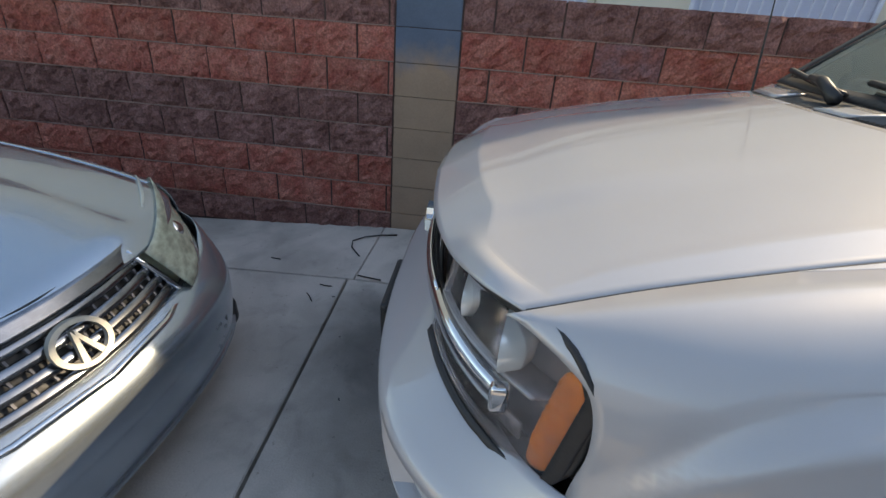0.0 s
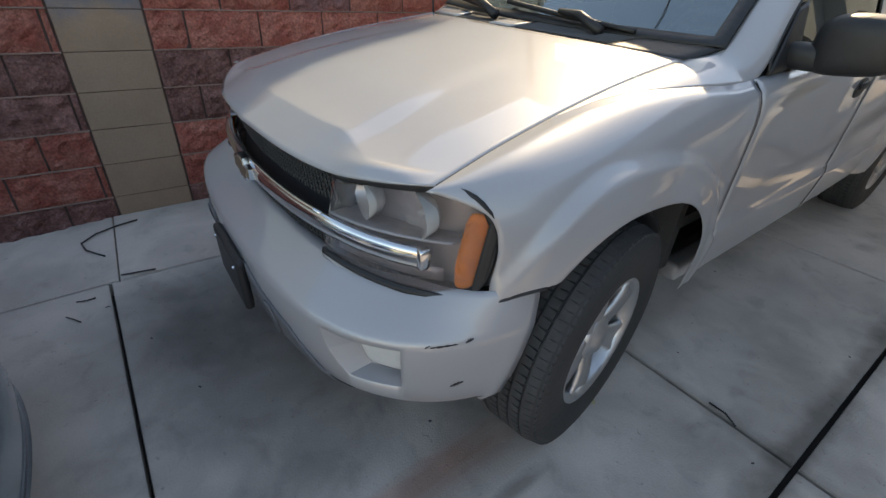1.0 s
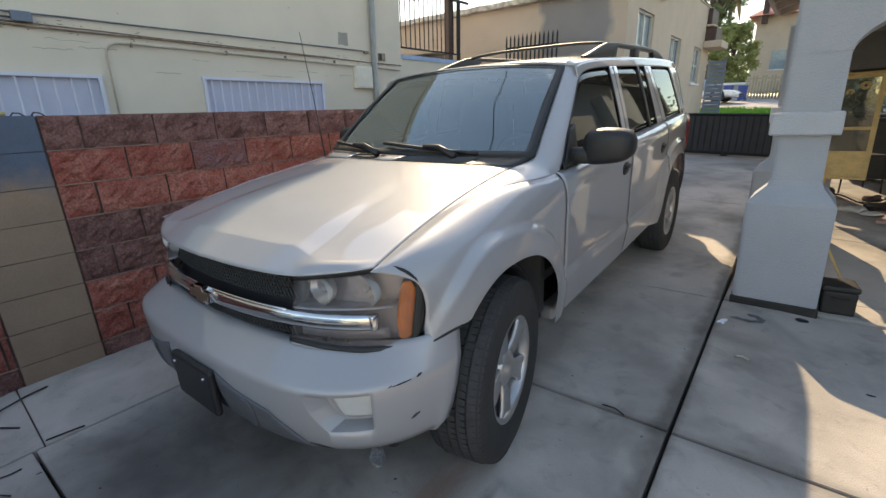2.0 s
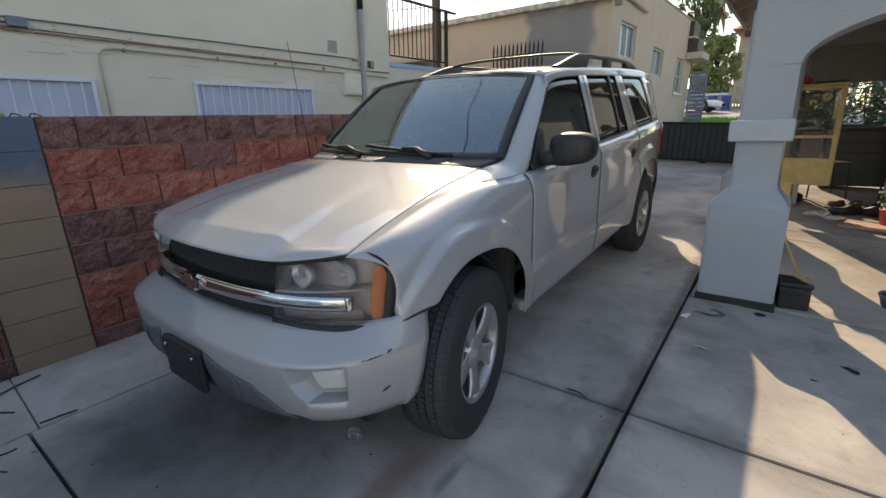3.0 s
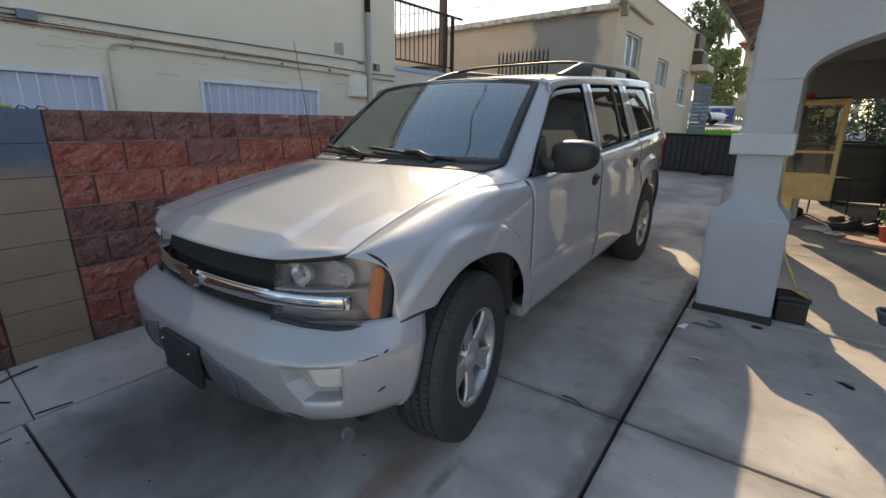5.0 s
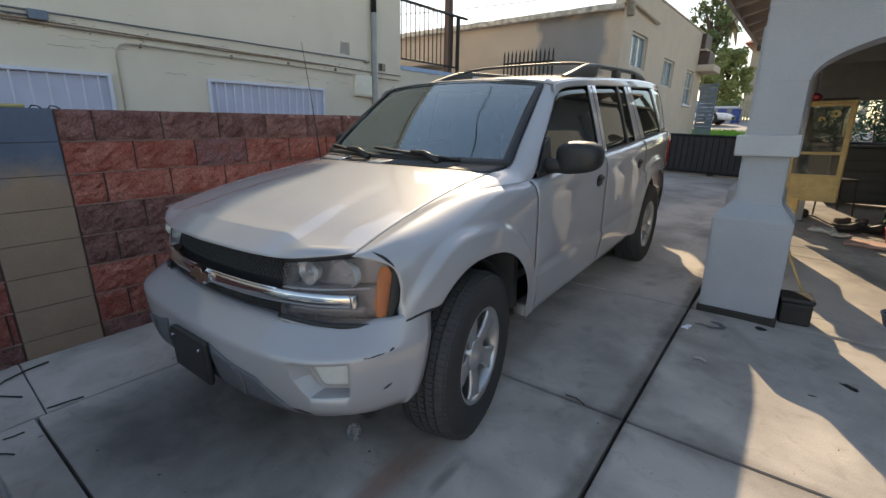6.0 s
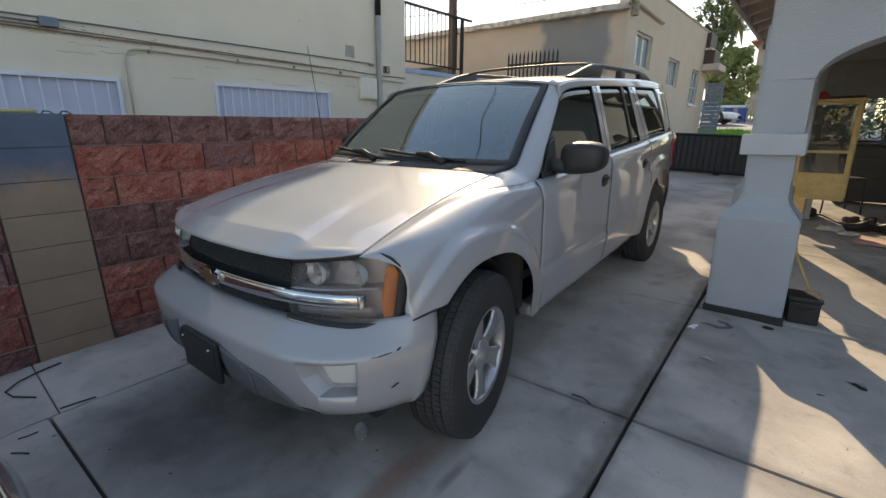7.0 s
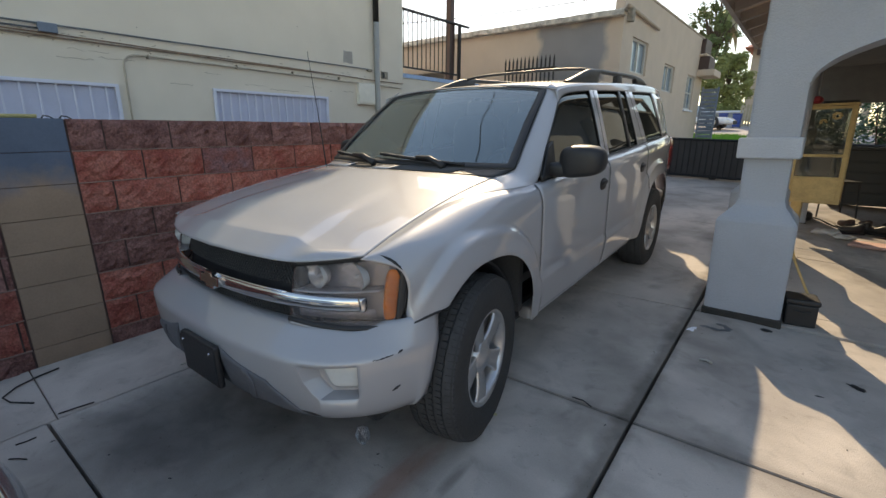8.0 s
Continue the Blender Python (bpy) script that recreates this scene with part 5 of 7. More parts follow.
far = empty("red_roofed_house", Matrix.Translation((-3.3, 0, 1.0)), label="pale house with a red tile roof up the street", category="house")
part("wall", box(0.6, 48, 1.6, 9.0, 55, 7.6), TAN, far)
bm = bmesh.new()
v = [bm.verts.new(p) for p in ((0.0, 47.2, 7.6), (9.6, 47.2, 7.6), (9.6, 55.6, 7.6), (0.0, 55.6, 7.6), (2.5, 51.4, 9.6), (7.0, 51.4, 9.6))]
for q in ((0, 1, 5, 4), (1, 2, 5), (2, 3, 4, 5), (3, 0, 4), (3, 2, 1, 0)):
    bm.faces.new([v[k] for k in q])
part("roof", bm, REDROOF, far, "red tile roof")
part("chimney", box(0.95, 47.4, 7.0, 1.35, 48.0, 9.3), BROWNPOST, far)
for x in (2.0, 4.4, 6.8):
    w = part("window", box(x, 47.96, 3.4, x + 1.2, 47.995, 4.9), WINDARK, far)
    part("frame", box(x - 0.08, 47.93, 3.32, x + 1.28, 47.955, 3.40), WHITE, w)
# overhead wires
tagged(new("power_line", mesh_of(tube([(x, 25.7 + 0.011 * (x + 30), 9.05 - 0.0331 * (x + 17.71) + 0.0022 * (x + 14) ** 2 - 0.03) for x in steps(-34, 6, 24)], 0.026, 5), "power_line", BLACK)), "thin overhead power line against the sky", "power line")
for x, z in ((-34.0, 10.46), (6.0, 9.12)):
    y = 25.7 + 0.011 * (x + 30)
    pole = empty("utility_pole", Matrix.Translation((x, y + 0.13, gz_far(x, y) - 0.1)), label="wooden utility pole that holds the overhead line", category="utility pole", group="utility poles")
    h = z - gz_far(x, y) + 0.5
    part("shaft", tube([(0, 0, 0), (0.02, 0, h * 0.5), (0, 0, h)], [0.14, 0.125, 0.11], 12), BARK, pole, "", True)
    part("crossarm", box(-0.9, -0.06, h - 0.75, 0.9, 0.06, h - 0.63, 0.01), BARK, pole)
for x, y in ((-2.6, 12.5), (-5.8, 11.0)):
    tagged(new("roof_vent", mesh_of(tube([(x, y, 3.8), (x, y, 4.15), (x + 0.03, y, 4.3), (x + 0.1, y, 4.32)], 0.03), "roof_vent", GREYPIPE, True)), "bent metal vent pipe on the roof", "vent")
settle(before, FAR)
# closed back of the yard
structure("wall_yard", box(-0.2, -8.2, -0.9, 12.0, -8.0, 1.6), STUCCO, "plain yard wall", "wall")
structure("wall_neighbour", box(12.0, -8.2, -0.9, 12.2, 2.0, 3.2), GREYSTUCCO, "plain house wall across the yard", "wall")
# ---- the silver suv: u across (driver's side plus), v to the rear of the front axle, w up ----
SUV = pose(1.663, 0.432, 0.112, 2.6, 0.9, 2.05)
suv = empty("suv", SUV, label="silver suv with scuffed bumper, parked on the drive", category="car")

half_width = curve([(-0.50, 0.775), (-0.46, 0.835), (-0.42, 0.868), (-0.36, 0.893), (-0.28, 0.914), (-0.15, 0.926), (0, 0.930), (0.4, 0.930), (0.8, 0.930), (1.5, 0.930), (2.4, 0.925), (2.9, 0.918), (3.3, 0.902), (3.55, 0.876), (3.75, 0.835), (3.9, 0.765), (3.97, 0.68)])
hood_u = curve([(-0.49, 0.765), (-0.3, 0.748), (0, 0.722), (0.3, 0.708), (0.66, 0.705)])
hood_w = curve([(-0.70, 0.955), (-0.49, 1.0), (-0.3, 1.047), (0, 1.103), (0.3, 1.147), (0.66, 1.186)])
belt_w = curve([(0.5, 1.120), (0.8, 1.135), (1.5, 1.158), (2.4, 1.172), (3.2, 1.185), (3.9, 1.19)])
REAR_AXLE = 2.93


def arch_r(v, w):
    """1 on the edge of a wheel arch, less inside it."""
    best = 9
    for c in (0.02, REAR_AXLE + 0.01):
        d = v - c
        a, p = (0.42, 2.1) if d < 0 else (0.49, 2.5)
        if c > 1:
            a, p = 0.47, 2.4
        best = min(best, (abs(d / a) ** p + (max(w - 0.385, 0) / 0.495) ** p) ** (1 / p))
    return best


def arch_w(v, low):
    """The height of the arch's edge at v, or low beside it."""
    for c in (0.02, REAR_AXLE + 0.01):
        d = v - c
        a, p = (0.42, 2.1) if d < 0 else (0.49, 2.5)
        if c > 1:
            a, p = 0.47, 2.4
        if abs(d) < a:
            return max(low, 0.385 + 0.495 * (1 - abs(d / a) ** p) ** (1 / p))
    return low


def top_of_side(v):
    k = smooth(-0.12, 0.62, v)
    return lerp(hood_u(v), 0.868 - max(0, 0.905 - half_width(v)) * smooth(2.8, 3.2, v), k), lerp(hood_w(v), belt_w(v), k)


def side_u(v, w):
    ut, wt = top_of_side(v)
    up, hs = half_width(v), lerp(0.20, 0.11, smooth(0.3, 0.8, v))
    s = min(max((wt - w) / hs, 0), 1)
    u = up - (up - ut) * (1 - math.sqrt(1 - (1 - s) ** 2))
    u -= 0.045 * (max(0, 0.70 - w) / 0.35) ** 1.6
    r = arch_r(v, w)
    u += 0.040 * (1 - smooth(1.19, 1.27, r)) * smooth(0.06, 0.34, s) * (1 - 0.35 * smooth(1.0, 1.17, r))
    u += 0.013 * (1 - smooth(0.605, 0.62, w)) * smooth(0.5, 0.62, v) * (1 - smooth(2.45, 2.52, v))
    return u


def side_panel(name, k, v0, v1, low, n, front=None, label=""):
    def f(a, b):
        v = lerp(v0, v1, a)
        wb = arch_w(v, low(v))
        w = lerp(top_of_side(v)[1], wb, b)
        if front:
            v += (1 - a) ** 4 * (front(w) - v0)
            w = lerp(top_of_side(v)[1], wb, b)
        return k * side_u(v, w), v, w

    return panel(name, f, steps(0, 1, n), [1 - (1 - t) ** 1.25 for t in steps(0, 1, 30)], SILVER, suv, 0.003, label)


sill_w = lambda v: 0.40
lamp_edge = curve([(0.72, -0.414), (0.78, -0.402), (0.86, -0.391), (0.93, -0.400), (0.965, -0.436), (1.0, -0.492)])
fender_low = lambda v: lerp(0.737, 0.765, smooth(-0.44, -0.28, v)) if v < -0.25 else 0.40
for k in (1, -1):
    side_panel("front_fender", k, -0.43, 0.612, fender_low, 60, lamp_edge)
    fd = side_panel("front_door", k, 0.620, 1.612, sill_w, 30)
    rd = side_panel("rear_door", k, 1.620, 2.585, sill_w, 34)
    side_panel("quarter_panel", k, 2.593, 3.97, lambda v: 0.44, 60)
    # door handles: a dark oval cup with a pull across it
    for door, v in ((fd, 1.482), (rd, 2.42)):
        u = side_u(v, 1.0)
        h = part("handle", egg(k * u, v, 1.0, 0.012, 0.058, 0.04, 2.6), BLACK, door, "dark oval door handle", True)
        part("pull", egg(k * (u + 0.014), v, 1.012, 0.009, 0.05, 0.016, 2.6), BLACK, h, "", True)
    # sill
    part("sill", box(k * 0.78, 0.64, 0.33, k * 0.865, 2.44, 0.41, 0.02), SILVER, suv, smooth=True)

# dark seams between the panels
for k in (1, -1):
    for v, lo in ((0.616, 0.42), (1.616, 0.42), (2.589, 0.80)):
        part("panel_seam", tube([(k * (side_u(v, w) + 0.0005), v, w) for w in steps(lo, top_of_side(v)[1] - 0.002, 24)], 0.002, 6), BLACK, suv, "", True)
    part("panel_seam", tube([(k * (side_u(v, fender_low(v)) - 0.001), v, fender_low(v) - 0.004) for v in steps(-0.42, -0.285, 10)], 0.006, 6), BLACK, suv, "", True)

# wheel-well liners and underbody
for c in (0.02, REAR_AXLE + 0.01):
    for k in (1, -1):
        panel("wheel_well", lambda a, b, c=c, k=k: (k * lerp(0.45, 0.85, b), c + 0.475 * math.cos(math.pi * lerp(0.0, 0.86, a)), 0.36 + 0.49 * math.sin(math.pi * lerp(0.0, 0.86, a))), steps(0, 1, 20), steps(0, 1, 3), BLACK, suv, 0.01)
        part("well_back", box(k * 0.44, c - 0.5, 0.3, k * 0.46, c + 0.5, 0.86), BLACK, suv)
part("underbody", box(-0.78, -0.50, 0.30, 0.78, 3.8, 0.40, 0.03), BLACK, suv)
part("engine_block", box(-0.44, -0.5, 0.4, 0.44, 0.55, 0.9, 0.03), BLACK, suv)

# hood
lip = curve([(0, -0.690), (0.3, -0.668), (0.5, -0.622), (0.65, -0.562), (0.765, -0.490), (0.8, -0.46)])


lip_w = curve([(0, 0.974), (0.3, 0.971), (0.5, 0.968), (0.65, 0.984), (0.765, 1.0), (0.8, 1.005)])


def hood_top(a, v, b):
    """The broad upper surface of the hood, with faint ridges beside its middle."""
    u = a * (hood_u(v) - 0.003)
    w = hood_w(max(v, -0.49)) - max(0, -0.49 - v) * 0.20
    w += (0.034 + 0.006 * b) * (1 - abs(a) ** 2.2)
    side = lerp(0.43, 0.36, (v + 0.53) / 0.42)
    return u, w + 0.012 * (1 - smooth(side - 0.04, side + 0.08, abs(u))) * (1 - smooth(-0.45, 0.25, v))


CREASE = 0.16


def hood_f(a, b):
    """Hood over its width and length; its front drops to the lip from a crisp crease."""
    v_front, v_back = lip(abs(a) * 0.765), 0.335 + 0.15 * abs(a) ** 2
    zone = 0.055 + 0.06 * (1 - smooth(0.50, 0.78, abs(a)))
    if b >= CREASE:
        v = lerp(v_front + zone, v_back, (b - CREASE) / (1 - CREASE))
        u, w = hood_top(a, v, b)
        return u, v, w
    t = b / CREASE
    v = v_front + zone * t
    u, edge = hood_top(a, v_front + zone, CREASE)[0], hood_top(a, v_front + zone, CREASE)[1]
    w = lerp(lip_w(abs(a) * 0.765), edge, t)
    w += 0.010 * math.sin(math.pi * t) * smooth(0.55, 0.80, abs(a)) * (1 - smooth(0.84, 1.0, abs(a)))
    return a * (hood_u(v) - 0.003), v, w


panel("hood", hood_f, steps(-1, 1, 84), steps(0, 0.145, 8) + [0.155, 0.16, 0.168, 0.18] + [0.18 + 0.82 * t**1.3 for t in steps(0, 1, 44)[1:]], SILVER, suv, 0.004, "silver hood with a creased front edge")
for k in (1, -1):
    part("hood_seam", tube([(k * (hood_u(v) - 0.0015), v, hood_w(v) - 0.0015) for v in steps(-0.485, 0.485, 40)], 0.0034, 6), BLACK, suv, "", True)

# front bumper
PLAN = [(0, -0.800), (0.2, -0.797), (0.4, -0.782), (0.58, -0.750), (0.70, -0.705), (0.80, -0.632), (0.875, -0.545), (0.922, -0.45), (0.944, -0.36), (0.952, -0.275)]
bumper_plan = plan([(-u, v) for u, v in PLAN[:0:-1]] + PLAN)
ROWS = [(0.375, 0.12), (0.380, 0.085), (0.40, 0.045), (0.44, 0.018), (0.50, 0.006), (0.53, 0.003), (0.57, 0.0), (0.632, 0.0), (0.645, 0.003), (0.655, 0.012), (0.668, 0.032), (0.688, 0.060), (0.708, 0.090), (0.726, 0.122), (0.738, 0.15)]


FOG = (0.757, 0.850)


def bumper_f(s, j):
    near = max(0, 1 - abs(max(s, 1 - s) - FOG[0]) / 0.045) * min(max((7 - j) / 3, 0), 1)
    s += math.copysign(0.034 * near, s - 0.5)
    u, v, nx, ny = bumper_plan(s)
    i = min(int(j), len(ROWS) - 2)
    w, inset = (lerp(ROWS[i][q], ROWS[i + 1][q], j - i) for q in (0, 1))
    e = abs(2 * s - 1)
    k = smooth(0.66, 0.95, e)
    if w > 0.6:
        inset = lerp(inset, inset * 0.22, k)
        w += 0.027 * k * (w - 0.6) / 0.138
    v -= 0.115 * smooth(0.86, 1.0, e) * (0.765 - w) / 0.39
    return u + nx * inset, v + ny * inset, w


cols = sorted(set(steps(0, 1, 90) + [FOG[0], FOG[1], 1 - FOG[0], 1 - FOG[1]]))
in_fog = lambda s, j: (FOG[0] < s < FOG[1] or FOG[0] < 1 - s < FOG[1]) and 4 < j < 7
bumper = panel("front_bumper", bumper_f, cols, list(range(len(ROWS))), SILVER, suv, 0.006, "silver bumper with black scuffs at the corner", in_fog)
for k in (0, 1):
    side = (lambda s: s) if k else (lambda s: 1 - s)
    a0, a1 = FOG
    corner = [Vector(bumper_f(side(s), j)) for s, j in ((a0, 4), (a1, 4), (a1, 7), (a0, 7))]
    span = steps(a0, a1, 8)
    rim = [(q, 4) for q in span] + [(a1, 5), (a1, 6)] + [(q, 7) for q in span[::-1]] + [(a0, 6), (a0, 5)]
    rim = [Vector(bumper_f(side(q), j)) for q, j in rim]
    mid = sum(rim, Vector()) / len(rim)
    bm = bmesh.new()
    o = [bm.verts.new(p) for p in rim]
    i = [bm.verts.new(mid + (p - mid) * 0.80 + Vector((0, 0.055, 0))) for p in rim]
    for n in range(len(rim)):
        bm.faces.new((o[n], o[(n + 1) % len(rim)], i[(n + 1) % len(rim)], i[n]))
    bm.faces.new(i)
    part("fog_lamp_pocket", bm, SILVER, bumper)
    def fog(a, b, corner=corner):
        p = corner[0].lerp(corner[1], a).lerp(corner[3].lerp(corner[2], a), b)
        r = (abs(2 * a - 1.30) / 0.66) ** 4 + (abs(2 * b - 1.22) / 0.66) ** 4
        return tuple(p + Vector((0, 0.016 + 0.010 * r, 0)))
    panel("fog_lamp", fog, steps(0.32, 0.98, 10), steps(0.28, 0.94, 8), FOGGLASS, bumper, 0.004, "clear fog lamp")
# lower black intake and the plate bracket
panel("lower_intake", lambda s, j: tuple(Vector(bumper_f(s, 3 + 2.6 * j)) + Vector((0, -0.003, 0))), steps(0.40, 0.60, 20), steps(0, 1, 4), BLACK, bumper, 0.004)
part("plate_bracket", box(-0.10, -0.832, 0.425, 0.21, -0.803, 0.612, 0.012), BLACK, bumper, "empty black plate bracket")
for u in (-0.07, 0.165):
    bm = bmesh.new()
    bmesh.ops.create_cone(bm, cap_ends=True, segments=10, radius1=0.006, radius2=0.005, depth=0.006, matrix=pose(u, -0.834, 0.575, 90, 0, 0))
    part("bracket_screw", bm, CHROME, bumper)
# dull inserts beside the bracket, and the dark slot below
def outer(s, j, d):
    p = Vector(bumper_f(s, j))
    x, y, nx, ny = bumper_plan(s)
    return tuple(p - Vector((nx, ny, 0)) * d)


for k in (1, -1):
    sd = (lambda s: s) if k > 0 else (lambda s: 1 - s)
    panel("bumper_insert", lambda a, t, sd=sd: outer(sd(lerp(0.575 + 0.02 * (1 - t), 0.745 - 0.05 * t, a)), lerp(2.4, 6.6 - 1.4 * a, t), 0.006), steps(0, 1, 18), steps(0, 1, 8), SILVERDULL, bumper, 0.008, "dull grey bumper insert")
    panel("insert_step", lambda a, t, sd=sd: outer(sd(lerp(0.640, 0.655, a) + 0.012 * math.sin(3 * t)), lerp(2.4, 5.6, t), 0.013), steps(0, 1, 4), steps(0, 1, 8), SILVERDULL, bumper, 0.006)
    panel("lower_slot", lambda a, t, sd=sd: outer(sd(lerp(0.60, 0.765 - 0.02 * t, a)), lerp(1.2, 2.9, t), 0.005), steps(0, 1, 14), steps(0, 1, 3), BLACK, bumper, 0.004)
# scuffs
for s0, s1, j, h in ((0.878, 0.905, 8.3, 0.004), (0.912, 0.92, 8.9, 0.008), (0.90, 0.913, 4.6, 0.007), (0.873, 0.878, 8.2, 0.003)):
    def scuff(a, b, s0=s0, s1=s1, j=j, h=h):
        s = lerp(s0, s1, a)
        p = Vector(bumper_f(s, j + 0.5 * (a - 0.5)))
        x, y, nx, ny = bumper_plan(s)
        return tuple(p - Vector((nx, ny, 0)) * 0.0042 + Vector((0, 0, h * (b - 0.5) * (0.4 + math.sin(math.pi * a)) * (1 + 0.5 * math.sin(23 * a)))))
    panel("scuff", scuff, steps(0, 1, 10), [0, 1], BLACK, bumper, 0.001)

# grille between the lamps
FACE = [(0, -0.672), (0.2, -0.662), (0.35, -0.645), (0.485, -0.615), (0.6, -0.578), (0.7, -0.528), (0.78, -0.470), (0.83, -0.425), (0.862, -0.385)]
face_v = curve(FACE)
lean = lambda w: 0.22 * (w - 0.85)
grille = panel("grille", lambda u, w: (u, face_v(abs(u)) + lean(w) + 0.055, w), steps(-0.49, 0.49, 24), steps(0.735, 0.985, 6), BLACK, suv, 0.01, "black mesh grille with a chrome bar")
# diamond mesh in the two slots
for w0, w1 in ((0.862, 0.948), (0.742, 0.782)):
    bm = bmesh.new()
    for n in range(56):
        u0 = -0.47 + n * 0.94 / 55
        for d in (1, -1):
            u1 = u0 + d * (w1 - w0) * 0.7
            if abs(u1) <= 0.475:
                tube([(u0, face_v(abs(u0)) + lean(w0) + 0.028, w0), (u1, face_v(abs(u1)) + lean(w1) + 0.028, w1)], 0.0032, 4, bm, False)
    tagged(part("grille_mesh", bm, BLACK, grille), kind="stuff")
# hooded upper edge of the opening
panel("grille_lip", lambda u, b: (u, face_v(abs(u)) + 0.02 + 0.045 * b, 0.962 + 0.004 * b), steps(-0.49, 0.49, 24), steps(0, 1, 2), BLACK, grille, 0.012)


def bar_f(u, t):
    """Section of the chrome bar: a rounded blade with a lip above."""
    a = t * math.tau
    end = 1.0
    r = 0.029 * end
    return u, face_v(abs(u)) + lean(0.82) - 0.008 + 0.018 * math.cos(a) * max(end, 0.15), 0.822 + r * math.copysign(abs(math.sin(a)) ** 0.7, math.sin(a)) - 0.006 * smooth(0.3, 0.8, abs(u))


bar = panel("chrome_bar", bar_f, steps(-0.60, 0.752, 90), steps(0, 1, 14), CHROME, grille, 0, "chrome bar across the grille and lamps")
for k in (1, -1):
    end = 0.752 if k > 0 else 0.60
    part("bar_end", egg(k * end, face_v(end) + lean(0.82) - 0.008, 0.816, 0.014, 0.018, 0.029, 4.5), CHROME, grille, "", True)
# upper bright edge of the bar
part("bar_edge", tube([(u, face_v(abs(u)) + lean(0.85) - 0.020, 0.851 - 0.004 * smooth(0.2, 0.5, abs(u))) for u in steps(-0.47, 0.47, 30)], 0.0065), CHROME, grille, "", True)
# badge: a plain cross-shaped plate with slanting ends
OUT = [(-0.088, -0.020), (-0.040, -0.020), (-0.034, -0.038), (0.030, -0.038), (0.036, -0.020), (0.078, -0.020), (0.088, 0.020), (0.040, 0.020), (0.034, 0.038), (-0.030, 0.038), (-0.036, 0.020), (-0.078, 0.020)]


def plate(pts, k, front, back):
    bm = bmesh.new()
    rows = [[bm.verts.new((u * k, v, 0.826 + w * k)) for u, w in pts] for v in (front, back)]
    bm.faces.new(rows[0])
    n = len(pts)
    for q in range(n):
        bm.faces.new((rows[0][q], rows[0][(q + 1) % n], rows[1][(q + 1) % n], rows[1][q]))
    return bm


badge = part("badge", plate(OUT, 1.0, -0.716, -0.695), CHROME, grille, "chrome-edged badge with a dull gold face")
part("badge_face", plate(OUT, 0.80, -0.7185, -0.713), GOLD, badge)

# headlights
lamp_top = curve([(0.485, 0.946), (0.6, 0.962), (0.7, 0.977), (0.765, 0.986), (0.81, 0.977), (0.845, 0.940), (0.862, 0.88)])
lamp_low = curve([(0.485, 0.752), (0.6, 0.742), (0.7, 0.735), (0.80, 0.732), (0.845, 0.738), (0.862, 0.79)])


def lamp_f(k, du, inset, dw=0.0):
    def f(u, b):
        w = lerp(lamp_low(u) - dw, lamp_top(u) + dw, b)
        return k * (u + (u - 0.67) * du), face_v(u) + lean(w) - 0.004 + inset, w
    return f


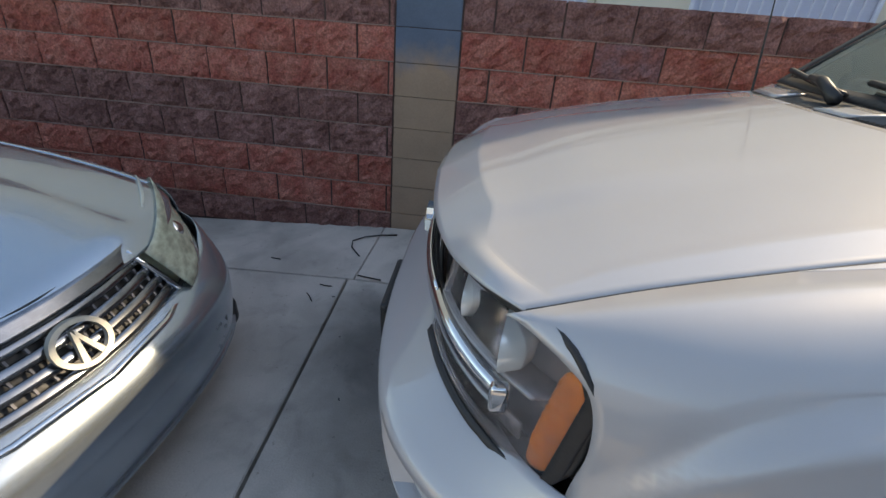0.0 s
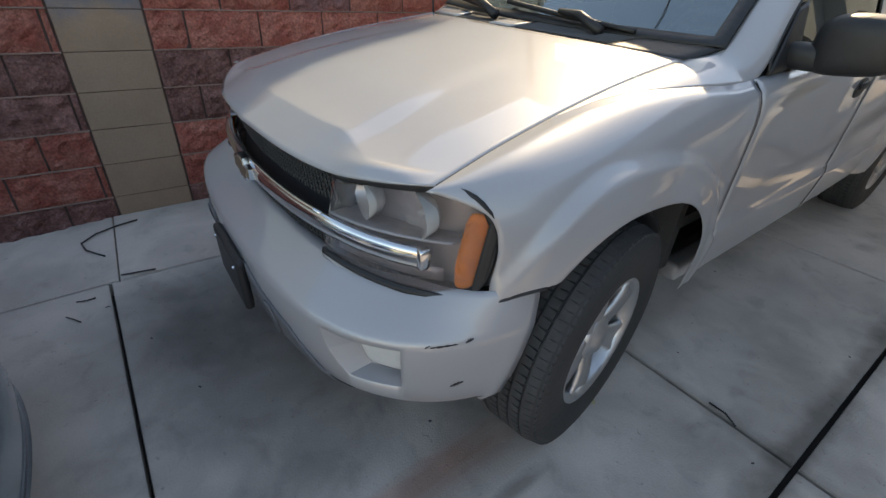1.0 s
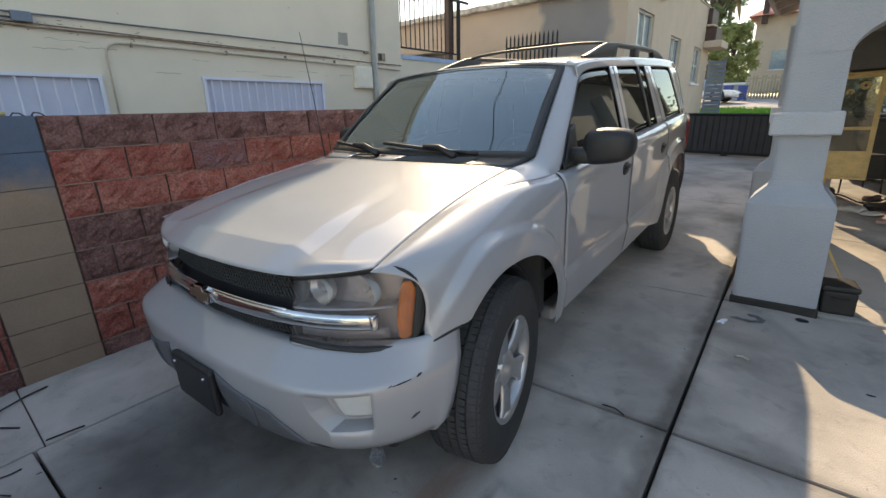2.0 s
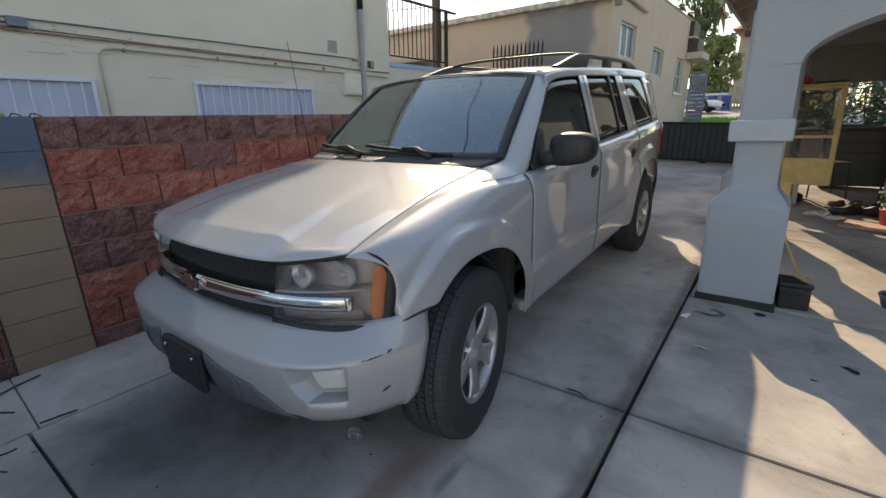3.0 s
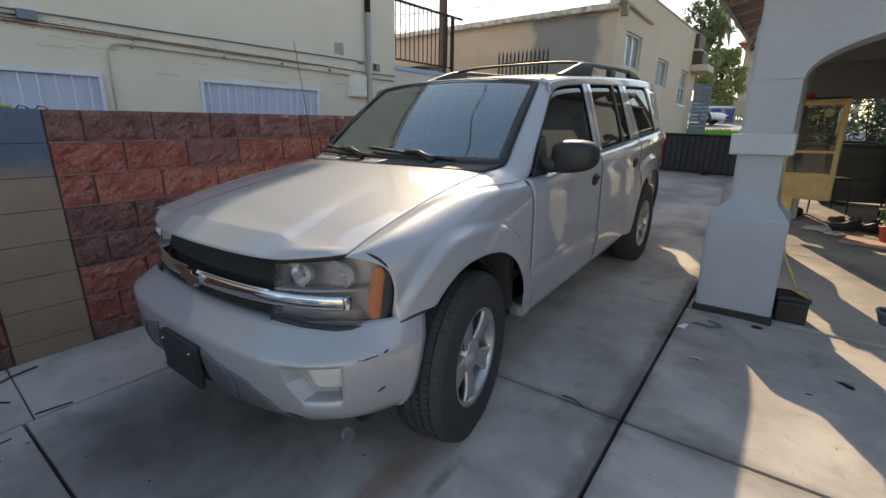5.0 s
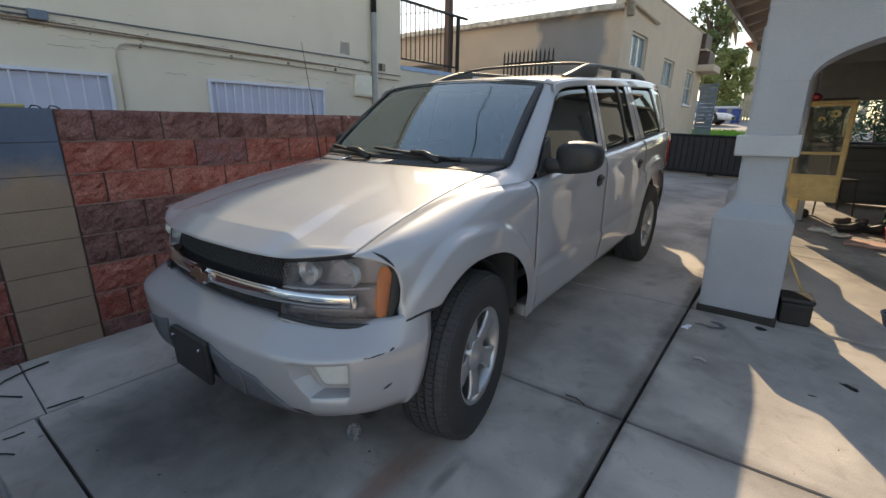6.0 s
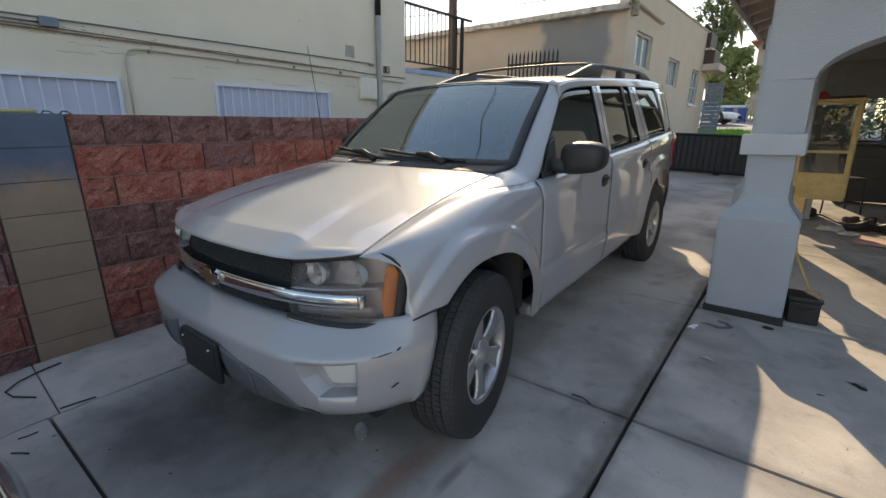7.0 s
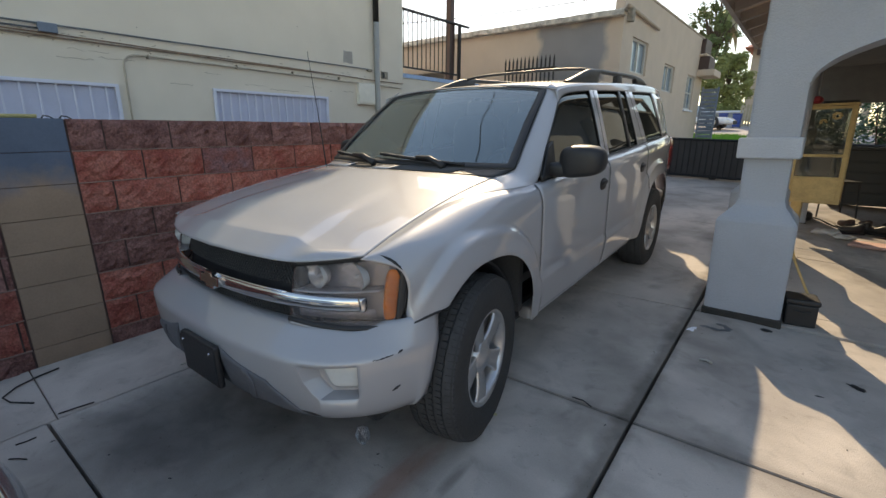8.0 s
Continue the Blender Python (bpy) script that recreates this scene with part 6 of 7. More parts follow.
for k in (1, -1):
    us = steps(0.487, 0.846, 24) + [0.853, 0.859, 0.862]
    lens = panel("headlight", lamp_f(k, 0, -0.006), us, steps(0, 1, 14), HAZE, suv, 0.003, "hazy headlight with an amber turn lamp")
    panel("lamp_surround", lamp_f(k, 0.045, -0.009, 0.013), us, steps(0, 1, 14), BLACK, lens, 0.004, "black lamp surround", lambda u, b: u < 0.847 and 0.07 < b < 0.93)
    panel("lamp_housing", lamp_f(k, 0, 0.075), us, steps(0, 1, 14), LAMPGREY, lens, 0.004)
    panel("lamp_divider", lambda a, b, k=k: (k * lerp(0.487, 0.80, a), face_v(lerp(0.487, 0.80, a)) + lean(0.8) + 0.075 * b, 0.853 + 0.012 * a), steps(0, 1, 12), steps(0, 1, 2), LAMPGREY, lens, 0.006)
    for u, r in ((0.560, 0.076), (0.700, 0.084)):
        bm = lathe([(-0.055, 0.0005), (-0.05, r * 0.5), (-0.035, r * 0.8), (0.0, r)], 24, "x")
        bmesh.ops.transform(bm, matrix=pose(k * u, face_v(u) + 0.026, 0.912, 0, 0, -90 - k * 12) @ Matrix.Diagonal((1, 1, 0.66, 1)), verts=bm.verts[:])
        rf = part("reflector", bm, REFLECTOR, lens, "", True)
        part("bulb", egg(k * u, face_v(u) + 0.05, 0.907, 0.009, 0.014, 0.009), FOGGLASS, rf, "", True)
    def turn(a, b, k=k):
        u = lerp(0.802, 0.851, a)
        w = 0.852 - 0.012 * a + (2 * b - 1) * 0.094 * (1 - 0.55 * abs(2 * a - 1) ** 3)
        return k * u, face_v(u) + lean(w) - 0.001 + 0.014 * abs(2 * a - 1) ** 2 + 0.0015 * math.sin(44 * b), w
    panel("turn_lamp", turn, steps(0, 1, 10), steps(0, 1, 28), AMBER, lens, 0.004, "amber turn lamp")
    panel("lamp_lower", lambda a, b, k=k: (k * lerp(0.50, 0.78, a), face_v(lerp(0.50, 0.78, a)) + lean(0.77) + 0.02, lerp(0.752, 0.79, b)), steps(0, 1, 12), steps(0, 1, 2), LAMPGREY, lens, 0.004)
    rim = [(u, lamp_low(u) - 0.006) for u in steps(0.487, 0.855, 20)] + [(0.866, lerp(0.80, 0.89, t)) for t in steps(0, 1, 4)] + [(u, lamp_top(u) + 0.006) for u in steps(0.855, 0.487, 20)]
    part("lamp_gap", tube([(k * u, face_v(u) + lean(w) - 0.011, w) for u, w in rim], 0.009, 6), BLACK, lens, "black gap round the lamp", True)
    # bright strip under the lamp
    part("lamp_strip", tube([(k * u, face_v(u) + lean(0.735) - 0.012, lamp_low(u) - 0.016) for u in steps(0.485, 0.842, 20)], 0.005), SILVER, lens, "", True)

# cabin surface
def cabin_u(v, w):
    t = (w - 1.16) / 0.44
    return 0.866 - 0.115 * t - 0.020 * t * t - max(0, 0.905 - half_width(v)) * smooth(2.8, 3.2, v)


def cab(name, k, b0, b1, t0, t1, material, inset=0.0, label="", parent=None, thick=0.008, n=8):
    """A strip of the cabin between two slanting edges, each from its foot to its top (v, w)."""
    def f(a, b):
        v = lerp(lerp(b0[0], b1[0], a), lerp(t0[0], t1[0], a), b)
        w = lerp(lerp(b0[1], b1[1], a), lerp(t0[1], t1[1], a), b)
        return k * (cabin_u(v, w) - inset), v, w
    return panel(name, f, steps(0, 1, n), steps(0, 1, 8), material, parent or suv, thick, label)


bw = lambda v: (v, belt_w(v) + 0.002)
pane_top = curve([(0.66, 1.115), (0.755, 1.236), (0.90, 1.368), (1.027, 1.480), (1.096, 1.540), (1.164, 1.571), (1.30, 1.590), (1.60, 1.600), (2.2, 1.600), (2.6, 1.592), (3.1, 1.582), (3.62, 1.560)])
roof_edge = curve([(1.09, 1.602), (1.2, 1.620), (1.4, 1.636), (1.7, 1.645), (2.5, 1.650), (3.1, 1.640), (3.62, 1.605)])


def side_pane(name, k, v0, v1, t0, t1, inset, parent=None):
    """A side window under the curved roof line, with its black seal."""
    def f(a, b):
        v = lerp(lerp(v0, v1, a), lerp(t0, t1, a), b)
        w = lerp(belt_w(v) + 0.004, pane_top(v), b)
        return k * (cabin_u(v, w) - inset), v, w
    ob = panel(name, f, steps(0, 1, 26), steps(0, 1, 8), SIDEGLASS, suv, 0.004, "dark tinted side window")
    rim = [f(t, 0) for t in steps(0, 1, 26)] + [f(1, t) for t in steps(0, 1, 8)[1:]] + [f(1 - t, 1) for t in steps(0, 1, 26)[1:]] + [f(0, 1 - t) for t in steps(0, 1, 8)[1:]]
    part("window_seal", tube([(x + k * inset * 0.8, y, z) for x, y, z in rim], 0.0055, 6), BLACK, ob, "", True)
    return ob


for k in (1, -1):
    # panes
    side_pane("front_side_window", k, 0.70, 1.60, 0.70, 1.60, 0.008)
    side_pane("rear_side_window", k, 1.735, 2.21, 1.735, 2.180, 0.008)
    side_pane("rear_vent_window", k, 2.25, 2.43, 2.225, 2.36, 0.008)
    side_pane("quarter_window", k, 2.70, 3.25, 2.535, 3.10, 0.004)
    # pillars and the rail over the windows
    tw = lambda v: (v, pane_top(v))
    cab("b_pillar", k, bw(1.60), bw(1.735), tw(1.60), tw(1.735), SILVER)
    cab("pillar_seam", k, bw(1.664), bw(1.670), tw(1.666), tw(1.672), BLACK, -0.0048, thick=0.002)
    cab("window_divider", k, bw(2.21), bw(2.25), tw(2.180), tw(2.225), BLACK)
    cab("c_pillar", k, bw(2.43), bw(2.70), tw(2.36), tw(2.535), SILVER)
    cab("pillar_seam", k, bw(2.586), bw(2.592), tw(2.435), tw(2.441), BLACK, -0.0048, thick=0.002)
    cab("d_pillar", k, bw(3.25), bw(3.93), tw(3.10), (3.62, 1.56), SILVER)
    panel("roof_rail", lambda v, b, k=k: (k * cabin_u(v, lerp(pane_top(v), roof_edge(v), b)), v, lerp(pane_top(v), roof_edge(v), b)), steps(1.09, 1.3, 8) + steps(1.35, 3.62, 24), steps(0, 1, 5), SILVER, suv, 0.006)

    # windscreen pillar, flowing up out of the fender
    vs = (-0.12, 0.10, 0.32, 0.52, 0.64, 0.75, 0.93, 1.095)
    inner = [(hood_u(v), v, hood_w(v)) for v in (-0.12, 0.10, 0.32)] + [(0.712, 0.50, 1.172), (0.752, 0.60, 1.197), (0.735, 0.72, 1.297), (0.697, 0.92, 1.460), (0.662, 1.10, 1.603)]
    outer_edge = [top_of_side(v) for v in vs[:5]] + [(0.0, pane_top(v)) for v in vs[5:]]
    ts = (0, 0.15, 0.30, 0.44, 0.54, 0.66, 0.82, 1)
    fi = [curve([(t, p[q]) for t, p in zip(ts, inner)]) for q in (0, 1, 2)]
    fo = [curve([(t, (p[0] or cabin_u(v, p[1]), v, p[1])[q]) for t, p, v in zip(ts, outer_edge, vs)]) for q in (0, 1, 2)]

    def a_pillar(a, b, k=k, fi=fi, fo=fo):
        p, q = Vector([f(b) for f in fi]), Vector([f(b) for f in fo])
        m = p.lerp(q, a) + Vector((0.014, -0.010, 0.012)) * math.sin(math.pi * a) * smooth(0.1, 0.55, b) * (1 - 0.5 * b)
        return k * m.x, m.y, m.z
    panel("a_pillar", a_pillar, steps(0, 1, 12), steps(0, 1.06, 46), SILVER, suv, 0.004)
    cab("mirror_sail", k, bw(0.685), bw(0.86), (0.835, 1.305), (0.90, 1.325), BLACK, -0.002, thick=0.012)

# windscreen, roof and tail
def screen_f(a, b):
    lo = Vector((0.765 * a, 0.505 + 0.09 * a * a, 1.198))
    hi = Vector((0.668 * a, 1.095 + 0.01 * a * a, 1.648 - 0.042 * a * a))
    p = lo.lerp(hi, b)
    return p.x, p.y, p.z + 0.02 * math.sin(math.pi * b)


screen = panel("windscreen", screen_f, steps(-1, 1, 30), steps(0, 1, 16), GLASS, suv, 0, "windscreen reflecting the pale sky")
panel("screen_frit", lambda a, b: tuple(Vector(screen_f(a, b)) - Vector((0, 0.006, -0.006))), [-1, -0.97, -0.935] + steps(-0.90, 0.90, 20) + [0.935, 0.97, 1], [0, 0.02, 0.05, 0.5, 0.95, 0.985, 1], BLACK, screen, 0.002, "", lambda a, b: abs(a) < 0.93 and 0.05 < b < 0.97)
# crack across the glass
part("crack", tube([tuple(Vector(screen_f(lerp(0.68, 0.46, t) + 0.02 * math.sin(9 * t), lerp(0.02, 0.93, t))) + Vector((0, -0.004, 0.004))) for t in steps(0, 1, 16)], 0.0018, 4), BLACK, screen)

roof_top = curve([(1.1, 1.650), (1.4, 1.672), (1.8, 1.690), (2.5, 1.702), (3.1, 1.695), (3.6, 1.655)])


def roof_f(a, b):
    v = lerp(1.098 + 0.012 * abs(a) ** 4, 3.62 - 0.05 * a * a, b)
    e = roof_edge(v)
    return a * (cabin_u(v, e) + 0.001), v, e + (roof_top(v) - e) * (1 - abs(a) ** 3.2)


panel("roof", roof_f, steps(-1, 1, 40), steps(0, 1, 30), SILVER, suv, 0.008)
panel("tailgate", lambda a, b: (a * lerp(0.68, 0.70 - 0.12 * b, b), lerp(3.97, 3.60, smooth(0.35, 1.0, b)) - 0.06 * a * a, lerp(0.45, 1.62, b)), steps(-1, 1, 20), steps(0, 1, 20), SILVER, suv, 0.01)
part("rear_bumper", egg(0, 3.76, 0.52, 0.86, 0.19, 0.11, 4), SILVER, suv, "", True)
for k in (1, -1):
    part("tail_light", egg(k * 0.80, 3.80, 0.98, 0.045, 0.10, 0.17, 4), TAILRED, suv, "red tail light", True)

# roof rack
rack_top = curve([(1.50, 1.672), (1.62, 1.700), (1.80, 1.742), (1.92, 1.760), (2.3, 1.757), (2.9, 1.742), (3.2, 1.715), (3.36, 1.668)])
for k in (1, -1):
    def rail_f(v, t, k=k):
        a = t * math.tau
        top = rack_top(v)
        low = 1.660 if v < 2.05 or v > 3.0 else top - 0.034
        return k * (0.605 + 0.022 * math.copysign(abs(math.cos(a)) ** 0.6, math.cos(a))), v, (top + low) / 2 + (top - low) / 2 * math.copysign(abs(math.sin(a)) ** 0.6, math.sin(a))
    rail = panel("rack_rail", rail_f, steps(1.50, 2.04, 12) + steps(2.06, 2.99, 16) + steps(3.01, 3.36, 8), steps(0, 1, 14), BLACK, suv, 0, "black roof rail")
    part("rail_foot", box(k * 0.585, 2.45, 1.665, k * 0.625, 2.60, 1.735, 0.010), BLACK, rail, smooth=True)
part("rack_bar", tube([(u, 1.93 + 0.03 * abs(u), 1.775 - 0.022 * (u / 0.6) ** 4) for u in steps(-0.60, 0.60, 20)], 0.011, 8), BLACK, suv, "thin roof rack crossbar", True)

# cowl, wipers, aerial
cowl_p = lambda a, b: (lerp(0.704, 0.755, b) * a, lerp(0.33 + 0.15 * a * a, 0.515 + 0.085 * a * a, b), lerp(hood_f(a, 1)[2] - 0.004, 1.199, b))
cowl = panel("cowl", cowl_p, steps(-1, 1, 30), steps(0, 1, 4), BLACK, suv, 0.008, "black louvred cowl")
lift = lambda p, h: (p[0], p[1], p[2] + h)
for a0, a1 in ((-0.97, -0.50), (-0.12, 0.06)):
    panel("cowl_cap", lambda a, b: lift(cowl_p(a, 0.04 + 0.66 * b), 0.008), steps(a0, a1, 8), steps(0, 1, 3), SILVER, cowl, 0.006)
for n in range(26):
    a = 0.09 + n * 0.022
    part("cowl_slat", tube([lift(cowl_p(a, 0.1), 0.008), lift(cowl_p(a + 0.01, 0.8), 0.008)], 0.0035, 5), INTERIOR, cowl)
for a0, a1, b0, b1, ah in ((-0.30, -0.97, 0.01, 0.075, -0.22), (0.62, -0.28, 0.01, 0.085, 0.52)):
    p0 = Vector(lift(cowl_p(ah, 0.55), 0.02))
    p1 = Vector(screen_f((a0 + a1) / 2, (b0 + b1) / 2)) + Vector((0, -0.02, 0.03))
    arm = part("wiper_arm", tube([p0, p0.lerp(p1, 0.45) + Vector((0, -0.01, 0.022)), p1], [0.020, 0.016, 0.010], 8), BLACK, suv, "black wiper arm", True)
    part("wiper_blade", tube([tuple(Vector(screen_f(lerp(a0, a1, t), lerp(b0, b1, t))) + Vector((0, -0.014, 0.017))) for t in steps(0, 1, 10)], 0.010, 6), BLACK, arm, "", True)
ant = part("aerial", tube([(-0.715, 0.49, 1.13), (-0.715, 0.49, 1.18), (-0.718, 0.46, 1.55), (-0.722, 0.425, 1.90)], [0.010, 0.005, 0.0022, 0.0016], 6), BLACK, suv, "thin black aerial", True)

# door mirrors
for k, du, dv in ((1, 0.0, 0.0), (-1, -0.05, 0.10)):
    bm = egg(k * (1.034 + du), 0.84 + dv, 1.226, 0.128, 0.068, 0.084, 3.6, nu=28, nv=18)
    for v in bm.verts:
        t = (k * v.co.x - 1.034 - du) / 0.128
        v.co.z += 0.016 * t * (v.co.z < 1.226) - 0.010 * t * t * (v.co.z > 1.226)
        v.co.y += 0.020 * t * t
    m = part("mirror", bm, BLACK, suv, "black door mirror", True)
    part("mirror_arm", egg(k * (0.905 + du), 0.83 + dv, 1.178, 0.085, 0.045, 0.040, 3), BLACK, m, "", True)
    part("mirror_glass", egg(k * (1.034 + du), 0.908 + dv, 1.226, 0.104, 0.008, 0.066, 3.2), CHROME, m, "", True)

# inside: dashboard, wheel, seats
part("dashboard", egg(0, 0.86, 1.02, 0.74, 0.26, 0.14, 3.5), INTERIOR, suv, "", True)
bm = bmesh.new()
ring = [(0.38 + 0.18 * math.cos(t), 1.08 + 0.07 * math.sin(t), 1.08 + 0.165 * math.sin(t)) for t in steps(0, math.tau, 28)]
part("steering_wheel", tube(ring, 0.015, 8), INTERIOR, suv, "", True)
for v in (1.55, 2.45):
    for u in (0.38, -0.38):
        s = part("seat", egg(u, v, 0.86, 0.26, 0.28, 0.12, 4), INTERIOR, suv, "", True)
        part("seat_back", egg(u, v + 0.27, 1.15, 0.25, 0.09, 0.31, 4), INTERIOR, s, "", True)
        part("headrest", egg(u, v + 0.30, 1.49, 0.13, 0.06, 0.08, 3), INTERIOR, s, "", True)
part("cabin_floor", box(-0.80, 0.6, 0.55, 0.80, 3.6, 0.6), INTERIOR, suv)
part("firewall", box(-0.82, 0.58, 0.4, 0.82, 0.62, 1.12), INTERIOR, suv)

# the long-wheelbase body: all behind the dash is drawn out, and a little taller
def long_body(v, w):
    d = max(0, v - 0.5)
    return (0.5 + 1.0865 * d if d else v), w * (1 + 0.022 * d)


for ob in suv.children_recursive:
    for q in ob.data.vertices:
        q.co.x *= 0.965
        q.co.y, q.co.z = long_body(q.co.y, q.co.z)

# wheels
R = 0.392
bm = bmesh.new()
lathe([(0.115, 0.222), (0.124, 0.245), (0.132, 0.30), (0.128, 0.345), (0.112, 0.378), (0.095, 0.380), (-0.095, 0.380), (-0.112, 0.378), (-0.128, 0.345), (-0.13, 0.30), (-0.12, 0.245), (-0.11, 0.222)], 64, "x", bm)
TYRE = mesh_of(bm, "tyre", RUBBER, True)
bm = bmesh.new()
for n in range(86):
    for x0, x1, off in ((-0.112, -0.07, 0.0), (-0.062, -0.02, 0.5), (-0.012, 0.02, 0.2), (0.028, 0.064, 0.6), (0.072, 0.118, 0.1)):
        t = (n + off) / 86 * math.tau
        d = 0.88 * math.pi / 86
        top = []
        for r in (0.378, R - 0.004):
            for x, q in ((x0, -d), (x1, -d * 0.6), (x1, d), (x0, d * 1.3)):
                rr = r - (0.013 if abs(x) > 0.1 else 0)
                top.append(bm.verts.new((x, math.cos(t + q) * rr, math.sin(t + q) * rr)))
        bm.faces.new(top[4:])
        for e in range(4):
            bm.faces.new((top[e], top[(e + 1) % 4], top[4 + (e + 1) % 4], top[4 + e]))
TREAD = mesh_of(bm, "tread", TREADGREY)
RIM = mesh_of(lathe([(0.112, 0.228), (0.120, 0.226), (0.118, 0.216), (0.100, 0.206), (0.02, 0.195), (-0.09, 0.20), (-0.11, 0.225)], 56, "x"), "rim", ALLOY, True)
DISC = mesh_of(lathe([(-0.02, 0.06), (-0.02, 0.15), (-0.03, 0.15), (-0.03, 0.06)], 32, "x"), "brake_disc", LAMPGREY, True)
bm = bmesh.new()
# one of the five broad spokes, dished along its middle
q = []
for r, x, h, wide in ((0.040, 0.078, 0.03, 0.042), (0.08, 0.090, 0.03, 0.040), (0.12, 0.098, 0.03, 0.042), (0.165, 0.103, 0.028, 0.050), (0.208, 0.102, 0.02, 0.066)):
    q.append([bm.verts.new((x + dx, sgn * wide, r)) for dx, sgn in ((-0.006, -1), (0.004, -0.75), (-0.004, -0.2), (-0.004, 0.2), (0.004, 0.75), (-0.006, 1), (-h, 0.9), (-h, -0.9))])
for a, b in zip(q, q[1:]):
    for n in range(8):
        bm.faces.new((a[n], a[(n + 1) % 8], b[(n + 1) % 8], b[n]))
SPOKE = mesh_of(bm, "spoke", ALLOY, True)
HUB = mesh_of(lathe([(0.055, 0.082), (0.088, 0.078), (0.096, 0.066), (0.100, 0.050), (0.110, 0.044), (0.113, 0.0005)], 28, "x"), "hub_cap", ALLOY, True)
NUT = mesh_of(lathe([(0.085, 0.008), (0.097, 0.008), (0.098, 0.0005)], 6, "x"), "wheel_nut", CHROME)
for u, v, steer in ((0.818, 0.040, 10.0), (-0.805, 0.012, 191.0), (0.793, 3.14, 0), (-0.793, 3.14, 180)):
    wheel = new("wheel", TYRE)
    wheel.parent, wheel.matrix_basis = suv, pose(u, v, R - 0.004 + (0.012 if u > 0 else 0.075), 0, 0, steer) @ pose(0, 0, 0, 23, 0, 0) @ Matrix.Diagonal((0.90, 1, 1, 1))
    tagged(wheel, "silver alloy wheel with a dusty off-road tyre")
    for name, me, ms in (("tread", TREAD, [Matrix()]), ("rim", RIM, [Matrix()]), ("brake_disc", DISC, [Matrix()]), ("hub_cap", HUB, [Matrix()]), ("spoke", SPOKE, [pose(0, 0, 0, 72 * n, 0, 0) for n in range(5)]), ("wheel_nut", NUT, [pose(0, 0, 0, 36 + 60 * n, 0, 0) @ pose(0, 0, 0.055) for n in range(6)])):
        for m in ms:
            ob = new(name, me)
            ob.parent, ob.matrix_basis = wheel, (m if me is TREAD else pose(-0.002, 0, 0) @ m)


# ---- the grey sedan, nose to nose with the suv: a across, b forward of the nose, c up ----
SEDAN = pose(-0.013, -0.012, 0.054, 0.22, 0.95, 0.2) @ pose(2.2, -0.90, 0.017, 3.37, 0.95, -3.0)
sedan = empty("sedan", SEDAN, label="silver-grey sedan with chrome grille and yellowed headlights", category="car")
s_half = curve([(-4.80, 0.66), (-4.70, 0.76), (-4.4, 0.84), (-3.8, 0.875), (-2.5, 0.885), (-1.2, 0.885), (-0.8, 0.872), (-0.6, 0.852), (-0.46, 0.815)])
s_top = curve([(-4.80, 0.90), (-4.4, 0.955), (-4.0, 0.97), (-2.6, 0.945), (-1.5, 0.905), (-1.1, 0.868), (-0.75, 0.815), (-0.46, 0.752)])
s_edge = curve([(-4.80, 0.58), (-4.0, 0.72), (-2.5, 0.76), (-1.5, 0.735), (-0.46, 0.70)])
S_AXLES = (-0.93, -3.78)


def s_side(k, b0, b1, name, n):
    def f(a, t):
        b = lerp(b0, b1, a)
        top, low = s_top(b), 0.20
        for c in S_AXLES:
            d = abs(b - c) / 0.375
            if d < 1:
                low = max(low, 0.31 + 0.375 * math.sqrt(1 - d**2.2))
        c = lerp(top, low, t)
        s = min((top - c) / 0.24, 1)
        u = s_half(b) - (s_half(b) - s_edge(b)) * (1 - math.sqrt(1 - (1 - s) ** 2)) - 0.03 * max(0, 0.5 - c) / 0.3
        return k * u, b, c
    return panel(name, f, steps(0, 1, n), [1 - (1 - t) ** 1.2 for t in steps(0, 1, 24)], SEDANPAINT, sedan, 0.008)


for k in (1, -1):
    s_side(k, -1.395, -0.545, "front_fender", 40)
    for b0, b1, nm in ((-2.50, -1.405, "front_door"), (-3.40, -2.51, "rear_door")):
        d = s_side(k, b0, b1, nm, 20)
        part("handle", egg(k * 0.89, b0 + 0.14, 0.78, 0.014, 0.09, 0.018, 3), CHROME, d, "", True)
    s_side(k, -4.78, -3.41, "quarter_panel", 50)
    for c in S_AXLES:
        panel("wheel_well", lambda a, b, c=c, k=k: (k * lerp(0.5, 0.84, b), c + 0.38 * math.cos(math.pi * a), 0.30 + 0.385 * math.sin(math.pi * a)), steps(0, 1, 16), steps(0, 1, 2), BLACK, sedan, 0.01)
s_lip = curve([(0, -0.240), (0.3, -0.258), (0.45, -0.292), (0.58, -0.355), (0.70, -0.455)])


def s_hood(a, t):
    b = lerp(s_lip(abs(a) * 0.70), -1.42 - 0.12 * (1 - a * a), t)
    u = a * s_edge(min(b, -0.46))
    c = s_top(b) + 0.028 * (1 - abs(a) ** 2.4) - 0.030 * max(0, 1 - t / 0.05) ** 2
    c += 0.014 * (1 - smooth(0.50, 0.66, abs(a))) * smooth(0, 0.08, t)
    return u, b, c - 0.02 * (1 - abs(a)) * (1 - smooth(0.0, 0.4, t))


panel("hood", s_hood, steps(-1, 1, 44), [t**1.6 for t in steps(0, 1, 30)], SEDANPAINT, sedan, 0.008, "silver-grey sedan hood")
# bumper
SPLAN = [(0, -0.085), (0.25, -0.097), (0.45, -0.135), (0.60, -0.195), (0.72, -0.29), (0.80, -0.40), (0.845, -0.52), (0.862, -0.605)]
s_plan = plan([(-u, v) for u, v in SPLAN[:0:-1]] + SPLAN)
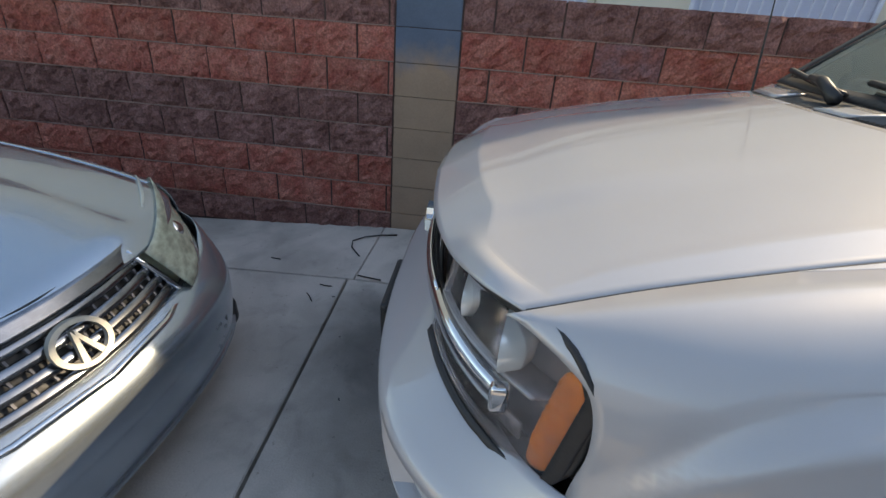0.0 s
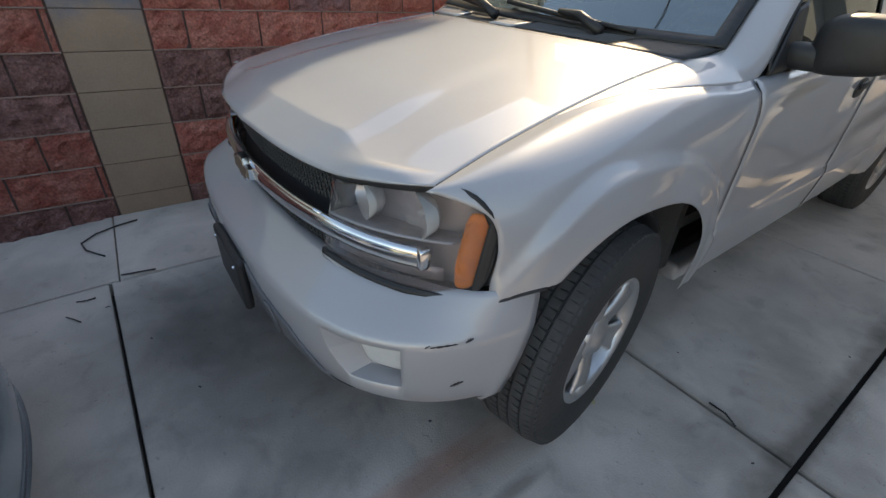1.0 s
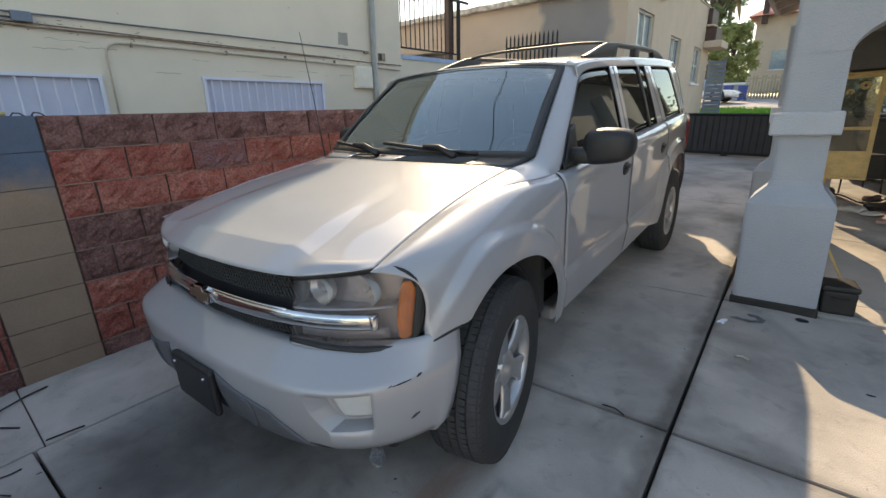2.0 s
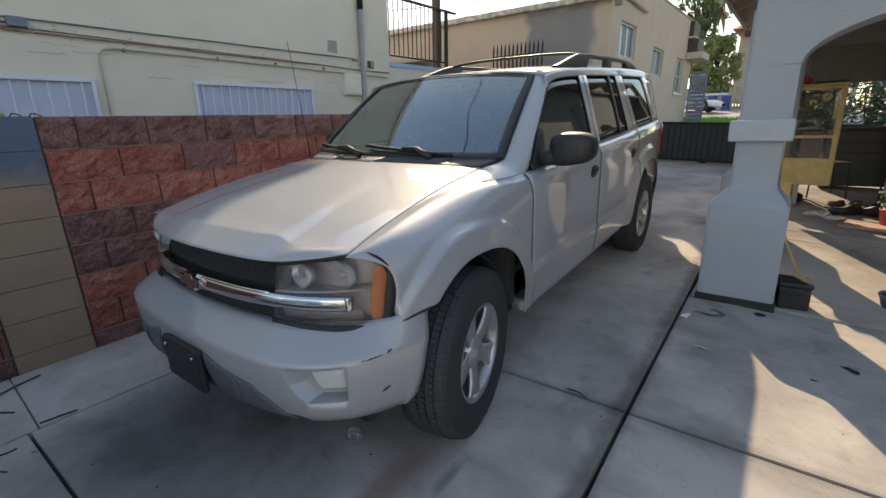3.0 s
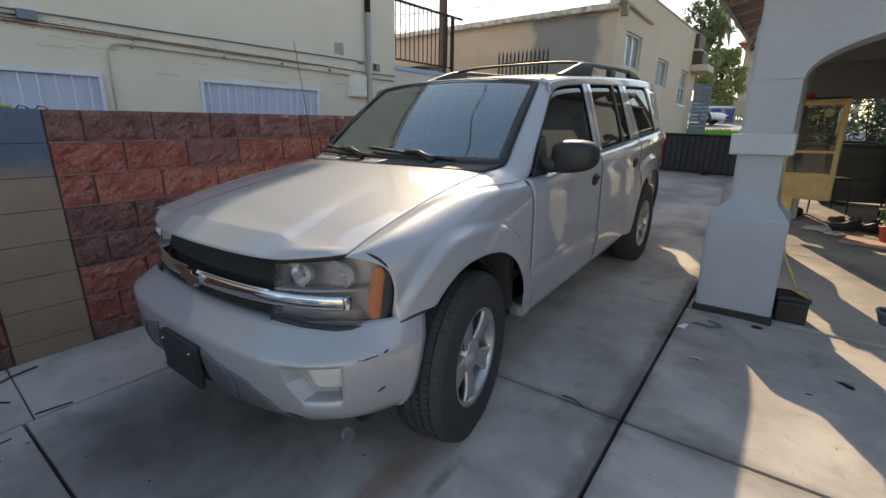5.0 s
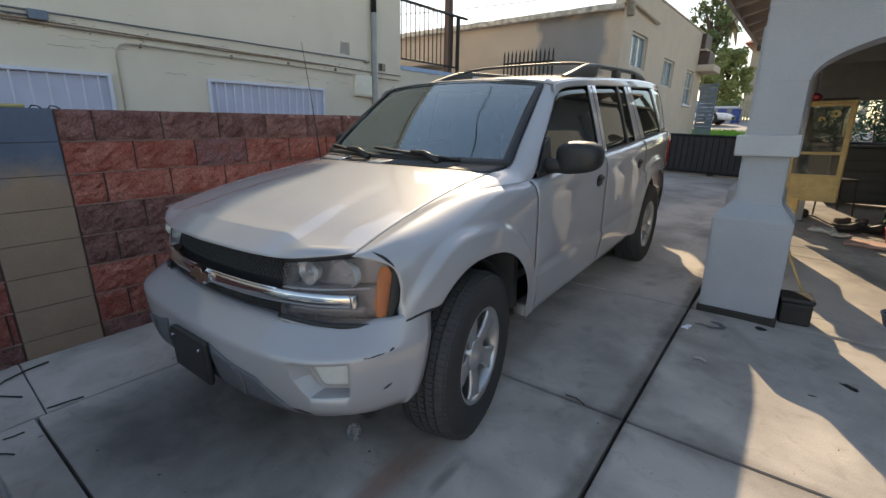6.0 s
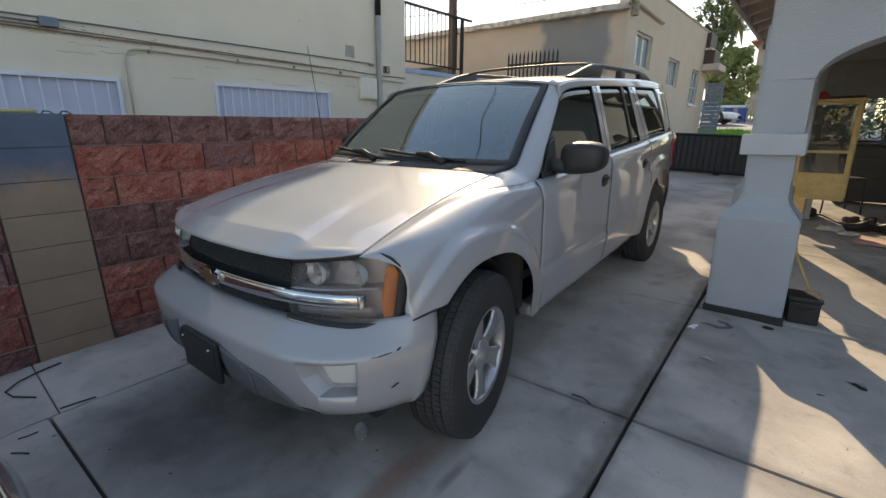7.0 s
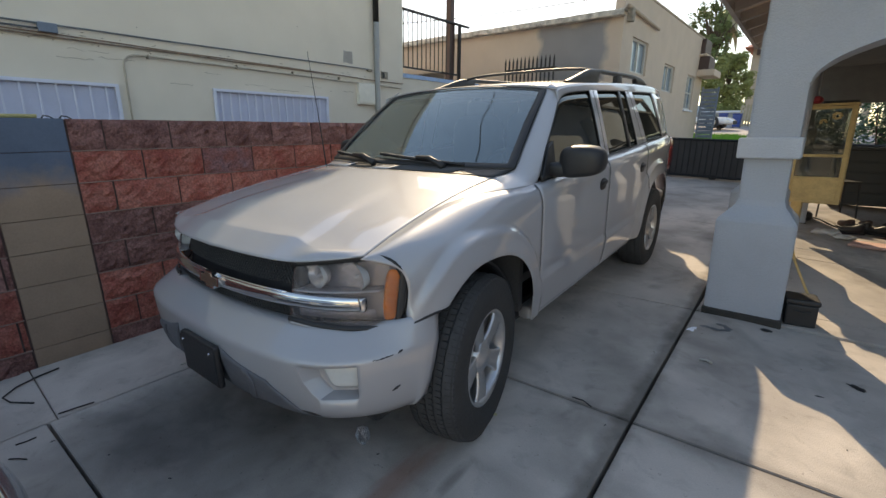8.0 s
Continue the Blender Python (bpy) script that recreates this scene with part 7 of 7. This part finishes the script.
SROWS = [(0.17, 0.14), (0.175, 0.07), (0.20, 0.03), (0.23, 0.014), (0.235, 0.024), (0.25, 0.026), (0.30, 0.012), (0.38, 0.002), (0.445, 0.0), (0.475, 0.010), (0.500, 0.028), (0.525, 0.052), (0.540, 0.075), (0.548, 0.10)]


def s_bumper(s, j):
    u, v, nx, ny = s_plan(s)
    i = min(int(j), len(SROWS) - 2)
    c, inset = (lerp(SROWS[i][q], SROWS[i + 1][q], j - i) for q in (0, 1))
    k = smooth(0.55, 0.95, abs(2 * s - 1))
    if c > 0.44:
        inset *= lerp(1, 0.25, k)
        c += (c - 0.44) * 0.55 * k
    return u - nx * inset, v - ny * inset, c


sb = panel("front_bumper", s_bumper, steps(0, 1, 70), list(range(len(SROWS))), SEDANPAINT, sedan, 0.006, "scuffed silver-grey bumper")
for n in range(9):
    s, j = 0.31 + random.uniform(-0.03, 0.03), random.uniform(5.6, 7.4)
    p = Vector(s_bumper(s, j))
    x, y, nx, ny = s_plan(s)
    t = Vector((ny, -nx, 0))
    bm = bmesh.new()
    w, h = random.uniform(0.006, 0.014), random.uniform(0.003, 0.008)
    q = [bm.verts.new(p + Vector((nx, ny, 0)) * 0.0045 + t * dx * w + Vector((0, 0, dz * h))) for dx, dz in ((-1, -0.6), (0.4, -1), (1, 0.3), (0.2, 1), (-0.8, 0.5))]
    bm.faces.new(q)
    bmesh.ops.solidify(bm, geom=bm.faces[:], thickness=0.001)
    part("scuff", bm, SCUFFWHITE, sb)
# grille: a trapezoid of broad chrome bars with fins between them
g_b = lambda u, c: -0.150 - 0.55 * u * u - 0.62 * (c - 0.575)
g_w = lambda c: lerp(0.375, 0.300, (c - 0.55) / 0.16)
sg = panel("grille", lambda u, c: (u * g_w(c), g_b(u * g_w(c), c) - 0.040, c), steps(-1, 1, 20), steps(0.535, 0.725, 6), BLACK, sedan, 0.01, "black grille with chrome bars")
CS = (0.563, 0.601, 0.639, 0.677)
for c in CS:
    hw = g_w(c) - 0.008
    panel("bar", lambda u, t, c=c: (u, g_b(u, c) - 0.010 + 0.007 * math.cos(t) - 0.008 * math.sin(t), c + 0.0125 * math.copysign(abs(math.sin(t)) ** 0.7, math.sin(t))), steps(-hw, hw, 24), steps(0, math.tau, 10), GRILLEBAR, sg, 0)
for i, c in enumerate(CS[:-1]):
    m = c + 0.019
    for n in range(15):
        u = -0.33 + (n + 0.5 * (i % 2)) * 0.046
        if abs(u) < g_w(m) - 0.02:
            bm = bmesh.new()
            q = [bm.verts.new((u + dx, g_b(u, m) - db, m + dc)) for dx, db, dc in ((-0.003, 0.006, -0.009), (0.003, 0.006, -0.009), (0.003, 0.030, 0.0), (-0.003, 0.030, 0.0), (-0.003, 0.016, 0.009), (0.003, 0.016, 0.009))]
            for k in ((0, 1, 2, 3), (3, 2, 5, 4), (0, 4, 5, 1), (0, 3, 4), (1, 5, 2)):
                bm.faces.new([q[j] for j in k])
            part("fin", bm, SILVERDULL, sg)
ring = [(-1, 0.535), (-0.98, 0.526), (-0.6, 0.524), (0, 0.523), (0.6, 0.524), (0.98, 0.526), (1, 0.535), (1, 0.60), (1, 0.66), (1, 0.715)]
part("surround", tube([(k * u * g_w(c), g_b(u * g_w(c), c) + 0.003, c) for k, (u, c) in [(1, q) for q in [(-1, 0.715), (-1, 0.66), (-1, 0.60)] + ring]], 0.011, 8), CHROME, sg, "chrome grille surround", True)
panel("upper_trim", lambda u, t: (u * (g_w(0.70) + 0.012), g_b(u * g_w(0.70), 0.70) + 0.006 - 0.030 * t, 0.693 + 0.040 * t), steps(-1, 1, 24), steps(0, 1, 4), GRILLEBAR, sg, 0.006, "broad bright upper grille trim")


def flat_ring(name, rx, rz, inner, depth, parent, label=""):
    """A plain flat oval ring that leans with the grille."""
    bm = bmesh.new()
    rows = []
    for t in steps(0, math.tau, 36)[:-1]:
        row = []
        for s, d in ((1, 0), (1, depth), (inner, depth), (inner, 0)):
            c = 0.625 + rz * s * math.sin(t)
            row.append(bm.verts.new((rx * s * math.cos(t), g_b(0, c) + 0.006 + d, c)))
        rows.append(row)
    for r, q in zip(rows, rows[1:] + rows[:1]):
        for j in range(4):
            bm.faces.new((r[j], r[(j + 1) % 4], q[(j + 1) % 4], q[j]))
    return part(name, bm, BADGE, parent, label)


sbadge = flat_ring("badge", 0.078, 0.054, 0.80, 0.012, sg, "plain oval silver badge")
bm = bmesh.new()
for pts in (((-0.034, 0.583), (-0.018, 0.579), (0.001, 0.640), (-0.004, 0.658)), ((0.018, 0.579), (0.034, 0.583), (0.004, 0.658), (-0.001, 0.640))):
    lo = [bm.verts.new((u, g_b(0, c) + 0.006, c)) for u, c in pts]
    hi = [bm.verts.new((u, g_b(0, c) + 0.016, c)) for u, c in pts]
    bm.faces.new(hi)
    for j in range(4):
        bm.faces.new((lo[j], lo[(j + 1) % 4], hi[(j + 1) % 4], hi[j]))
part("badge_wedge", bm, BADGE, sbadge)
# headlights
h_in, h_out = 0.325, 0.825
shear = lambda u, t: u + 0.075 * (1 - t) * (h_out - u) / (h_out - h_in)
h_b = curve([(0.32, -0.183), (0.40, -0.210), (0.5, -0.252), (0.6, -0.315), (0.70, -0.404), (0.775, -0.496), (0.825, -0.59)])
h_top = curve([(0.32, 0.702), (0.40, 0.714), (0.5, 0.745), (0.6, 0.775), (0.70, 0.790), (0.775, 0.775), (0.825, 0.730)])
h_low = curve([(0.40, 0.540), (0.5, 0.548), (0.6, 0.565), (0.70, 0.592), (0.775, 0.63), (0.825, 0.69)])
for k in (1, -1):
    f = lambda v, t, d=0.0, k=k: (lambda u: (k * u, h_b(u) - 0.55 * (lerp(h_low(u), h_top(u), t) - 0.60) - d, lerp(h_low(u), h_top(u), t)))(shear(v, t))
    sl = panel("headlight", lambda u, t, f=f: f(u, t), steps(h_in, h_out, 16), steps(0, 1, 8), YELLOWHAZE, sedan, 0.003, "yellowed sedan headlight")
    panel("lamp_housing", lambda u, t, f=f: f(u, t, 0.06), steps(h_in, h_out, 16), steps(0, 1, 8), LAMPPALE, sl, 0.004)
    bm = egg(k * 0.56, h_b(0.56) - 0.07, 0.655, 0.045, 0.045, 0.04)
    part("reflector", bm, CHROME, sl, "", True)
    panel("lamp_gap", lambda u, t, f=f: f(u, 0.0) if t == 0 else tuple(Vector(f(u, 0.0)) + Vector((0, -0.01, -0.010))), steps(h_in, h_out, 16), [0, 1], BLACK, sl, 0.004)
# cabin
panel("windscreen", lambda a, t: (a * lerp(0.70, 0.56, t), lerp(-1.50 - 0.12 * a * a, -2.22 - 0.06 * a * a, t) + 0.06, lerp(0.92, 1.375 - 0.03 * a * a, t) + 0.03 * math.sin(math.pi * t)), steps(-1, 1, 16), steps(0, 1, 10), GLASS, sedan, 0.005)
panel("roof", lambda a, t: (a * 0.57, lerp(-2.16, -3.35, t), 1.375 - 0.035 * a * a + 0.04 * math.sin(math.pi * t)), steps(-1, 1, 16), steps(0, 1, 12), SEDANPAINT, sedan, 0.008)
panel("rear_window", lambda a, t: (a * lerp(0.56, 0.68, t), lerp(-3.35, -4.05, t), lerp(1.372 - 0.035 * a * a, 0.985, t)), steps(-1, 1, 16), steps(0, 1, 8), SIDEGLASS, sedan, 0.005)
for k in (1, -1):
    panel("side_window", lambda a, t, k=k: (k * lerp(0.745, 0.60, t), lerp(lerp(-1.62, -3.75, a), lerp(-2.20, -3.32, a), t), lerp(0.935, 1.335, t)), steps(0, 1, 16), steps(0, 1, 6), SIDEGLASS, sedan, 0.005)
    panel("roof_rail", lambda a, t, k=k: (k * lerp(0.60, 0.56, t), lerp(-2.16, -3.36, a), lerp(1.335, 1.352, t) + 0.03 * math.sin(math.pi * a) * t), steps(0, 1, 10), steps(0, 1, 3), SEDANPAINT, sedan, 0.006)
    part("screen_pillar", tube([(k * 0.735, -1.55, 0.92), (k * 0.66, -1.9, 1.17), (k * 0.59, -2.18, 1.345)], 0.035, 8), SEDANPAINT, sedan, "", True)
    part("rear_pillar", tube([(k * 0.735, -4.0, 0.96), (k * 0.66, -3.66, 1.18), (k * 0.59, -3.34, 1.345)], 0.06, 8), SEDANPAINT, sedan, "", True)
    m = part("mirror", egg(k * 0.93, -1.78, 0.99, 0.09, 0.045, 0.06, 3), SEDANPAINT, sedan, "", True)
    part("tail_light", egg(k * 0.72, -4.72, 0.78, 0.09, 0.05, 0.07, 3), TAILRED, sedan, "", True)
panel("trunk_lid", lambda a, t: (a * s_edge(lerp(-4.05, -4.78, t)), lerp(-4.02, -4.78, t), s_top(lerp(-4.05, -4.78, t)) + 0.012 * (1 - a * a)), steps(-1, 1, 14), steps(0, 1, 8), SEDANPAINT, sedan, 0.008)
panel("rear_panel", lambda a, t: (a * 0.66, -4.80 + 0.06 * a * a, lerp(0.22, 0.9, t)), steps(-1, 1, 14), steps(0, 1, 6), SEDANPAINT, sedan, 0.01)
panel("cowl", lambda a, t: (a * 0.74, lerp(-1.40 - 0.12 * (1 - a * a), -1.56, t), 0.895 + 0.03 * (1 - a * a)), steps(-1, 1, 14), steps(0, 1, 3), BLACK, sedan, 0.006)
part("underbody", box(-0.70, -4.7, 0.17, 0.70, -0.25, 0.30, 0.03), BLACK, sedan)
part("cabin_floor", box(-0.72, -4.0, 0.30, 0.72, -1.45, 0.5), INTERIOR, sedan)
for u in (0.36, -0.36):
    s = part("seat", egg(u, -2.5, 0.6, 0.25, 0.27, 0.12, 4), INTERIOR, sedan, "", True)
    part("seat_back", egg(u, -2.78, 0.88, 0.24, 0.09, 0.30, 4), INTERIOR, s, "", True)
part("dashboard", egg(0, -1.75, 0.80, 0.68, 0.22, 0.12, 3.5), INTERIOR, sedan, "", True)
S = 0.32 / R
for u, v, turn in ((0.76, S_AXLES[0], 0), (-0.76, S_AXLES[0], 180), (0.76, S_AXLES[1], 0), (-0.76, S_AXLES[1], 180)):
    wheel = new("wheel", TYRE)
    wheel.parent, wheel.matrix_basis = sedan, pose(u, v, 0.318, 0, 0, turn) @ Matrix.Diagonal((0.8, S, S, 1))
    for name, me, ms in (("tread", TREAD, [Matrix()]), ("rim", RIM, [Matrix()]), ("hub_cap", HUB, [Matrix()]), ("spoke", SPOKE, [pose(0, 0, 0, 72 * n, 0, 0) for n in range(5)])):
        for m in ms:
            ob = new(name, me)
            ob.parent, ob.matrix_basis = wheel, m
